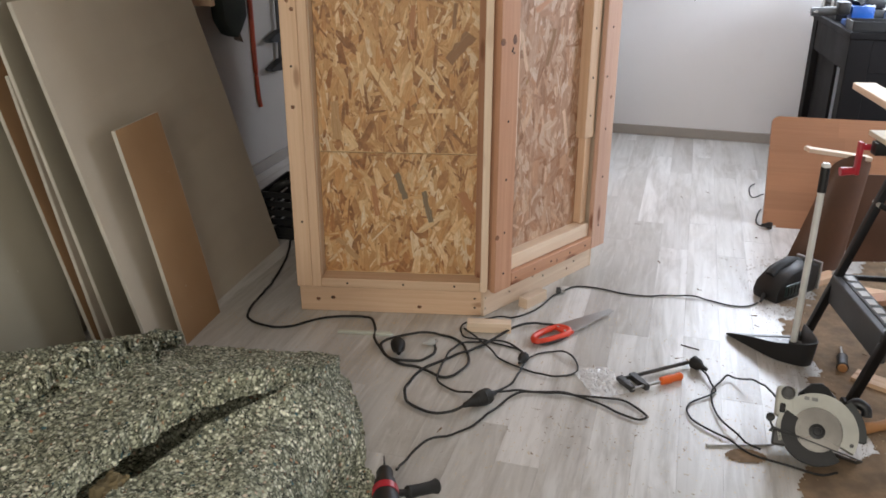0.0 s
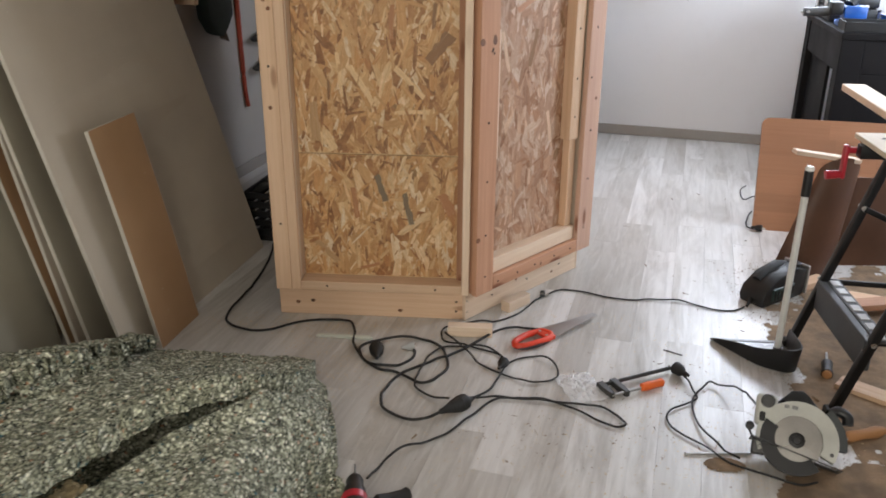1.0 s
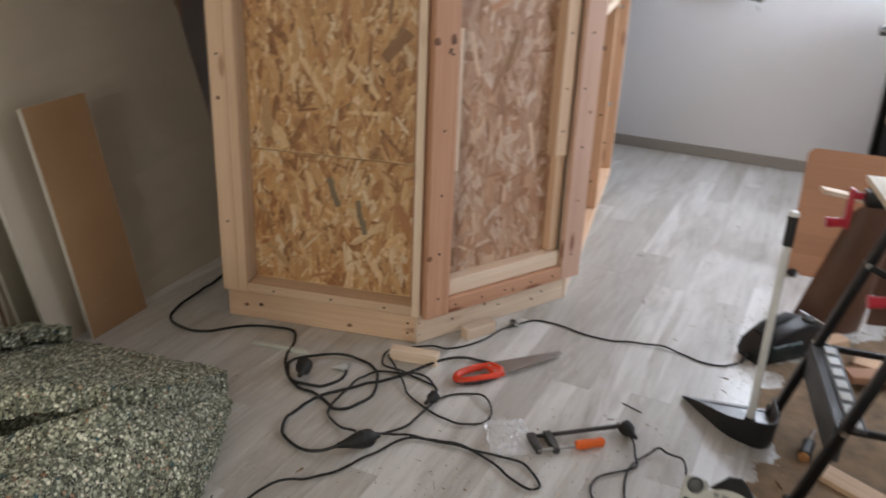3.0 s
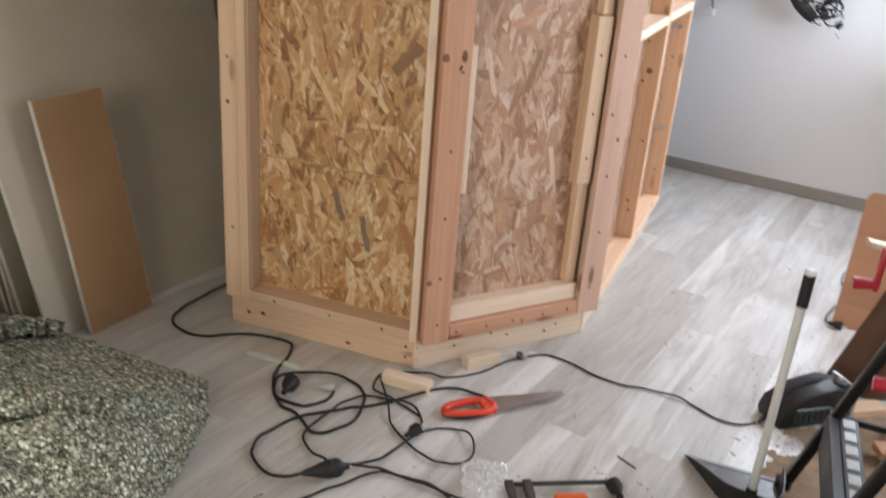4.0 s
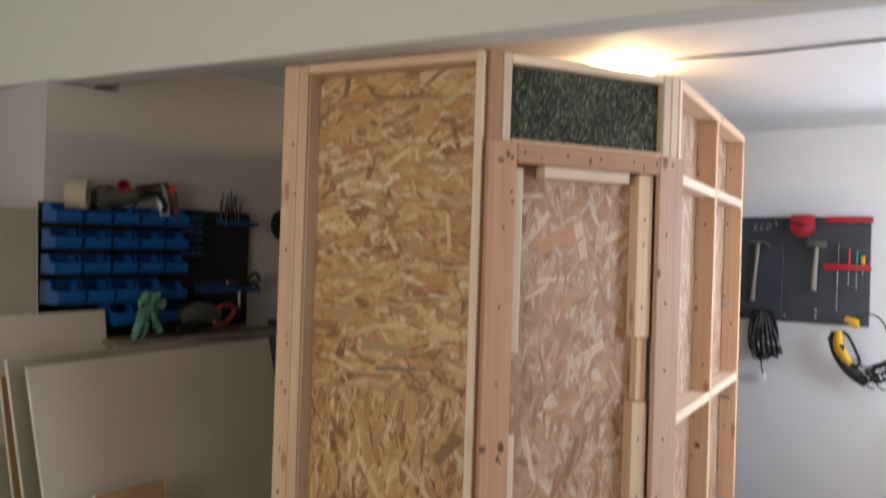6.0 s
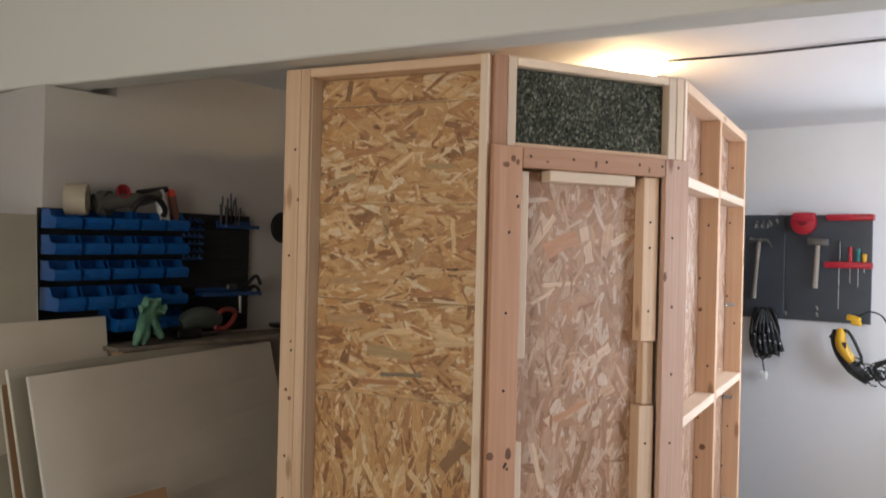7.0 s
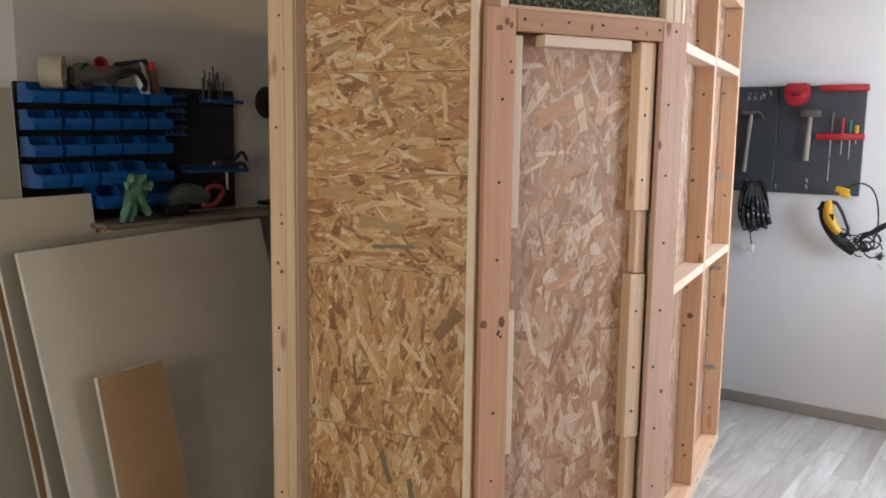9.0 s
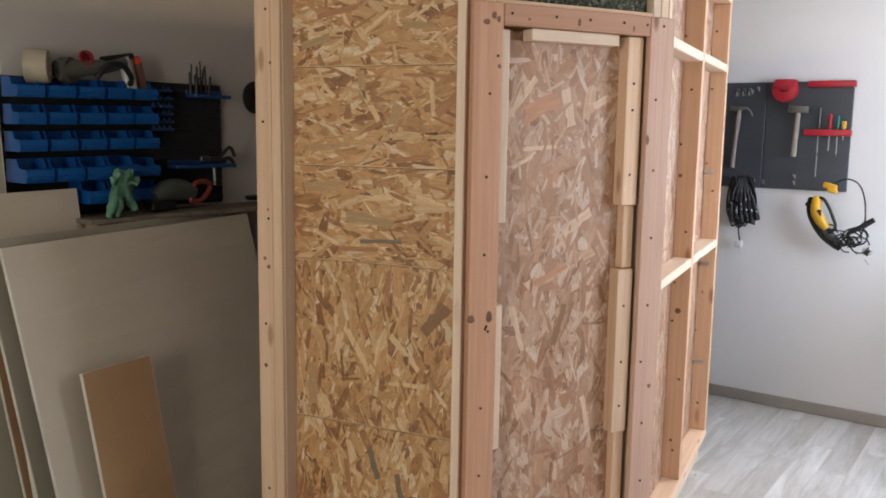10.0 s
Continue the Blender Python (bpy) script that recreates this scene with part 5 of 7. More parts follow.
fuse.mode, fuse.voxel_size, fuse.use_smooth_shade = "VOXEL", 0.004, True
_whole = bpy.data.meshes.new_from_object(gl.evaluated_get(bpy.context.evaluated_depsgraph_get()))
gl.modifiers.clear()
gl.data = _whole
gl.matrix_world = on_left(-3.190, ledge_z, 0.17)
tagged(gl, "crumpled green rubber work glove on the boards", "glove")

# things at the far end of the left wall
st = thing("strap", "long orange strap hung on the wall", "strap", m=far_left(-1.58, 0.4, 0.012))
bm = bmesh.new()
tube(bm, smooth_line([(0.03, 0, 0.0), (0.012, 0, 0.08), (0.0, 0, 0.3), (-0.004, 0, 0.6), (-0.02, 0, 0.95)], 8), 0.014, 6, lambda t: 1.0)
part("webbing", bm, plain("orange_strap", (0.42, 0.06, 0.025), 0.6), st, smooth=True)
cl = thing("wall_clamp", "black bar clamp hung on the wall", "clamp", m=far_left(-1.33, 0.55, 0.02))
bm = bmesh.new()
box(bm, 0.02, 0.06, -0.02, -0.005, 0.05, 0.75, None, 0.003)
part("bar", bm, DARK_STEEL, cl)
for z in (0.06, 0.23):
    bm = bmesh.new()
    prism(bm, [(-0.16, 0.0), (-0.13, -0.02), (0.07, -0.035), (0.07, 0.04), (0.0, 0.035)], 0.0, 0.05, Matrix.Translation((0, 0, z)) @ Matrix.Rotation(radians(90), 4, "X"), 0.004)
    part("jaw", bm, BLACK, cl)
dk = thing("tool_pouch", "dark green tool pouch hung on the wall", "pouch", m=far_left(-1.93, 0.85, 0.01))
bm = bmesh.new()
prism(bm, [(-0.09, 0.3), (-0.07, 0.1), (0.0, 0.02), (0.06, 0.0), (0.1, 0.04), (0.17, 0.1), (0.16, 0.3)], 0.0, 0.08, Matrix.Rotation(radians(90), 4, "X"), 0.012)
part("bag", bm, plain("dark_green_cloth", (0.03, 0.04, 0.035), 0.8, 0, 90, 0.5), dk, smooth=True)
bm = bmesh.new()
for k in range(5):
    cyl(bm, (0.07 + 0.012 * k, -0.03, 0.06), (0.09 + 0.02 * k, -0.035, -0.02 - 0.006 * k), 0.008, 0.004, 6)
part("bristle", bm, plain("bristle_brown", (0.12, 0.09, 0.07), 0.8), dk)

crate = thing("crate", "black plastic crate on the floor beside the booth", "crate", m=pose(-0.80, 4.02, 0, 0, 0, -8))
bm = bmesh.new()
for x0, x1, y0, y1, z0, z1 in ((-0.12, 0.12, -0.17, 0.17, 0.0, 0.012), (-0.12, 0.12, -0.17, -0.16, 0.012, 0.03), (-0.12, 0.12, 0.16, 0.17, 0.012, 0.24)):
    box(bm, x0, x1, y0, y1, z0, z1, None, 0.002)
part("base", bm, BLACK, crate)
for z in (0.03, 0.075, 0.12, 0.165, 0.21):
    bm = bmesh.new()
    for x0, x1, y0, y1 in ((-0.12, 0.12, -0.172, -0.16), (-0.122, -0.11, -0.16, 0.16), (0.11, 0.122, -0.16, 0.16)):
        box(bm, x0, x1, y0, y1, z, z + 0.03, None, 0.002)
    part("band", bm, BLACK, crate)
for x in (-0.11, -0.04, 0.04, 0.11):
    bm = bmesh.new()
    box(bm, x - 0.008, x + 0.008, -0.166, -0.162, 0.012, 0.24, None, 0.001)
    part("rib", bm, BLACK, crate)
bm = bmesh.new()
tube(bm, smooth_line([(-0.1, -0.1, 0.2), (-0.02, -0.12, 0.27), (0.05, -0.05, 0.25), (0.1, 0.05, 0.28), (0.0, 0.1, 0.26)], 6), 0.02, 8)
part("content", bm, RUBBER, crate, smooth=True)

# ---- cables and tools on the floor ----


def floor_cable(label, pts, r, seed, mat=RUBBER):
    root = thing("cable", label, "cable", "cables on the floor", pose(pts[0][0], pts[0][1], 0))
    x0, y0 = pts[0][0], pts[0][1]
    line = smooth_line([(p[0] - x0, p[1] - y0, p[2] if len(p) > 2 else 0) for p in pts], 8)
    for i, p in enumerate(line):
        q = Vector((p.x * 9, p.y * 9, seed * 3.7))
        p.z += r + max(0.0, noise.noise(q)) * 0.022 + 0.0005 * seed
        p.x += 0.004 * noise.noise(q * 2)
        p.y += 0.004 * noise.noise(q * 2 + Vector((4, 4, 4)))
    bm = bmesh.new()
    tube(bm, line, r, 8)
    part("cord", bm, mat, root, smooth=True)
    return root


K = 0.0049
floor_cable("thick black extension cable snaking out from behind the booth",
    [(-0.80, 3.86), (-0.76, 3.6), (-0.75, 3.28), (-0.77, 3.06), (-0.73, 2.98), (-0.66, 2.945), (-0.57, 2.955), (-0.47, 3.03), (-0.36, 3.06), (-0.28, 3.05), (-0.24, 2.97), (-0.23, 2.89), (-0.19, 2.79), (-0.11, 2.71), (-0.04, 2.69), (0.05, 2.63), (0.11, 2.68), (0.13, 2.77), (0.09, 2.89), (0.0, 2.94), (-0.09, 2.92), (-0.18, 2.87), (-0.195, 2.81), (-0.14, 2.74), (-0.04, 2.74), (0.0, 2.79), (0.0, 2.85), (-0.03, 2.885)], K, 1)
floor_cable("thin black cable running from the planer past the booth", [(1.29, 3.335), (1.24, 3.30), (1.16, 3.30), (1.05, 3.36), (0.94, 3.37), (0.84, 3.355), (0.74, 3.375), (0.63, 3.42), (0.54, 3.42), (0.46, 3.32), (0.37, 3.18), (0.29, 3.11), (0.18, 3.085), (0.1, 3.04), (0.09, 2.97), (0.12, 2.92), (0.22, 2.89), (0.31, 2.85), (0.325, 2.79)], 0.0035, 2)
floor_cable("black cable lying in a loop", [(0.33, 2.77), (0.39, 2.83), (0.46, 2.84), (0.51, 2.78), (0.51, 2.71), (0.45, 2.67), (0.38, 2.68), (0.3, 2.73), (0.23, 2.79), (0.18, 2.88), (0.13, 2.95), (0.1, 3.0)], 0.0035, 3)
floor_cable("black extension cable coiled on the floor", [(0.47, 3.05), (0.40, 3.06), (0.34, 3.04), (0.27, 2.98), (0.17, 2.86), (0.08, 2.78), (-0.01, 2.7), (-0.05, 2.63), (-0.07, 2.54), (-0.05, 2.46), (0.02, 2.41), (0.09, 2.405, 0.008), (0.138, 2.428, 0.024)], K, 4)
floor_cable("black cable plugged into a coupler", [(0.225, 2.53, 0.012), (0.27, 2.59), (0.3, 2.65), (0.33, 2.745)], 0.0038, 5)
floor_cable("black cable of the drill, doubled back on itself", [(-0.035, 2.06, 0.03), (-0.02, 2.15), (0.03, 2.23), (0.15, 2.33), (0.22, 2.43), (0.3, 2.535), (0.36, 2.56), (0.47, 2.56), (0.56, 2.52), (0.64, 2.45), (0.69, 2.425), (0.715, 2.45), (0.66, 2.53), (0.55, 2.55), (0.38, 2.558), (0.29, 2.56), (0.235, 2.53, 0.012)], 0.0038, 6)
floor_cable("black cable looping through the coil", [(0.155, 2.52, 0.01), (0.1, 2.54), (0.04, 2.59), (0.03, 2.65), (0.05, 2.77), (0.09, 2.87), (0.17, 2.89), (0.26, 2.9), (0.32, 2.83)], 0.0038, 7)
floor_cable("black flex of the circular saw", [(0.945, 2.755, 0.006), (0.96, 2.67), (0.96, 2.61), (0.87, 2.54), (0.85, 2.47), (0.88, 2.41), (0.94, 2.35), (0.99, 2.28), (1.04, 2.25), (1.1, 2.22), (1.17, 2.19), (1.22, 2.2)], 0.0033, 8)
floor_cable("black flex looping up to the circular saw", [(1.09, 2.40, 0.11), (1.09, 2.50, 0.09), (1.09, 2.62, 0.04), (1.05, 2.70), (1.02, 2.71), (0.96, 2.63), (0.94, 2.54), (0.95, 2.43), (0.99, 2.34), (1.03, 2.30)], 0.0033, 9)
floor_cable("black cable end sticking out beside the pine panel", [(1.59, 4.235), (1.54, 4.24), (1.525, 4.29), (1.555, 4.40), (1.60, 4.50)], 0.0035, 10)
floor_cable("black cable arching behind the pine panel", [(1.68, 4.75), (1.61, 4.70), (1.615, 4.82), (1.68, 4.95)], 0.0035, 11)


def plug(label, x, y, turn, mat=RUBBER, s=1.0, name="plug"):
    p = thing(name, label, "plug", "plugs and couplers", pose(x, y, 0.0, 0, 0, turn))
    bm = bmesh.new()
    lathe(bm, [(0.006 * s, -0.05 * s), (0.009 * s, -0.03 * s), (0.021 * s, -0.012 * s), (0.023 * s, 0.012 * s), (0.019 * s, 0.016 * s)], Matrix.Translation((0, 0, 0.023 * s)) @ Matrix.Rotation(radians(90), 4, "Y"), 16)
    part("body", bm, mat, p, smooth=True)
    for sy in (-1, 1):
        bm = bmesh.new()
        cyl(bm, (0.015 * s, 0.0095 * s * sy, 0.023 * s), (0.036 * s, 0.0095 * s * sy, 0.023 * s), 0.0024, None, 8)
        part("pin", bm, STEEL, p, smooth=True)
    return p


plug("black rubber mains plug at the end of the saw's flex", 0.93, 2.775, 125)
plug("black plug on the cable end beside the panel", 1.572, 4.225, -20, s=0.8)
plug("black two-way plug in the coil", -0.13, 2.80, 100, s=1.2)
plug("plug with pale pins lying in the coil", -0.015, 2.86, 30, GREY_PLASTIC, 0.7)
plug("black plug where the thin cables meet", 0.325, 2.765, 70, s=0.85)

cp = thing("coupler", "black rubber cable coupler lying in the coil", "coupler", "plugs and couplers", pose(0.19, 2.475, 0, 0, 0, 42))
bm = bmesh.new()
lathe(bm, [(0.008, -0.075), (0.011, -0.058), (0.019, -0.03), (0.026, -0.005), (0.027, 0.022), (0.023, 0.032), (0.011, 0.043), (0.008, 0.056)], Matrix.Translation((0, 0, 0.028)) @ Matrix.Rotation(radians(90), 4, "Y"), 18)
part("body", bm, RUBBER, cp, smooth=True)
for k in range(4):
    bm = bmesh.new()
    lathe(bm, [(0.0262 - 0.0022 * k, -0.003), (0.0278 - 0.0022 * k, 0), (0.0262 - 0.0022 * k, 0.003)], Matrix.Translation((0.004 - 0.010 * k, 0, 0.028)) @ Matrix.Rotation(radians(90), 4, "Y"), 18)
    part("rib", bm, RUBBER, cp, smooth=True)

# hand saw
hs = thing("hand_saw", "hand saw with an orange-red handle lying on the floor", "saw", m=pose(0.425, 2.955, 0.011, 0, 0, 40))
blade_mat = plain("saw_blade_steel", (0.42, 0.42, 0.42), 0.35, 0.9, 60, 0.25)
bm = bmesh.new()
n_t = 34
out = [(0.345, 0.028), (0.055, 0.05), (0.03, 0.03), (0.03, -0.03)]
out += [(0.045 + (0.3 * k / (2 * n_t)), -0.046 + 0.05 * k / (2 * n_t) + (0.003 if k % 2 else 0)) for k in range(2 * n_t + 1)]
prism(bm, out, 0.004, 0.0052)
part("blade", bm, blade_mat, hs)
bm = bmesh.new()
loop = [(0.07, 0.04), (0.01, 0.048), (-0.055, 0.03), (-0.078, -0.005), (-0.06, -0.035), (0.0, -0.048), (0.06, -0.046), (0.085, -0.01), (0.07, 0.04)]
tube(bm, smooth_line([(x, y * 0.70, 0.006) for x, y in loop], 6), 0.0125, 10)
part("handle", bm, ORANGE, hs, smooth=True)
bm = bmesh.new()
box(bm, 0.045, 0.088, -0.04, 0.035, -0.004, 0.014, None, 0.005, 2)
part("heel", bm, ORANGE, hs, smooth=True)
bm = bmesh.new()
tube(bm, smooth_line([(0.05, -0.040, 0.001), (0.0, -0.046, 0.001), (-0.06, -0.036, 0.001), (-0.085, -0.008, 0.001)], 6), 0.006, 8)
part("grip_edge", bm, BLACK, hs, "black rubber edge", smooth=True)
for x, y in ((0.058, 0.018), (0.058, -0.02)):
    bm = bmesh.new()
    lathe(bm, [(0.0005, 0.016), (0.005, 0.0155), (0.005, 0.013)], Matrix.Translation((x, y, 0)), 10)
    part("rivet", bm, STEEL, hs)


def offcut(label, x, y, turn, lx, ly, lz, mat=WHITE_PINE, z=0.0, tilt=0.0):
    o = thing("timber_offcut", label, "offcut", "timber offcuts", pose(x, y, z, tilt, 0, turn))
    bm = bmesh.new()
    box(bm, -lx / 2, lx / 2, -ly / 2, ly / 2, 0, lz, None, 0.002)
    part("block", bm, mat, o)
    return o


offcut("short pale pine block on the floor beside the cables", 0.195, 3.0, 1, 0.168, 0.045, 0.04)
offcut("pale pine block lying against the booth's plinth", 0.365, 3.255, 50, 0.13, 0.045, 0.045)
ca = thing("castor", "small steel castor fitting by the plinth", "fitting", m=pose(0.475, 3.36, 0))
bm = bmesh.new()
lathe(bm, [(0.001, -0.01), (0.012, -0.01), (0.014, 0), (0.012, 0.01), (0.001, 0.01)], Matrix.Translation((0, 0, 0.014)) @ Matrix.Rotation(radians(90), 4, "Y"), 14)
part("wheel", bm, DARK_STEEL, ca, smooth=True)
bm = bmesh.new()
box(bm, -0.012, 0.03, -0.008, 0.008, 0.006, 0.012, None, 0.002)
part("plate", bm, STEEL, ca)

lv = thing("strip", "thin pale green strip lying on the floor", "strip", m=pose(-0.275, 2.93, 0, 0, 0, 1))
bm = bmesh.new()
prism(bm, [(-0.105, -0.004), (-0.1, 0.012), (0.095, 0.008), (0.11, -0.008), (0.095, -0.018), (0.0, -0.008)], 0.0, 0.009, None, 0.001)
part("profile", bm, plain("pale_green_strip", (0.66, 0.69, 0.60), 0.6), lv)

# crumpled clear bag
bg = Shader("clear_bag")
bg.set(Base_Color=(0.92, 0.93, 0.95, 1), Roughness=0.12, Transmission_Weight=0.0, Alpha=0.5, Specular_IOR_Level=0.8)
bm = bmesh.new()
nb = 22
grid = [[None] * (nb + 1) for _ in range(nb + 1)]
for i in range(nb + 1):
    for j in range(nb + 1):
        u, v = i / nb - 0.5, j / nb - 0.5
        q = Vector((u * 6, v * 6, 2))
        hgt = 0.004 + 0.022 * abs(noise.noise(q)) * (1 - 2 * max(abs(u), abs(v))) ** 0.5 + 0.008 * abs(noise.noise(q * 2.5))
        grid[i][j] = bm.verts.new((u * 0.13 + 0.012 * noise.noise(q + Vector((5, 0, 0))), v * 0.18 + 0.012 * noise.noise(q + Vector((0, 5, 0))), hgt))
for i in range(nb):
    for j in range(nb):
        bm.faces.new((grid[i][j], grid[i + 1][j], grid[i + 1][j + 1], grid[i][j + 1]))
bag = mesh_object("plastic_bag", bm, bg.m)
bag.matrix_world = pose(0.59, 2.65, 0.0, 0, 0, 20)
tagged(bag, "crumpled clear plastic bag on the floor", "bag")

# bar clamp
ba = math.degrees(math.atan2(0.155, 0.28))
fc = thing("bar_clamp", "steel bar clamp with an orange handle on the floor", "clamp", m=pose(0.655, 2.655, 0, 0, 0, ba))
bm = bmesh.new()
box(bm, 0.0, 0.29, -0.003, 0.003, 0.008, 0.022, None, 0.001)
part("bar", bm, DARK_STEEL, fc)
for x, ln in ((0.004, 0.07), (0.055, 0.08)):
    bm = bmesh.new()
    prism(bm, [(x - 0.012, 0.012), (x + 0.012, 0.012), (x + 0.010, -ln * 0.6), (x + 0.007, -ln), (x - 0.008, -ln), (x - 0.012, -ln * 0.5)], 0.002, 0.024, None, 0.003)
    part("jaw", bm, DARK_STEEL, fc)
bm = bmesh.new()
cyl(bm, (0.0, -0.066, 0.014), (0.125, -0.066, 0.014), 0.0055)
part("spindle", bm, STEEL, fc, smooth=True)
bm = bmesh.new()
lathe(bm, [(0.007, 0), (0.014, 0.006), (0.0155, 0.03), (0.0135, 0.06), (0.015, 0.085), (0.008, 0.094)], Matrix.Translation((0.115, -0.066, 0.0155)) @ Matrix.Rotation(radians(90), 4, "Y"), 14)
part("handle", bm, plain("orange_handle", (0.78, 0.14, 0.02), 0.4), fc, "orange handle", smooth=True)

# drill in the foreground
dr = thing("drill", "black and red corded drill lying on the floor", "drill", m=pose(-0.045, 1.93, 0.0, 0, 0, 100))
bm = bmesh.new()
tube(bm, smooth_line([(-0.17, 0, 0.055), (-0.1, 0, 0.056), (-0.03, 0, 0.058), (0.02, 0, 0.06)], 5), 0.042, 16, lambda t: 0.85 + 0.3 * math.sin(math.pi * t) - 0.25 * t)
part("motor_housing", bm, BLACK, dr, smooth=True)
bm = bmesh.new()
lathe(bm, [(0.03, 0.0), (0.031, 0.03), (0.024, 0.045), (0.024, 0.075), (0.018, 0.09), (0.008, 0.096)], Matrix.Translation((0.015, 0, 0.06)) @ Matrix.Rotation(radians(90), 4, "Y"), 18)
part("chuck", bm, BLACK, dr, smooth=True)
bm = bmesh.new()
cyl(bm, (0.1, 0, 0.06), (0.165, 0, 0.061), 0.003, 0.002, 8)
part("drill_bit", bm, DARK_STEEL, dr, smooth=True)
bm = bmesh.new()
lathe(bm, [(0.032, -0.012), (0.036, -0.012), (0.036, 0.012), (0.032, 0.012)], Matrix.Translation((0.005, 0, 0.06)) @ Matrix.Rotation(radians(90), 4, "Y"), 18)
part("collar", bm, RED, dr, "red collar", smooth=True)
bm = bmesh.new()
cyl(bm, (0.005, -0.03, 0.058), (0.015, -0.06, 0.05), 0.010)
lathe(bm, [(0.014, 0.0), (0.019, 0.006), (0.0165, 0.04), (0.0175, 0.08), (0.022, 0.095), (0.018, 0.1)], Matrix.Translation((0.014, -0.055, 0.05)) @ Euler((radians(99), 0, radians(25))).to_matrix().to_4x4(), 16)
part("side_handle", bm, RUBBER, dr, smooth=True)
bm = bmesh.new()
tube(bm, smooth_line([(-0.11, 0.0, 0.05), (-0.13, 0.06, 0.035), (-0.14, 0.13, 0.025)], 5), 0.022, 12)
part("grip", bm, BLACK, dr, smooth=True)

# circular saw, tipped back on its motor
nrm = Vector((-0.2, -0.75, 0.63)).normalized()
upv = Vector((0, 0, 1)) - nrm * nrm.z
upv.normalize()
sidev = upv.cross(nrm)
CSM = Matrix((sidev, upv, nrm)).transposed().to_4x4()
CSM = CSM @ Matrix.Scale(0.79, 4)
CSM.translation = (1.172, 2.275, 0.096)
cs = thing("circular_saw", "white and black circular saw tipped back on the floor", "circular saw", m=CSM)


def ring_sector(bm, r0, r1, a0, a1, h0, h1, seg=30):
    rows = []
    for a in np.linspace(radians(a0), radians(a1), seg + 1):
        c, s_ = math.cos(a), math.sin(a)
        rows.append([bm.verts.new((r * c, r * s_, h)) for r, h in ((r0, h0), (r1, h0), (r1, h1), (r0, h1))])
    for p, q in zip(rows, rows[1:]):
        for i in range(4):
            k = (i + 1) % 4
            bm.faces.new((p[i], q[i], q[k], p[k]))
    bm.faces.new(rows[0]), bm.faces.new(rows[-1][::-1])


bm = bmesh.new()
teeth = []
for k in range(72):
    a = 2 * math.pi * k / 72
    teeth.append((0.095 * math.cos(a), 0.095 * math.sin(a)) if k % 3 else (0.090 * math.cos(a), 0.090 * math.sin(a)))
prism(bm, teeth, 0.0, 0.0018)
part("blade", bm, plain("worn_blade", (0.36, 0.345, 0.32), 0.24, 0.95, 40, 0.3), cs)
bm = bmesh.new()
lathe(bm, [(0.028, 0.002), (0.028, 0.008), (0.016, 0.010), (0.014, 0.016), (0.001, 0.017)], None, 22)
part("hub", bm, BLACK, cs, smooth=True)
CS_WHITE = plain("off_white_casting", (0.52, 0.52, 0.47), 0.4, 0, 60, 0.2)
bm = bmesh.new()
ring_sector(bm, 0.088, 0.14, -25, 205, -0.03, 0.012)
ring_sector(bm, 0.0, 0.14, -25, 205, -0.032, -0.028)
bmesh.ops.bevel(bm, geom=[e for e in bm.edges if e.calc_face_angle(0) > 1.2], offset=0.004, segments=2, affect="EDGES")
part("upper_guard", bm, CS_WHITE, cs, "off-white cast guard", smooth=True)
bm = bmesh.new()
ring_sector(bm, 0.076, 0.126, 152, 312, -0.012, 0.016)
ring_sector(bm, 0.02, 0.12, 160, 312, -0.014, -0.004)
part("lower_guard", bm, BLACK, cs, "black swing guard", smooth=True)
bm = bmesh.new()
box(bm, -0.152, -0.078, 0.03, 0.15, -0.03, 0.014, None, 0.016, 3)
part("front_housing", bm, CS_WHITE, cs, smooth=True)
bm = bmesh.new()
lathe(bm, [(0.026, 0.0), (0.024, 0.012), (0.019, 0.014), (0.019, 0.004), (0.001, 0.003)], Matrix.Translation((-0.112, 0.122, 0.012)), 18)
part("dust_port", bm, DARK_STEEL, cs, smooth=True)
bm = bmesh.new()
box(bm, -0.136, -0.116, 0.045, 0.08, 0.012, 0.018, None, 0.004)
part("switch_plate", bm, BLACK, cs)
bm = bmesh.new()
for k in range(2):
    box(bm, -0.055 + 0.026 * k, -0.038 + 0.03 * k, 0.108, 0.121, 0.0122, 0.0128)
part("marking", bm, plain("grey_print", (0.25, 0.25, 0.25), 0.6), cs, "small grey bars of print")
bm = bmesh.new()
lathe(bm, [(0.045, -0.03), (0.05, -0.06), (0.048, -0.13), (0.03, -0.145)], Matrix.Translation((0.02, 0.03, 0)), 22)
part("motor", bm, BLACK, cs, smooth=True)
bm = bmesh.new()
prism(bm, [(-0.075, 0.135), (-0.03, 0.185), (0.008, 0.192), (0.03, 0.175), (0.10, 0.105), (0.085, 0.085), (0.0, 0.12)], -0.095, -0.04, None, 0.012)
part("handle", bm, BLACK, cs, smooth=True)
bm = bmesh.new()
ring_sector(bm, 0.12, 0.172, -2, 52, -0.075, -0.022, 12)
bmesh.ops.bevel(bm, geom=[e for e in bm.edges if e.calc_face_angle(0) > 1.2], offset=0.012, segments=2, affect="EDGES")
part("rear_grip", bm, plain("dark_grey_rubber", (0.05, 0.055, 0.055), 0.6), cs, smooth=True)
bm = bmesh.new()
tube(bm, smooth_line([(0.115, 0.125, -0.06), (0.135, 0.14, -0.06), (0.165, 0.125, -0.06), (0.17, 0.095, -0.06)], 6), 0.02, 10)
part("trigger_handle", bm, BLACK, cs, smooth=True)
tilted = Matrix.Rotation(radians(-12), 4, "Z")
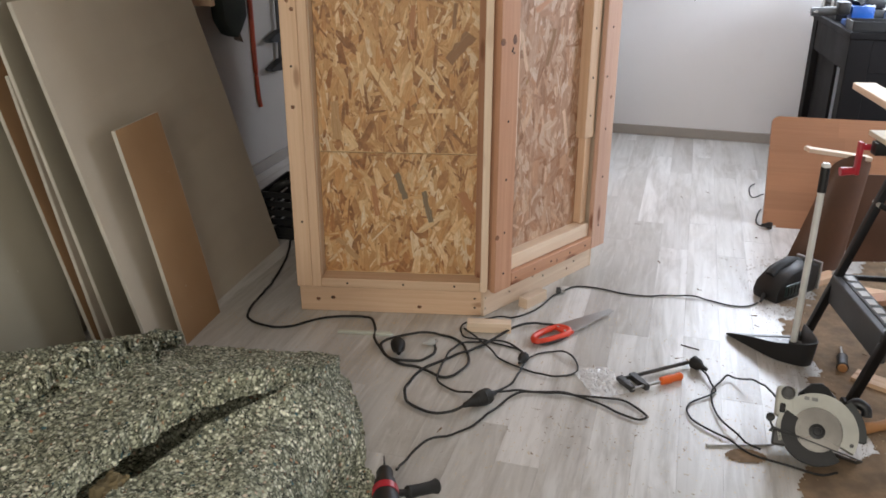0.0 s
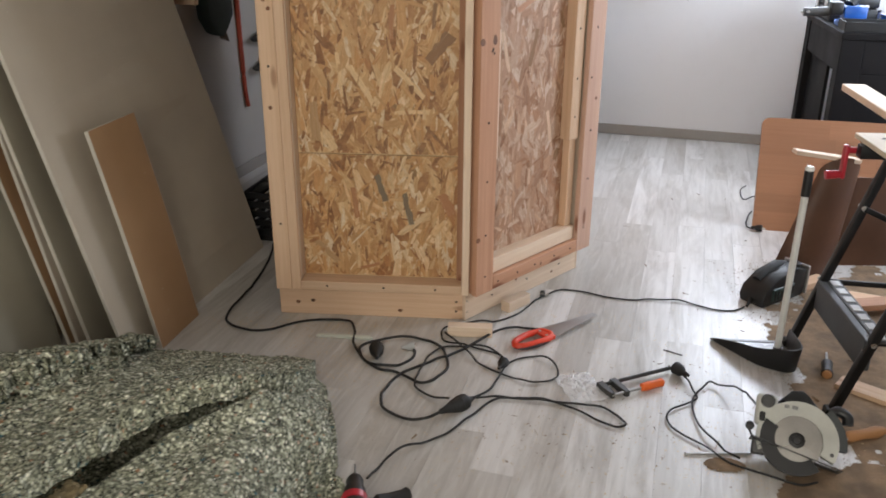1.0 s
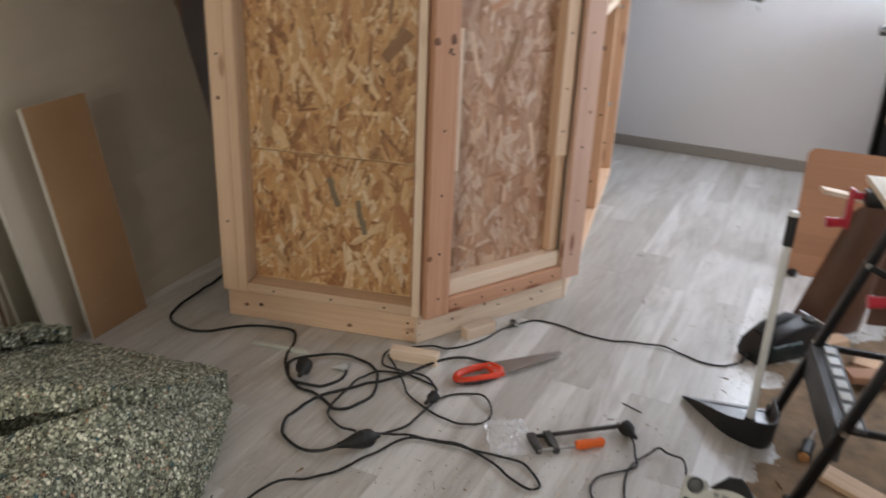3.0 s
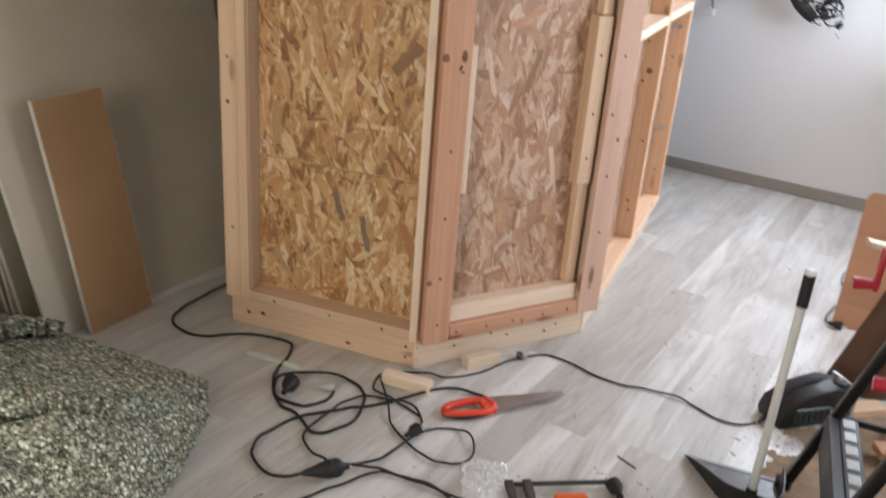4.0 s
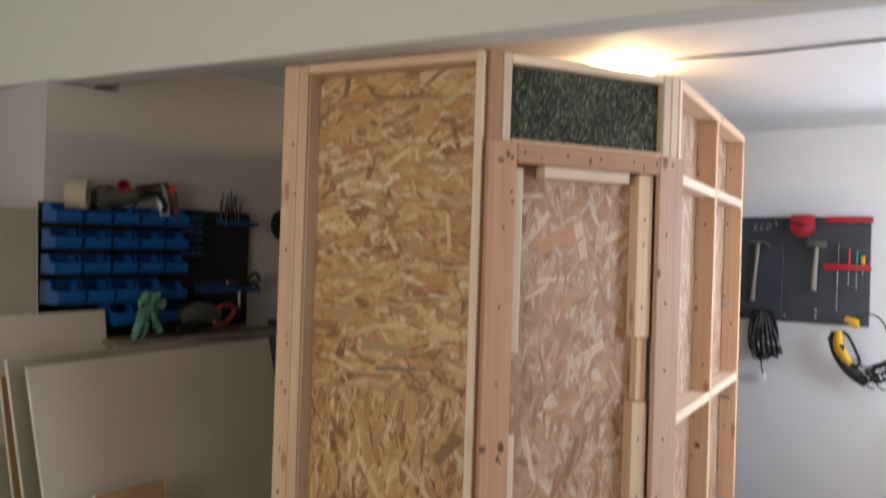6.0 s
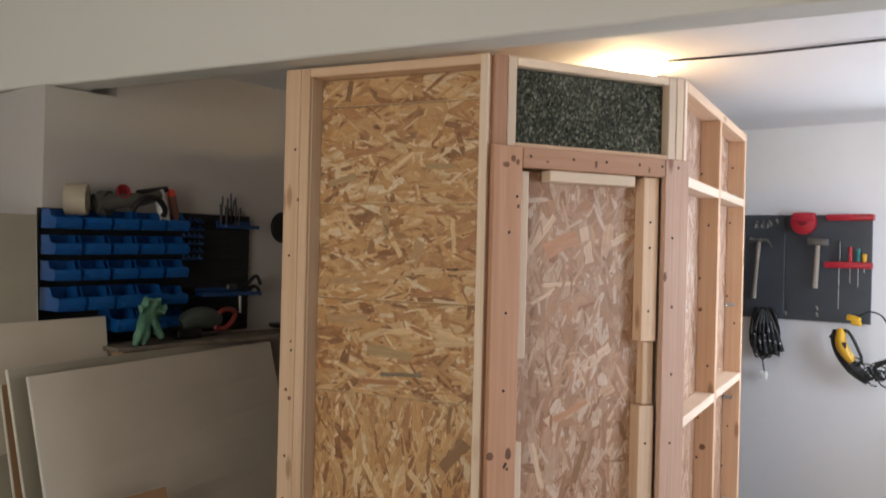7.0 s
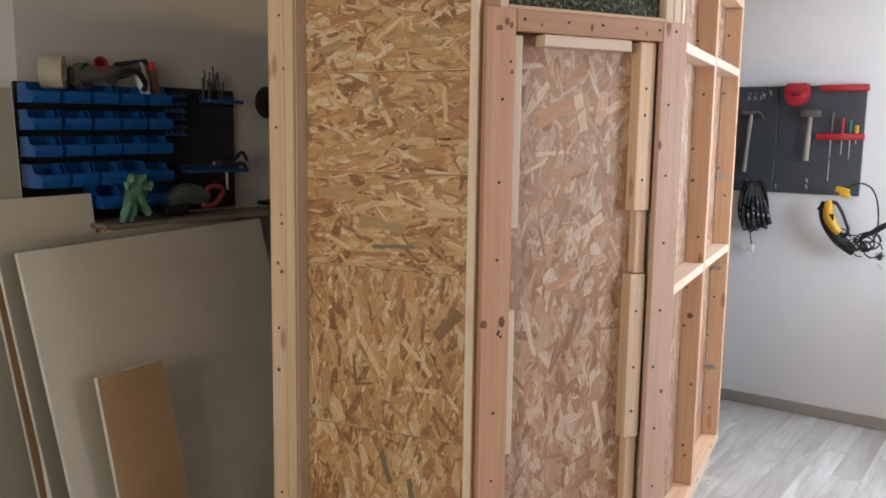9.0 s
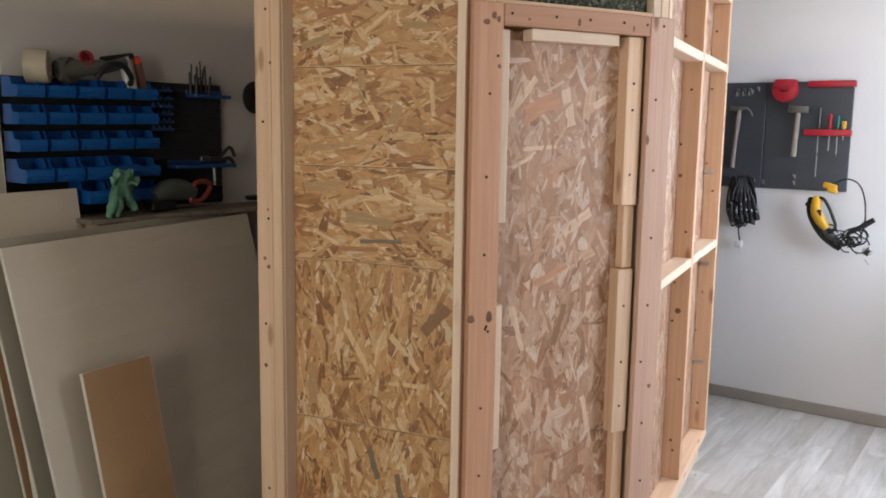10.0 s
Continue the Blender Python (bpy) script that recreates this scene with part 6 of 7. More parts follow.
bm = bmesh.new()
box(bm, -0.15, 0.17, -0.047, -0.043, 0.017, 0.025, tilted, 0.001)
box(bm, -0.15, 0.17, -0.047, -0.043, -0.11, -0.034, tilted, 0.001)
box(bm, 0.155, 0.17, -0.047, -0.043, -0.034, 0.017, tilted), box(bm, -0.15, -0.135, -0.047, -0.043, -0.034, 0.017, tilted)
part("base_plate", bm, DARK_STEEL, cs, "dark steel base plate with a slot for the blade")
bm = bmesh.new()
box(bm, -0.15, -0.10, -0.075, -0.015, -0.03, 0.012, None, 0.006)
part("bevel_bracket", bm, DARK_STEEL, cs)
bm = bmesh.new()
lathe(bm, [(0.001, 0.0), (0.007, 0.0), (0.007, 0.004), (0.001, 0.005)], Matrix.Translation((0.118, -0.03, 0.012)), 12)
part("bolt", bm, DARK_STEEL, cs, smooth=True)
bm = bmesh.new()
cyl(bm, (-0.15, -0.02, 0.02), (-0.06, -0.035, 0.024), 0.004)
cyl(bm, (-0.15, -0.02, 0.02), (-0.17, 0.015, 0.02), 0.004)
part("lever", bm, BLACK, cs, smooth=True)
bm = bmesh.new()
lathe(bm, [(0.006, 0), (0.016, 0.004), (0.016, 0.016), (0.006, 0.02)], Matrix.Translation((-0.165, 0.02, 0.015)), 12)
part("knob", bm, BLACK, cs, smooth=True)
rod = thing("guide_rod", "thin steel guide rod under the circular saw", "rod", m=pose(0.88, 2.31, 0.005, 0, 0, 6))
bm = bmesh.new()
cyl(bm, (0, 0, 0), (0.2, 0, 0), 0.004)
cyl(bm, (0, 0, 0), (-0.006, 0, 0), 0.006)
part("steel", bm, STEEL, rod, smooth=True)
hh = thing("wooden_handle_tool", "hand tool with a worn wooden handle by the saw", "hand tool", m=pose(1.37, 2.42, 0.0, 0, 0, 20))
bm = bmesh.new()
lathe(bm, [(0.010, 0), (0.018, 0.015), (0.015, 0.06), (0.019, 0.11), (0.012, 0.14)], Matrix.Translation((0, 0, 0.019)) @ Matrix.Rotation(radians(90), 4, "Y"), 14)
part("handle", bm, timber("orange_wood", (0.50, 0.25, 0.10), (0.38, 0.17, 0.06), 0.2), hh, smooth=True)
bm = bmesh.new()
box(bm, -0.09, 0.002, -0.012, 0.012, 0.014, 0.022, None, 0.002)
part("blade", bm, STEEL, hh)
na = thing("nail", "long nail on the floor", "nail", m=pose(0.94, 2.93, 0.002, 0, 0, -30))
bm = bmesh.new()
cyl(bm, (-0.035, 0, 0), (0.035, 0, 0), 0.002, None, 6)
part("shank", bm, DARK_STEEL, na)

# dustpan with a long white pole
dp = thing("dustpan", "black lobby dustpan with a long white pole", "dustpan", m=pose(1.25, 2.93, 0))
rim = [(-0.15, 0.115), (-0.10, 0.04), (-0.03, -0.055), (0.03, -0.095), (0.075, -0.105), (0.108, -0.06), (0.115, 0.10)]
rim = [tuple(p[:2]) for p in smooth_line([(x, y, 0) for x, y in rim], 6)]
bm = bmesh.new()
prism(bm, rim, 0.001, 0.005)
part("floor_plate", bm, plain("worn_grey_pan", (0.18, 0.18, 0.18), 0.28, 0.0, 60, 0.4), dp)
bm = bmesh.new()
prev = None
for i, (x, y) in enumerate(rim):
    h = 0.012 + 0.085 * math.sin(math.pi * min(1.0, (i / (len(rim) - 1)) * 0.75)) ** 1.0
    lean = 0.012
    cur = [bm.verts.new((x, y, 0.002)), bm.verts.new((x * 1.05, y - lean, h)), bm.verts.new((x * 1.05 - 0.004 * (x > 0), y - lean + 0.005, h)), bm.verts.new((x * 0.98, y + 0.005, 0.004))]
    if prev:
        for k in range(4):
            bm.faces.new((prev[k], cur[k], cur[(k + 1) % 4], prev[(k + 1) % 4]))
    else:
        bm.faces.new(cur)
    prev = cur
bm.faces.new(prev[::-1])
part("wall", bm, BLACK, dp, smooth=True)
bm = bmesh.new()
box(bm, -0.15, 0.115, 0.105, 0.12, 0.0, 0.008, None, 0.002)
part("lip", bm, plain("grey_lip", (0.30, 0.31, 0.32), 0.35), dp)
POLE = plain("white_pole", (0.70, 0.70, 0.67), 0.35, 0, 60, 0.15)
bm = bmesh.new()
cyl(bm, (0.035, -0.055, 0.06), (0.036, -0.056, 0.64), 0.0115, None, 16)
part("pole", bm, POLE, dp, "white metal pole", smooth=True)
bm = bmesh.new()
cyl(bm, (0.036, -0.056, 0.635), (0.036, -0.056, 0.722), 0.0145, None, 16)
part("grip", bm, BLACK, dp, smooth=True)
bm = bmesh.new()
lathe(bm, [(0.0145, 0.722), (0.0145, 0.73), (0.011, 0.735), (0.001, 0.736)], Matrix.Translation((0.036, -0.056, 0)), 16)
part("end_cap", bm, WHITE_PLASTIC, dp, smooth=True)
bm = bmesh.new()
cyl(bm, (0.035, -0.055, 0.02), (0.035, -0.055, 0.075), 0.017, 0.015, 14)
part("pole_socket", bm, BLACK, dp, smooth=True)

# planer
pn = thing("planer", "black electric planer lying on its side on the floor", "planer", m=pose(1.43, 3.46, 0, 0, 0, 38))
bm = bmesh.new()
prism(bm, [(-0.13, 0.0), (0.12, 0.0), (0.135, 0.05), (0.13, 0.115), (0.06, 0.135), (-0.05, 0.115), (-0.125, 0.07), (-0.14, 0.03)], -0.06, 0.06, Matrix.Rotation(radians(90), 4, "X"), 0.010)
part("body", bm, BLACK, pn, smooth=True)
bm = bmesh.new()
tube(bm, smooth_line([(-0.09, 0.02, 0.09), (-0.05, 0.02, 0.11), (0.02, 0.02, 0.128), (0.07, 0.02, 0.12)], 6), 0.02, 10)
part("handle", bm, RUBBER, pn, smooth=True)
bm = bmesh.new()
box(bm, -0.09, 0.05, -0.066, -0.06, 0.02, 0.075, None, 0.003)
part("side_cover", bm, plain("dark_green_cover", (0.02, 0.045, 0.04), 0.4), pn)
for k in range(6):
    bm = bmesh.new()
    box(bm, -0.08 + 0.022 * k, -0.068 + 0.022 * k, -0.069, -0.0655, 0.028, 0.066, None, 0.001)
    part("vent_slat", bm, RUBBER, pn)
bm = bmesh.new()
box(bm, 0.137, 0.15, -0.06, 0.06, 0.0, 0.125, None, 0.002)
part("sole_plate", bm, plain("dull_aluminium", (0.5, 0.5, 0.5), 0.45, 0.8), pn, "dull aluminium plate")
bm = bmesh.new()
lathe(bm, [(0.012, 0), (0.022, 0.006), (0.022, 0.022), (0.014, 0.028)], Matrix.Translation((0.10, -0.02, 0.115)), 14)
part("depth_knob", bm, DARK_STEEL, pn, smooth=True)
bm = bmesh.new()
cyl(bm, (-0.14, 0, 0.025), (-0.185, -0.02, 0.012), 0.010, 0.005)
part("cord_sleeve", bm, RUBBER, pn, smooth=True)

# ---- folding workbench and what lies round it ----
wb = thing("workbench", "folding workbench with black steel legs and wooden jaws", "workbench", m=pose(1.68, 2.80, 0))
LEG = plain("black_steel_tube", (0.009, 0.009, 0.010), 0.35, 0.4, 120, 0.3)
PLYTOP = timber("pale_jaw_board", (0.74, 0.66, 0.52), (0.62, 0.52, 0.38), 0.0)


def bar(name, p, q, w, d, mat, parent, label=""):
    """A square tube from p to q, w wide across and d deep."""
    p, q = Vector(p), Vector(q)
    z = (q - p).normalized()
    x = Vector((0, 1, 0)).cross(z)
    x = x.normalized() if x.length > 0.1 else Vector((1, 0, 0))
    y = z.cross(x)
    m = Matrix((x, y, z)).transposed().to_4x4()
    m.translation = p
    bm = bmesh.new()
    box(bm, -w / 2, w / 2, -d / 2, d / 2, 0, (q - p).length, m, 0.004, 2)
    return part(name, bm, mat, parent, label, smooth=True)


yf, yn = 0.23, -0.23
for y in (yf, yn):
    bar("leg", (-0.30, y, 0.012), (-0.08, y, 0.735), 0.028, 0.028, LEG, wb)
    bar("leg", (0.40, y, 0.012), (0.10, y, 0.735), 0.028, 0.028, LEG, wb)
    for x in (-0.305, 0.405):
        bm = bmesh.new()
        box(bm, x - 0.02, x + 0.022, y - 0.02, y + 0.02, 0.0, 0.03, None, 0.005)
        part("rubber_foot", bm, RUBBER, wb)
    bar("cross_bar", (-0.225, y + 0.016, 0.26), (0.30, y + 0.016, 0.24), 0.02, 0.014, LEG, wb)
    bar("brace", (-0.14, y - 0.018, 0.55), (0.20, y - 0.018, 0.40), 0.02, 0.012, LEG, wb)
    bar("top_rail", (-0.19, y, 0.748), (0.24, y, 0.748), 0.045, 0.045, LEG, wb)
    bm = bmesh.new()
    cyl(bm, (-0.14, y - 0.022, 0.55), (-0.14, y + 0.02, 0.55), 0.009, None, 10)
    part("bolt", bm, STEEL, wb, smooth=True)
    bm = bmesh.new()
    cyl(bm, (-0.225, y - 0.018, 0.265), (-0.225, y + 0.03, 0.265), 0.009, None, 10)
    part("bolt", bm, STEEL, wb, smooth=True)
# step between the left legs
STEPM = plain("grey_step_plate", (0.07, 0.072, 0.075), 0.5, 0.3, 60, 0.25)
bm = bmesh.new()
box(bm, -0.245, -0.215, yn, yf, 0.165, 0.272, Matrix.Rotation(radians(0), 4, "Y"), 0.004)
box(bm, -0.215, -0.165, yn, yf, 0.262, 0.272, None, 0.003)
step = part("step", bm, STEPM, wb, "dark grey pressed-steel step")
for k in range(7):
    bm = bmesh.new()
    y = yn + (yf - yn) * (k + 0.5) / 7
    box(bm, -0.207, -0.176, y - 0.022, y + 0.022, 0.2722, 0.2755, None, 0.0015)
    part("tread_rib", bm, GREY_PLASTIC, step, "worn pale rib")
# jaws
for x0, x1, yo in ((-0.178, -0.045, 0.0), (0.0, 0.14, 0.02)):
    bm = bmesh.new()
    box(bm, x0, x1, -0.32 + yo, 0.32 + yo, 0.772, 0.79, None, 0.002)
    jaw = part("jaw_board", bm, PLYTOP, wb, "pale plywood jaw")
    for k in range(4):
        bm = bmesh.new()
        lathe(bm, [(0.009, 0.0), (0.009, 0.0006), (0.001, 0.0006)], Matrix.Translation(((x0 + x1) / 2, -0.24 + 0.16 * k + yo, 0.79)), 12)
        part("dog_hole", bm, HOLE, jaw)
for x, y in ((-0.062, 0.24), (-0.066, -0.06), (0.107, 0.30)):
    dog = thing("bench_dog", "red plastic bench dog standing in a jaw", "bench dog", "red bench dogs", pose(1.68 + x, 2.80 + y, 0.79))
    bm = bmesh.new()
    prism(bm, [(-0.035, -0.016), (0.03, -0.018), (0.035, 0.0), (0.03, 0.018), (-0.035, 0.016)], 0.0, 0.034, None, 0.006)
    part("block", bm, RED, dog, smooth=True)
    for k in (-1, 1):
        bm = bmesh.new()
        box(bm, -0.03, 0.028, k * 0.006 - 0.0015, k * 0.006 + 0.0015, 0.033, 0.0355, None, 0.0008)
        part("rib", bm, RED, dog)
# crank handles, red
for y, x in ((0.27, -0.20), (-0.28, -0.19)):
    bm = bmesh.new()
    cyl(bm, (x + 0.03, y, 0.74), (x - 0.01, y, 0.74), 0.011)
    box(bm, x - 0.024, x - 0.008, y - 0.016, y + 0.016, 0.64, 0.76, None, 0.006, 2)
    cyl(bm, (x - 0.015, y, 0.655), (x - 0.07, y, 0.65), 0.013, 0.016)
    part("crank_handle", bm, RED, wb, "red crank handle", smooth=True)

bt = thing("timber_beam", "long pale planed batten lying across the workbench", "batten", m=pose(1.70, 2.75, 0.7905, 0, 0, -2.5))
bm = bmesh.new()
box(bm, -0.047, 0.047, -0.85, 1.10, 0.0, 0.028, None, 0.003)
part("batten", bm, WHITE_PINE, bt)
sp = thing("timber_offcut", "thin pale lath sticking out beside the workbench", "offcut", "timber offcuts", pose(1.60, 3.74, 0.53, 0, 9, 8))
bm = bmesh.new()
box(bm, -0.09, 0.20, -0.025, 0.025, 0.0, 0.018, None, 0.002)
part("lath", bm, WHITE_PINE, sp)

# brown curved hardboard standing behind the bench
HARD = plain("brown_hardboard", (0.11, 0.048, 0.024), 0.5, 0, 50, 0.3)
bh = thing("hardboard_sheet", "dark brown curved hardboard sheet standing behind the workbench", "hardboard", m=pose(1.66, 3.72, 0, 0, 0, 8))
bm = bmesh.new()
n_s, n_h = 16, 14
rows = []
for j in range(n_h + 1):
    t = j / n_h
    row = []
    for side_ in (1, -1):
        ang = np.linspace(-1.25, 1.25, n_s + 1)
        for a in (ang if side_ == 1 else ang[::-1]):
            rr = (0.14 - 0.05 * t) + 0.004 * side_
            cx = -0.03 + 0.10 * t
            row.append(bm.verts.new((cx + rr * math.sin(a), -rr * 0.55 * math.cos(a) + 0.05, 0.53 * t - 0.06 * t * (a / 1.25) ** 2)))
    rows.append(row)
kk = len(rows[0])
for p, q in zip(rows, rows[1:]):
    for i in range(kk):
        bm.faces.new((p[i], p[(i + 1) % kk], q[(i + 1) % kk], q[i]))
bm.faces.new(rows[0][::-1]), bm.faces.new(rows[-1])
part("sheet", bm, HARD, bh, smooth=True)

# lower hardboard offcut standing on edge behind the bench
hb = thing("hardboard_sheet", "low dark brown hardboard strip standing on edge behind the workbench", "hardboard", m=pose(2.12, 3.80, 0, 0, 0, -4))
bm = bmesh.new()
rows = []
for i in range(13):
    t = i / 12
    x, y = -0.32 + 0.72 * t, 0.05 * math.sin(2.2 * t)
    h = 0.40 - 0.06 * t + 0.01 * math.sin(9 * t)
    rows.append([bm.verts.new(q) for q in ((x, y, 0.001), (x, y + 0.05, h), (x, y + 0.055, h), (x, y + 0.005, 0.001))])
for p, q in zip(rows, rows[1:]):
    for i in range(4):
        bm.faces.new((p[i], q[i], q[(i + 1) % 4], p[(i + 1) % 4]))
bm.faces.new(rows[0]), bm.faces.new(rows[-1][::-1])
part("sheet", bm, HARD, hb)

# glued pine panel leaning behind the bench, rounded at its corner
PANEL = timber("beech_panel", (0.40, 0.185, 0.092), (0.32, 0.14, 0.065), 0.35, 0.45)
tilt = math.degrees(math.atan2(0.19, 0.53))
gp = thing("pine_panel", "glued reddish pine panel leaning on edge, corner rounded", "panel", m=pose(1.547, 4.258, 0, -tilt, 0, -7.5))
zs = np.linspace(0.0, 0.563, 7)
for k in range(6):
    x, n_k = 0.0, 0
    rng = random.Random(40 + k)
    while x < 1.12:
        ln = min(rng.uniform(0.25, 0.5), 1.12 - x)
        if 1.12 - x - ln < 0.08:
            ln = 1.12 - x
        bm = bmesh.new()
        if k == 5 and x == 0.0:
            r = 0.035
            o = [(0.0, zs[k])] + [(r - r * math.cos(a), zs[k + 1] - r + r * math.sin(a)) for a in np.linspace(0, math.pi / 2, 7)] + [(ln, zs[k + 1]), (ln, zs[k])]
            prism(bm, o, 0.0, 0.026, Matrix.Rotation(radians(90), 4, "X") @ Matrix.Translation((0, 0, -0.026)))
            fs = bm.faces[:]
            bm.normal_update()
            set_uv(bm, fs, Matrix())
        else:
            box(bm, x, x + ln, 0.0, 0.026 + rng.uniform(0, 0.0003), zs[k], zs[k + 1])
        part("stave", bm, PANEL, gp)
        x += ln
bm = bmesh.new()
box(bm, 0.5, 0.54, 0.027, 0.06, 0.02, 0.5)
part("back_batten", bm, PANEL, gp)

# offcuts and tools under the bench
offcut("pale board offcut on the floor under the workbench", 1.60, 2.66, -38, 0.34, 0.075, 0.02, PINE)
offcut("short pine board lying flat under the workbench", 1.88, 2.83, 68, 0.36, 0.09, 0.028, PINE)
offcut("rough pine offcut under the workbench", 1.86, 3.40, -20, 0.36, 0.08, 0.03, PINE)
offcut("pine offcut lying on another", 1.78, 3.33, 15, 0.30, 0.07, 0.025, PINK, 0.032)
offcut("small pine offcut beside the hardboard", 1.62, 3.58, 35, 0.16, 0.06, 0.03, PINE)
tb = thing("tool_bag", "black cloth bag slumped under the workbench", "bag", m=pose(2.15, 3.42, 0))
bm = bmesh.new()
bmesh.ops.create_icosphere(bm, subdivisions=4, radius=0.15)
for v in bm.verts:
    v.co.z = max(-0.11, v.co.z * 0.9) + 0.11
    v.co += Vector((noise.noise(v.co * 9), noise.noise(v.co * 9 + Vector((2, 5, 1))), 0.4 * noise.noise(v.co * 9 + Vector((8, 1, 1))))) * 0.035
    v.co.z = max(0.0, v.co.z)
part("sack", bm, plain("black_cloth", (0.015, 0.015, 0.018), 0.8, 0, 80, 0.4), tb, smooth=True)
sd = thing("screwdriver", "stubby screwdriver with a black and wood grip on the floor", "screwdriver", m=pose(1.435, 2.79, 0, 0, 0, 72))
bm = bmesh.new()
lathe(bm, [(0.012, 0), (0.02, 0.008), (0.017, 0.05), (0.019, 0.085), (0.010, 0.1)], Matrix.Translation((0, 0, 0.02)) @ Matrix.Rotation(radians(90), 4, "Y"), 14)
part("grip", bm, BLACK, sd, smooth=True)
bm = bmesh.new()
lathe(bm, [(0.001, -0.004), (0.013, -0.003), (0.017, 0.003)], Matrix.Translation((0, 0, 0.02)) @ Matrix.Rotation(radians(90), 4, "Y"), 14)
part("butt", bm, MATS["orange_wood"], sd, smooth=True)
bm = bmesh.new()
cyl(bm, (0.1, 0, 0.02), (0.19, 0, 0.008), 0.005, 0.004, 8)
part("shaft", bm, STEEL, sd, smooth=True)

# ---- dark table against the far wall ----
tm = Matrix.Translation((2.014, 4.807, 0)) @ Matrix.Rotation(math.atan2(-0.196, 0.981) + radians(5), 4, "Z")
DARKWOOD = plain("black_brown_lacquer", (0.007, 0.006, 0.0065), 0.62, 0, 30, 0.25)
DARKWOOD.node_tree.nodes["Principled BSDF"].inputs["Specular IOR Level"].default_value = 0.2
tt = thing("table", "black-brown table standing by the far wall", "table", m=tm)
bm = bmesh.new()
box(bm, 0, 1.05, 0, 0.93, 0.865, 0.90, None, 0.003)
part("tabletop", bm, DARKWOOD, tt)
for x in (0.004, 0.931):
    for y in (0.004, 0.826):
        bm = bmesh.new()
        box(bm, x, x + 0.115, y, y + 0.1, 0.0, 0.865, None, 0.003)
        part("leg", bm, DARKWOOD, tt)
for x0, x1, y0, y1 in ((0.12, 0.93, 0.01, 0.035), (0.12, 0.93, 0.90, 0.92), (0.01, 0.035, 0.105, 0.825), (1.015, 1.04, 0.105, 0.825)):
    bm = bmesh.new()
    box(bm, x0, x1, y0, y1, 0.69, 0.864, None, 0.002)
    part("apron", bm, DARKWOOD, tt)

bm = bmesh.new()
box(bm, 0.12, 0.93, 0.012, 0.03, 0.06, 0.689, None, 0.002)
part("front_panel", bm, DARKWOOD, tt)
bm = bmesh.new()
box(bm, 0.04, 0.058, 0.38, 0.825, 0.06, 0.689, None, 0.002)
part("side_panel", bm, DARKWOOD, tt)


def on_table(x, y, turn=0.0):
    return tm @ Matrix.Translation((x, y, 0.90)) @ Matrix.Rotation(radians(turn), 4, "Z")


tr = thing("tool_tray", "black plastic tray at the table's corner", "tray", m=on_table(0.14, 0.1))
bm = bmesh.new()
for x0, x1, y0, y1, z0, z1 in ((-0.13, 0.13, -0.08, 0.08, 0, 0.006), (-0.13, 0.13, -0.08, -0.074, 0.006, 0.055), (-0.13, 0.13, 0.074, 0.08, 0.006, 0.055), (-0.13, -0.124, -0.074, 0.074, 0.006, 0.055), (0.124, 0.13, -0.074, 0.074, 0.006, 0.055)):
    box(bm, x0, x1, y0, y1, z0, z1, None, 0.002)
part("tray_body", bm, BLACK, tr)
vi = thing("bench_vise", "blue and black bench vise on the table's corner", "vise", m=on_table(0.10, 0.30))
bm = bmesh.new()
box(bm, -0.07, 0.08, -0.07, 0.07, 0.0, 0.03, None, 0.006, 2)
box(bm, -0.05, 0.07, -0.045, 0.045, 0.03, 0.11, None, 0.012, 2)
part("body", bm, BLUE, vi, "blue painted casting", smooth=True)
bm = bmesh.new()
box(bm, -0.12, -0.055, -0.05, 0.05, 0.06, 0.13, None, 0.010, 2)
part("moving_jaw", bm, BLACK, vi, smooth=True)
bm = bmesh.new()
cyl(bm, (-0.12, 0, 0.075), (-0.25, 0, 0.07), 0.026, 0.024, 16)
part("screw_sleeve", bm, DARK_STEEL, vi, smooth=True)
bm = bmesh.new()
cyl(bm, (-0.24, -0.09, 0.08), (-0.24, 0.09, 0.06), 0.007)
part("bar", bm, STEEL, vi, smooth=True)
bm = bmesh.new()
cyl(bm, (-0.02, 0.0, 0.11), (0.05, 0.05, 0.17), 0.03, 0.022)
part("top_anvil", bm, BLACK, vi, smooth=True)
tc = thing("tool_case", "black plastic tool case with a pale latch on the table", "tool case", m=on_table(0.15, 0.66))
bm = bmesh.new()
box(bm, -0.13, 0.13, -0.2, 0.2, 0.0, 0.075, None, 0.012, 2)
part("tray_half", bm, BLACK, tc, smooth=True)
bm = bmesh.new()
box(bm, -0.13, 0.13, -0.2, 0.2, 0.078, 0.14, None, 0.012, 2)
part("lid_half", bm, BLACK, tc, smooth=True)
for y in (-0.1, 0.12):
    bm = bmesh.new()
    box(bm, -0.137, -0.1305, y - 0.03, y + 0.03, 0.05, 0.11, None, 0.003)
    part("latch", bm, GREY_PLASTIC, tc, "pale grey latch", smooth=True)
bm = bmesh.new()
tube(bm, smooth_line([(-0.06, -0.2, 0.09), (-0.05, -0.24, 0.09), (0.05, -0.24, 0.09), (0.06, -0.2, 0.09)], 6), 0.009, 8)
part("handle", bm, GREY_PLASTIC, tc, "pale grey handle", smooth=True)
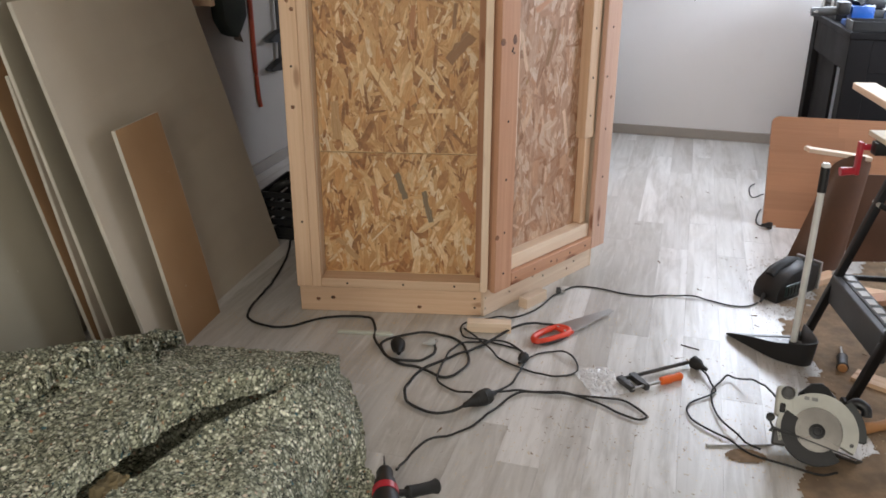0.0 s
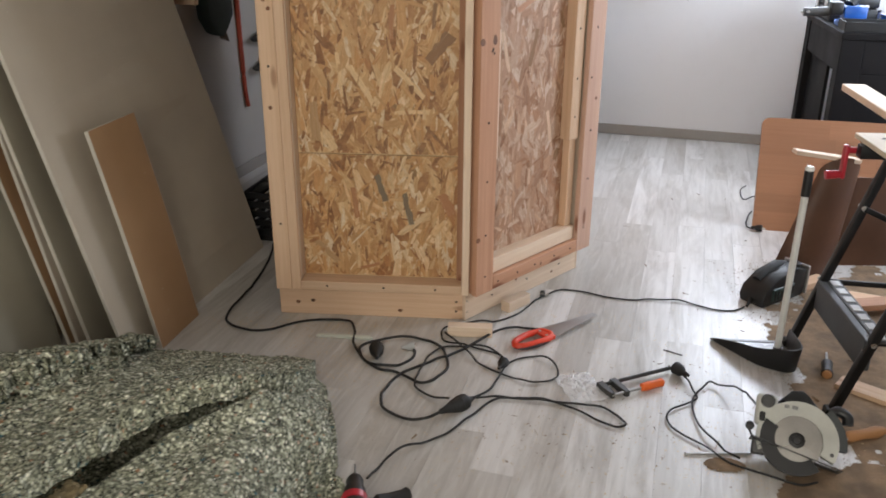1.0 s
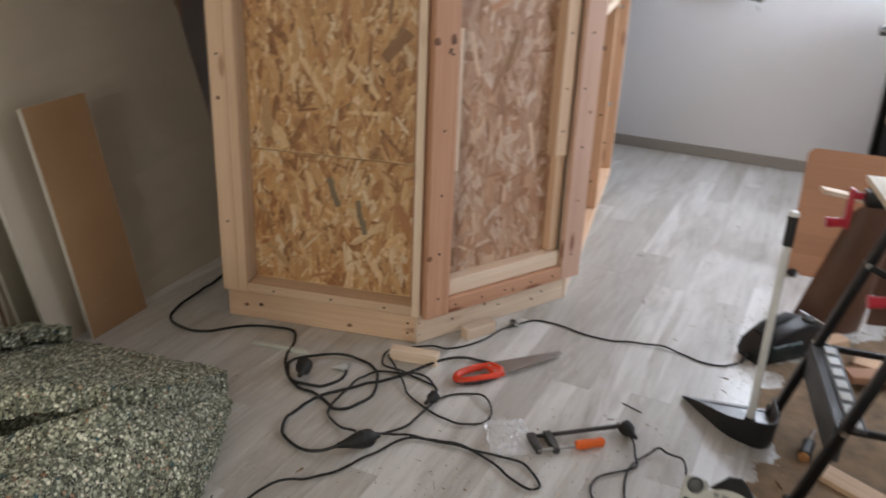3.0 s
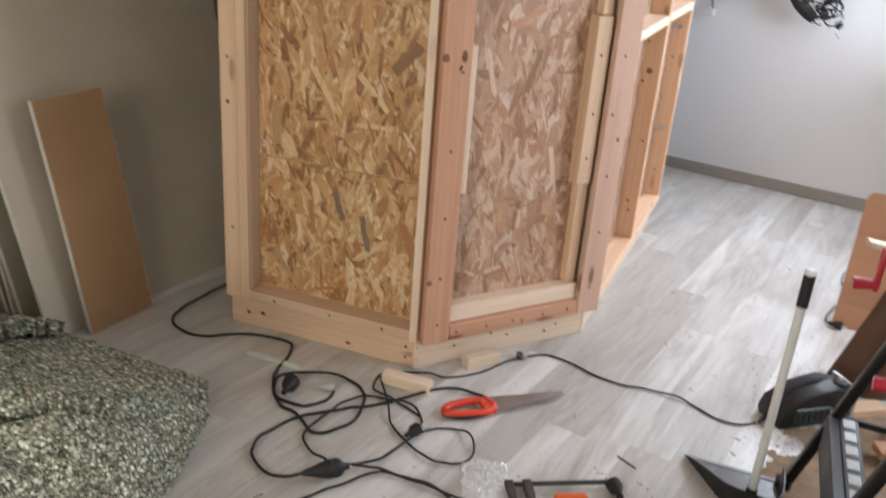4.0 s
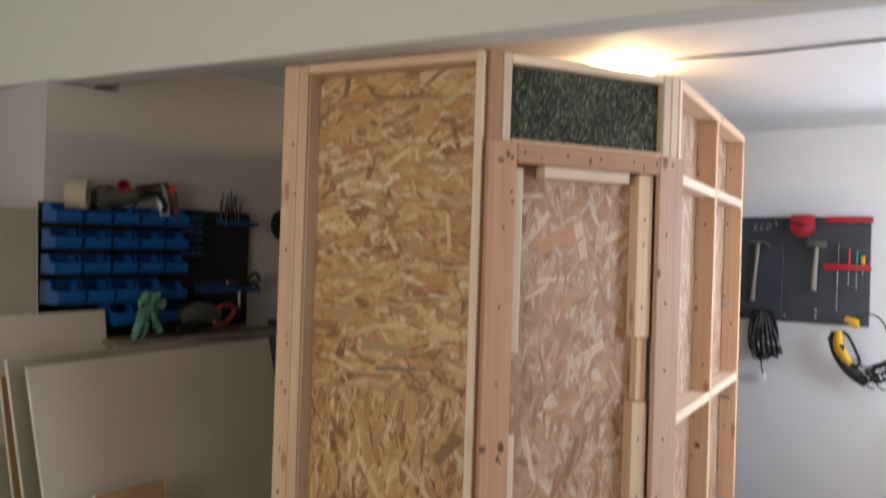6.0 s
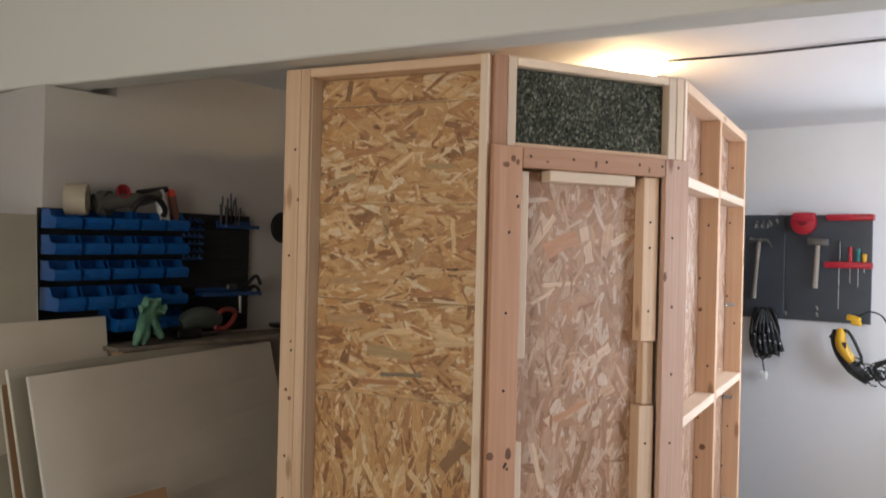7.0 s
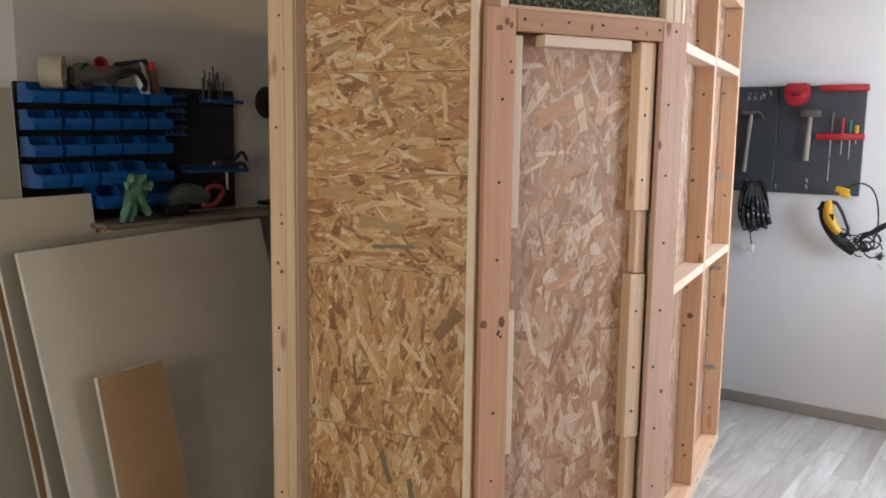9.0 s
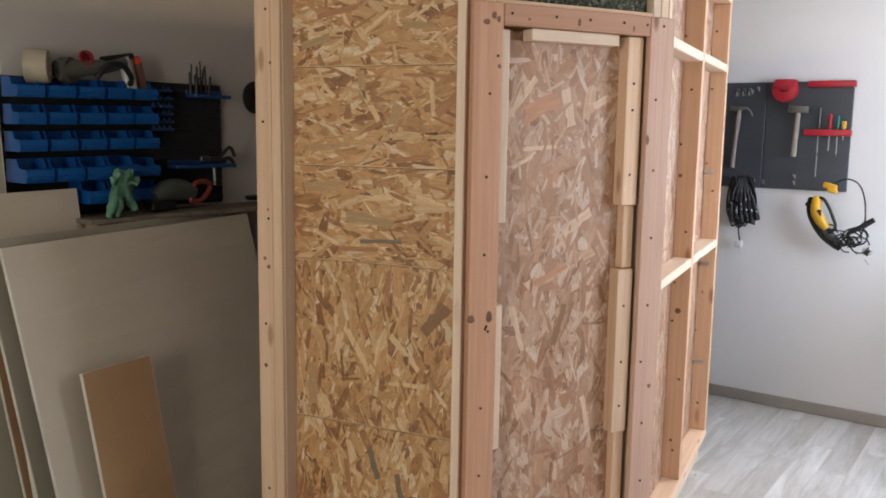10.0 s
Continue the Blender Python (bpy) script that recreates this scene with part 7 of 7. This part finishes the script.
for label, x, y, turn, lx, ly, lz, mt in (("flat blue plastic case on the table", 0.42, 0.42, 8, 0.22, 0.16, 0.05, BLUE), ("grey box standing on the table", 0.62, 0.22, -5, 0.14, 0.14, 0.16, GREY_PLASTIC), ("white carton on the table", 0.84, 0.45, 12, 0.2, 0.16, 0.1, WHITE_PLASTIC), ("wooden block on the table", 0.42, 0.20, 25, 0.14, 0.06, 0.045, PINE)):
    bx = thing("box" if mt is not PINE else "wood_block", label, "box" if mt is not PINE else "block", m=on_table(x, y, turn))
    bm = bmesh.new()
    box(bm, -lx / 2, lx / 2, -ly / 2, ly / 2, 0, lz * 0.8, None, 0.006, 2)
    part("body", bm, mt, bx, smooth=True)
    bm = bmesh.new()
    box(bm, -lx / 2 - 0.002, lx / 2 + 0.002, -ly / 2 - 0.002, ly / 2 + 0.002, lz * 0.8 + 0.001, lz, None, 0.004, 2)
    part("lid", bm, mt, bx, smooth=True)
rng = random.Random(77)
for k in range(7):
    jar = thing("small_tin", "small round tin among the clutter on the table", "tin", "tins on the table", on_table(0.30 + 0.09 * k, 0.55 + rng.uniform(-0.08, 0.06)))
    r, h = rng.uniform(0.02, 0.035), rng.uniform(0.04, 0.09)
    bm = bmesh.new()
    lathe(bm, [(r * 0.98, 0), (r, 0.003), (r, h), (r * 0.9, h)], None, 16)
    part("can", bm, rng.choice([STEEL, BLUE, BLACK, WHITE_PLASTIC, YELLOW]), jar, smooth=True)
    bm = bmesh.new()
    lathe(bm, [(r * 1.03, h), (r * 1.03, h + 0.008), (0.001, h + 0.009)], None, 16)
    part("lid", bm, BLACK, jar, smooth=True)

# ---- sawdust and splinters ----


def crumbs(name, label, centres, count, lo, hi, mat, seed, slim=(0.25, 0.7)):
    rng = random.Random(seed)
    bm = bmesh.new()
    for i in range(count):
        cx, cy, sx, sy = rng.choice(centres)
        x, y = rng.gauss(cx, sx), rng.gauss(cy, sy)
        ln = rng.uniform(lo, hi)
        wd = ln * rng.uniform(*slim)
        a = rng.uniform(0, math.pi)
        c, s_ = math.cos(a), math.sin(a)
        z = rng.uniform(0.0006, 0.002)
        vs = [bm.verts.new((x + p * c - q * s_, y + p * s_ + q * c, z + rng.uniform(0, ln * 0.3))) for p, q in ((-ln / 2, -wd / 2), (ln / 2, -wd / 3), (ln / 2.2, wd / 2), (-ln / 3, wd / 2))]
        bm.faces.new(vs)
    ob = mesh_object(name, bm, mat)
    tagged(ob, label, "sawdust", kind="stuff")


DUST = plain("sawdust", (0.68, 0.54, 0.34), 0.9, 0, 300, 0.3)
DUSTD = plain("dark_shavings", (0.25, 0.17, 0.10), 0.9, 0, 300, 0.3)
# sawdust brown, deepened so that it also carries the workbench's shadow
SHADED_DUST = plain("shaded_brown_dust", (0.27, 0.185, 0.115), 0.95, 0, 130, 0.45, 0.5)


def drift(label, cx, cy, rx, ry, height, seed, step=0.012):
    """A flat ragged drift of sawdust on the floor, thinning to nothing at its rim."""
    bm = bmesh.new()
    nx, ny = int(2 * rx / step), int(2 * ry / step)
    grid = {}

    def depth(x, y):
        q = Vector((x * 5, y * 5, seed))
        e = 1 - math.hypot((x - cx) / rx, (y - cy) / ry)
        return e * 3.0 + 0.5 * noise.noise(q) + 0.22 * noise.noise(q * 3.1) + 0.12 * noise.noise(q * 8.3)
    for i in range(nx + 1):
        for j in range(ny + 1):
            x, y = cx - rx + i * step, cy - ry + j * step
            d = depth(x, y)
            if d > 0.36 + 0.2 * noise.noise(Vector((x * 9, y * 9, 5.0))):
                q = Vector((x * 60, y * 60, seed))
                grid[i, j] = bm.verts.new((x, y, 0.0006 + height * min(1.0, max(0.0, d - 0.2) * 1.6) * (0.75 + 0.5 * noise.noise(q))))
    for i, j in list(grid):
        k = [(i, j), (i + 1, j), (i + 1, j + 1), (i, j + 1)]
        if all(c in grid for c in k):
            bm.faces.new([grid[c] for c in k])
    loose = [v for v in bm.verts if not v.link_faces]
    bmesh.ops.delete(bm, geom=loose, context="VERTS")
    ob = mesh_object("sawdust_drift", bm, SHADED_DUST, smooth=True)
    tagged(ob, label, "sawdust", kind="stuff")


drift("brown sawdust beside the circular saw, deepened in colour for shade", 1.42, 2.1, 0.36, 0.26, 0.004, 7, 0.009)
drift("small heap of reddish sawdust by the guide rod", 0.985, 2.27, 0.075, 0.045, 0.004, 9, 0.006)
drift("thin patchy brown layer of sawdust under the workbench, shade in its colour", 1.97, 2.8, 0.74, 1.15, 0.005, 2, 0.009)
crumbs("sawdust", "pale sawdust scattered over the floor", [(0.1, 2.7, 0.5, 0.35), (0.7, 2.5, 0.35, 0.3), (1.1, 2.6, 0.3, 0.4), (-0.45, 3.02, 0.25, 0.05), (0.35, 3.1, 0.3, 0.1), (-0.3, 2.75, 0.12, 0.2)], 4600, 0.002, 0.0065, DUST, 1)
crumbs("sawdust", "sawdust and chips round the workbench", [(1.7, 2.75, 0.2, 0.25), (1.75, 3.2, 0.22, 0.25), (1.48, 3.5, 0.13, 0.2), (1.0, 2.28, 0.10, 0.05)], 900, 0.002, 0.007, DUST, 2)
crumbs("sawdust", "brown wood crumbs under the workbench", [(1.85, 2.85, 0.2, 0.25), (1.9, 3.25, 0.22, 0.28), (2.1, 3.0, 0.2, 0.3), (1.55, 3.5, 0.12, 0.16)], 5000, 0.004, 0.011, MATS["shaded_brown_dust"], 6)
crumbs("sawdust", "fine brown dust at the rim of the sawdust layer", [(1.40, 2.40, 0.09, 0.16), (1.36, 2.75, 0.07, 0.18), (1.38, 3.1, 0.08, 0.16), (1.45, 3.4, 0.08, 0.14)], 2200, 0.002, 0.006, MATS["shaded_brown_dust"], 9)
crumbs("wood_shavings", "thin dark splinters on the floor", [(1.1, 3.9, 0.35, 0.6), (1.5, 3.0, 0.3, 0.4), (0.6, 2.6, 0.5, 0.3)], 70, 0.010, 0.04, DUSTD, 3, (0.03, 0.08))

crumbs("wood_shavings", "pale curled chips and splinters strewn before the booth", [(0.55, 2.35, 0.18, 0.16), (0.85, 2.2, 0.14, 0.14), (0.3, 2.2, 0.12, 0.12), (1.1, 2.55, 0.18, 0.18)], 110, 0.004, 0.014, plain("pale_chip", (0.62, 0.52, 0.38), 0.9, 0, 300, 0.3), 14, (0.12, 0.35))
crumbs("wood_shavings", "small dark chips strewn before the saw", [(0.75, 2.45, 0.18, 0.16), (0.95, 2.6, 0.16, 0.16), (0.45, 2.3, 0.15, 0.12)], 220, 0.003, 0.011, DUSTD, 15, (0.15, 0.5))

# ---- foam slabs in the foreground ----


def foam_slab(bm, left, right, ztop, thick, n=90, m=46, rough=0.008, rag=0.012, seed=0):
    """A soft slab between two edge lines (x, y pairs), following the height ztop(x, y), lumpy and ragged at the rim."""
    L, Rr = smooth_line([(*p, 0) for p in left], 12), smooth_line([(*p, 0) for p in right], 12)

    def at(line, t):
        k = t * (len(line) - 1)
        i = min(int(k), len(line) - 2)
        return line[i].lerp(line[i + 1], k - i)
    top, bot = [], []
    for j in range(m + 1):
        a, b = at(L, j / m), at(Rr, j / m)
        rt, rb = [], []
        for i in range(n + 1):
            p = a.lerp(b, i / n)
            edge = i in (0, n) or j in (0, m)
            v = Vector((p.x * 55, p.y * 55, seed))
            if edge:
                p = p + Vector((noise.noise(v * 1.1), noise.noise(v * 1.1 + Vector((9, 3, 1))), 0)) * rag
            z = ztop(p.x, p.y)
            chip = noise.voronoi(v * 1.7)[0]
            z += 0.8 * rough * noise.noise(v * 0.6) + 0.8 * rough * noise.noise(v * 0.25) + rough * (0.45 - chip[0]) * 1.1
            zb = max(0.002, z - thick + rough * noise.noise(v * 1.3 + Vector((0, 0, 7))))
            rt.append(bm.verts.new((p.x, p.y, max(z, zb + 0.012))))
            rb.append(bm.verts.new((p.x, p.y, zb)))
        top.append(rt), bot.append(rb)
    for j in range(m):
        for i in range(n):
            bm.faces.new((top[j][i], top[j][i + 1], top[j + 1][i + 1], top[j + 1][i]))
            bm.faces.new((bot[j][i + 1], bot[j][i], bot[j + 1][i], bot[j + 1][i + 1]))
    rim = [(0, i) for i in range(n)] + [(j, n) for j in range(m)] + [(m, i) for i in range(n, 0, -1)] + [(j, 0) for j in range(m, 0, -1)]
    mids = []
    for j, i in rim:
        p, q = top[j][i].co, bot[j][i].co
        c = p.lerp(q, 0.5)
        v = Vector((c.x * 70, c.y * 70, c.z * 70 + seed))
        c = c + Vector((noise.noise(v), noise.noise(v + Vector((5, 5, 5))), 0.3 * noise.noise(v * 2))) * rag * 1.1
        mids.append(bm.verts.new(c))
    for k in range(len(rim)):
        (j0, i0), (j1, i1) = rim[k], rim[(k + 1) % len(rim)]
        m0, m1 = mids[k], mids[(k + 1) % len(rim)]
        bm.faces.new((top[j0][i0], m0, m1, top[j1][i1]))
        bm.faces.new((m0, bot[j0][i0], bot[j1][i1], m1))


def z_upper(x, y):
    s = 0.075 + 0.46 * (2.63 - y)
    k = 0.392
    return s if s < k - 0.06 else k - 0.06 + 0.06 * math.tanh((s - k + 0.06) / 0.06)


def rim_x(y):
    """The edge of the upper slab, where the two slabs part."""
    return -0.62 + 0.43 * (y - 1.55) if y < 1.83 else -0.50 + 0.875 * (y - 1.83) if y < 1.99 else -0.36 + 0.4 * (y - 1.99)


def z_lower(x, y):
    s = 0.055 + 0.42 * (2.6 - y)
    z = min(s, 0.30 + 0.03 * math.tanh((s - 0.3) / 0.2))
    z -= 0.02 * max(0.0, min(1.0, (-0.25 - x) / 0.2)) * max(0.0, min(1.0, (2.25 - y) / 0.3))
    # it sags away under the slab above
    z -= 0.36 * max(0.0, min(1.0, (rim_x(y) - 0.002 - x) / 0.05)) * max(0.0, min(1.0, (2.2 - y) / 0.15))
    # a soft swelling along the parting
    z += 0.032 * math.exp(-((x - rim_x(y) - 0.035) / 0.045) ** 2) * max(0.0, min(1.0, (y - 1.70) / 0.2)) * max(0.0, min(1.0, (2.2 - y) / 0.15))
    # rounded shoulder towards the open floor
    xr = -0.14 - 0.30 * max(0, y - 2.12) - 0.28 * max(0, min(2.1 - y, 0.2))
    d = max(0.0, min(1.0, (x - (xr - 0.16)) / 0.16))
    return z * math.sqrt(max(0.0, 1 - 0.85 * d * d))


def foam(name, label, left, right, ztop, thick, mat=FOAM, **kw):
    bm = bmesh.new()
    foam_slab(bm, left, right, ztop, thick, **kw)
    ob = mesh_object(name, bm, mat, smooth=True)
    return tagged(ob, label, "foam slab", "foam slabs in a heap")


foam("foam_slab", "thick bent slab of grey-green rebonded foam, lowest in the heap",
     [(-1.5, 1.2), (-1.45, 1.7), (-1.2, 2.2), (-0.9, 2.56)], [(-0.20, 1.2), (-0.20, 1.7), (-0.19, 1.93), (-0.14, 2.15), (-0.27, 2.56)], z_lower, 0.4, n=210, m=170, seed=1)
foam("foam_slab", "curling slab of grey-green rebonded foam lying over another",
     [(-1.5, 1.25), (-1.4, 1.7), (-1.2, 2.2), (-0.95, 2.66)], [(-0.68, 1.25), (-0.62, 1.55), (-0.50, 1.83), (-0.36, 1.99), (-0.26, 2.24), (-0.31, 2.62)],
     lambda x, y: z_upper(x, y) + 0.005 + 0.03 * max(0.0, min(1.0, (x - rim_x(y) + 0.2) / 0.2)) * max(0.0, min(1.0, (2.2 - y) / 0.25)), 0.072, n=180, m=200, seed=2)
foam("foam_slab", "torn foam slab with a raised ragged edge on top",
     [(-1.5, 1.3), (-1.45, 1.7), (-1.35, 2.2), (-1.15, 2.68)], [(-1.03, 1.45), (-0.86, 1.78), (-0.80, 1.95), (-0.80, 2.28), (-0.86, 2.6)],
     lambda x, y: z_upper(x, y) + 0.072 - 0.075 * max(0.0, min(1.0, (-0.86 - x) / 0.3)), 0.045, rag=0.03, rough=0.014, n=110, m=160, seed=3)
foam("foam_offcut", "torn sliver of grey-green foam lying before the raised edge",
     [(-0.87, 1.86), (-0.80, 2.06), (-0.775, 2.18)], [(-0.81, 1.84), (-0.735, 2.05), (-0.725, 2.18)], lambda x, y: z_upper(x, y) + 0.034, 0.03, rag=0.02, n=24, m=60, seed=6)
foam("foam_offcut", "small brownish chunk of foam wedged between two slabs",
     [(-0.66, 1.585), (-0.635, 1.65)], [(-0.60, 1.585), (-0.585, 1.64)], lambda x, y: 0.305, 0.05, mat=FOAM_BROWN, n=22, m=22, seed=7)
foam("foam_offcut", "small flat offcut of dark foam on the floor",
     [(-0.24, 1.88), (-0.22, 2.13)], [(-0.06, 1.88), (-0.10, 2.05)], lambda x, y: 0.035, 0.035, n=30, m=30, seed=4)

# ---- planks of the floor ----
PW, PL = 0.129, 1.28
whole_plank = None
rng = random.Random(8)
x = LEFT - 0.05 - 8 * PW
while x < RIGHT + 0.02:
    y_top = NORTH if x > LEFT - 0.06 else -3.58
    y = y_top - rng.uniform(0.1, PL)
    first = True
    while y_top > BACK:
        y = max(y, BACK)
        if abs(y_top - y - PL) < 1e-6 and whole_plank is not None:
            again("plank", whole_plank, floor, ROOM @ Matrix.Translation((x, y, 0)))
        else:
            bm = bmesh.new()
            box(bm, 0, PW - 0.0003, 0, y_top - y - 0.0003, -0.010, 0.0, None, bevel=0.0004)
            pk = part("plank", bm, LAMINATE, floor)
            pk.matrix_basis = ROOM @ Matrix.Translation((x, y, 0))
            if abs(y_top - y - PL) < 1e-6:
                whole_plank = pk
        y_top, y = y, y - PL
    x += PW
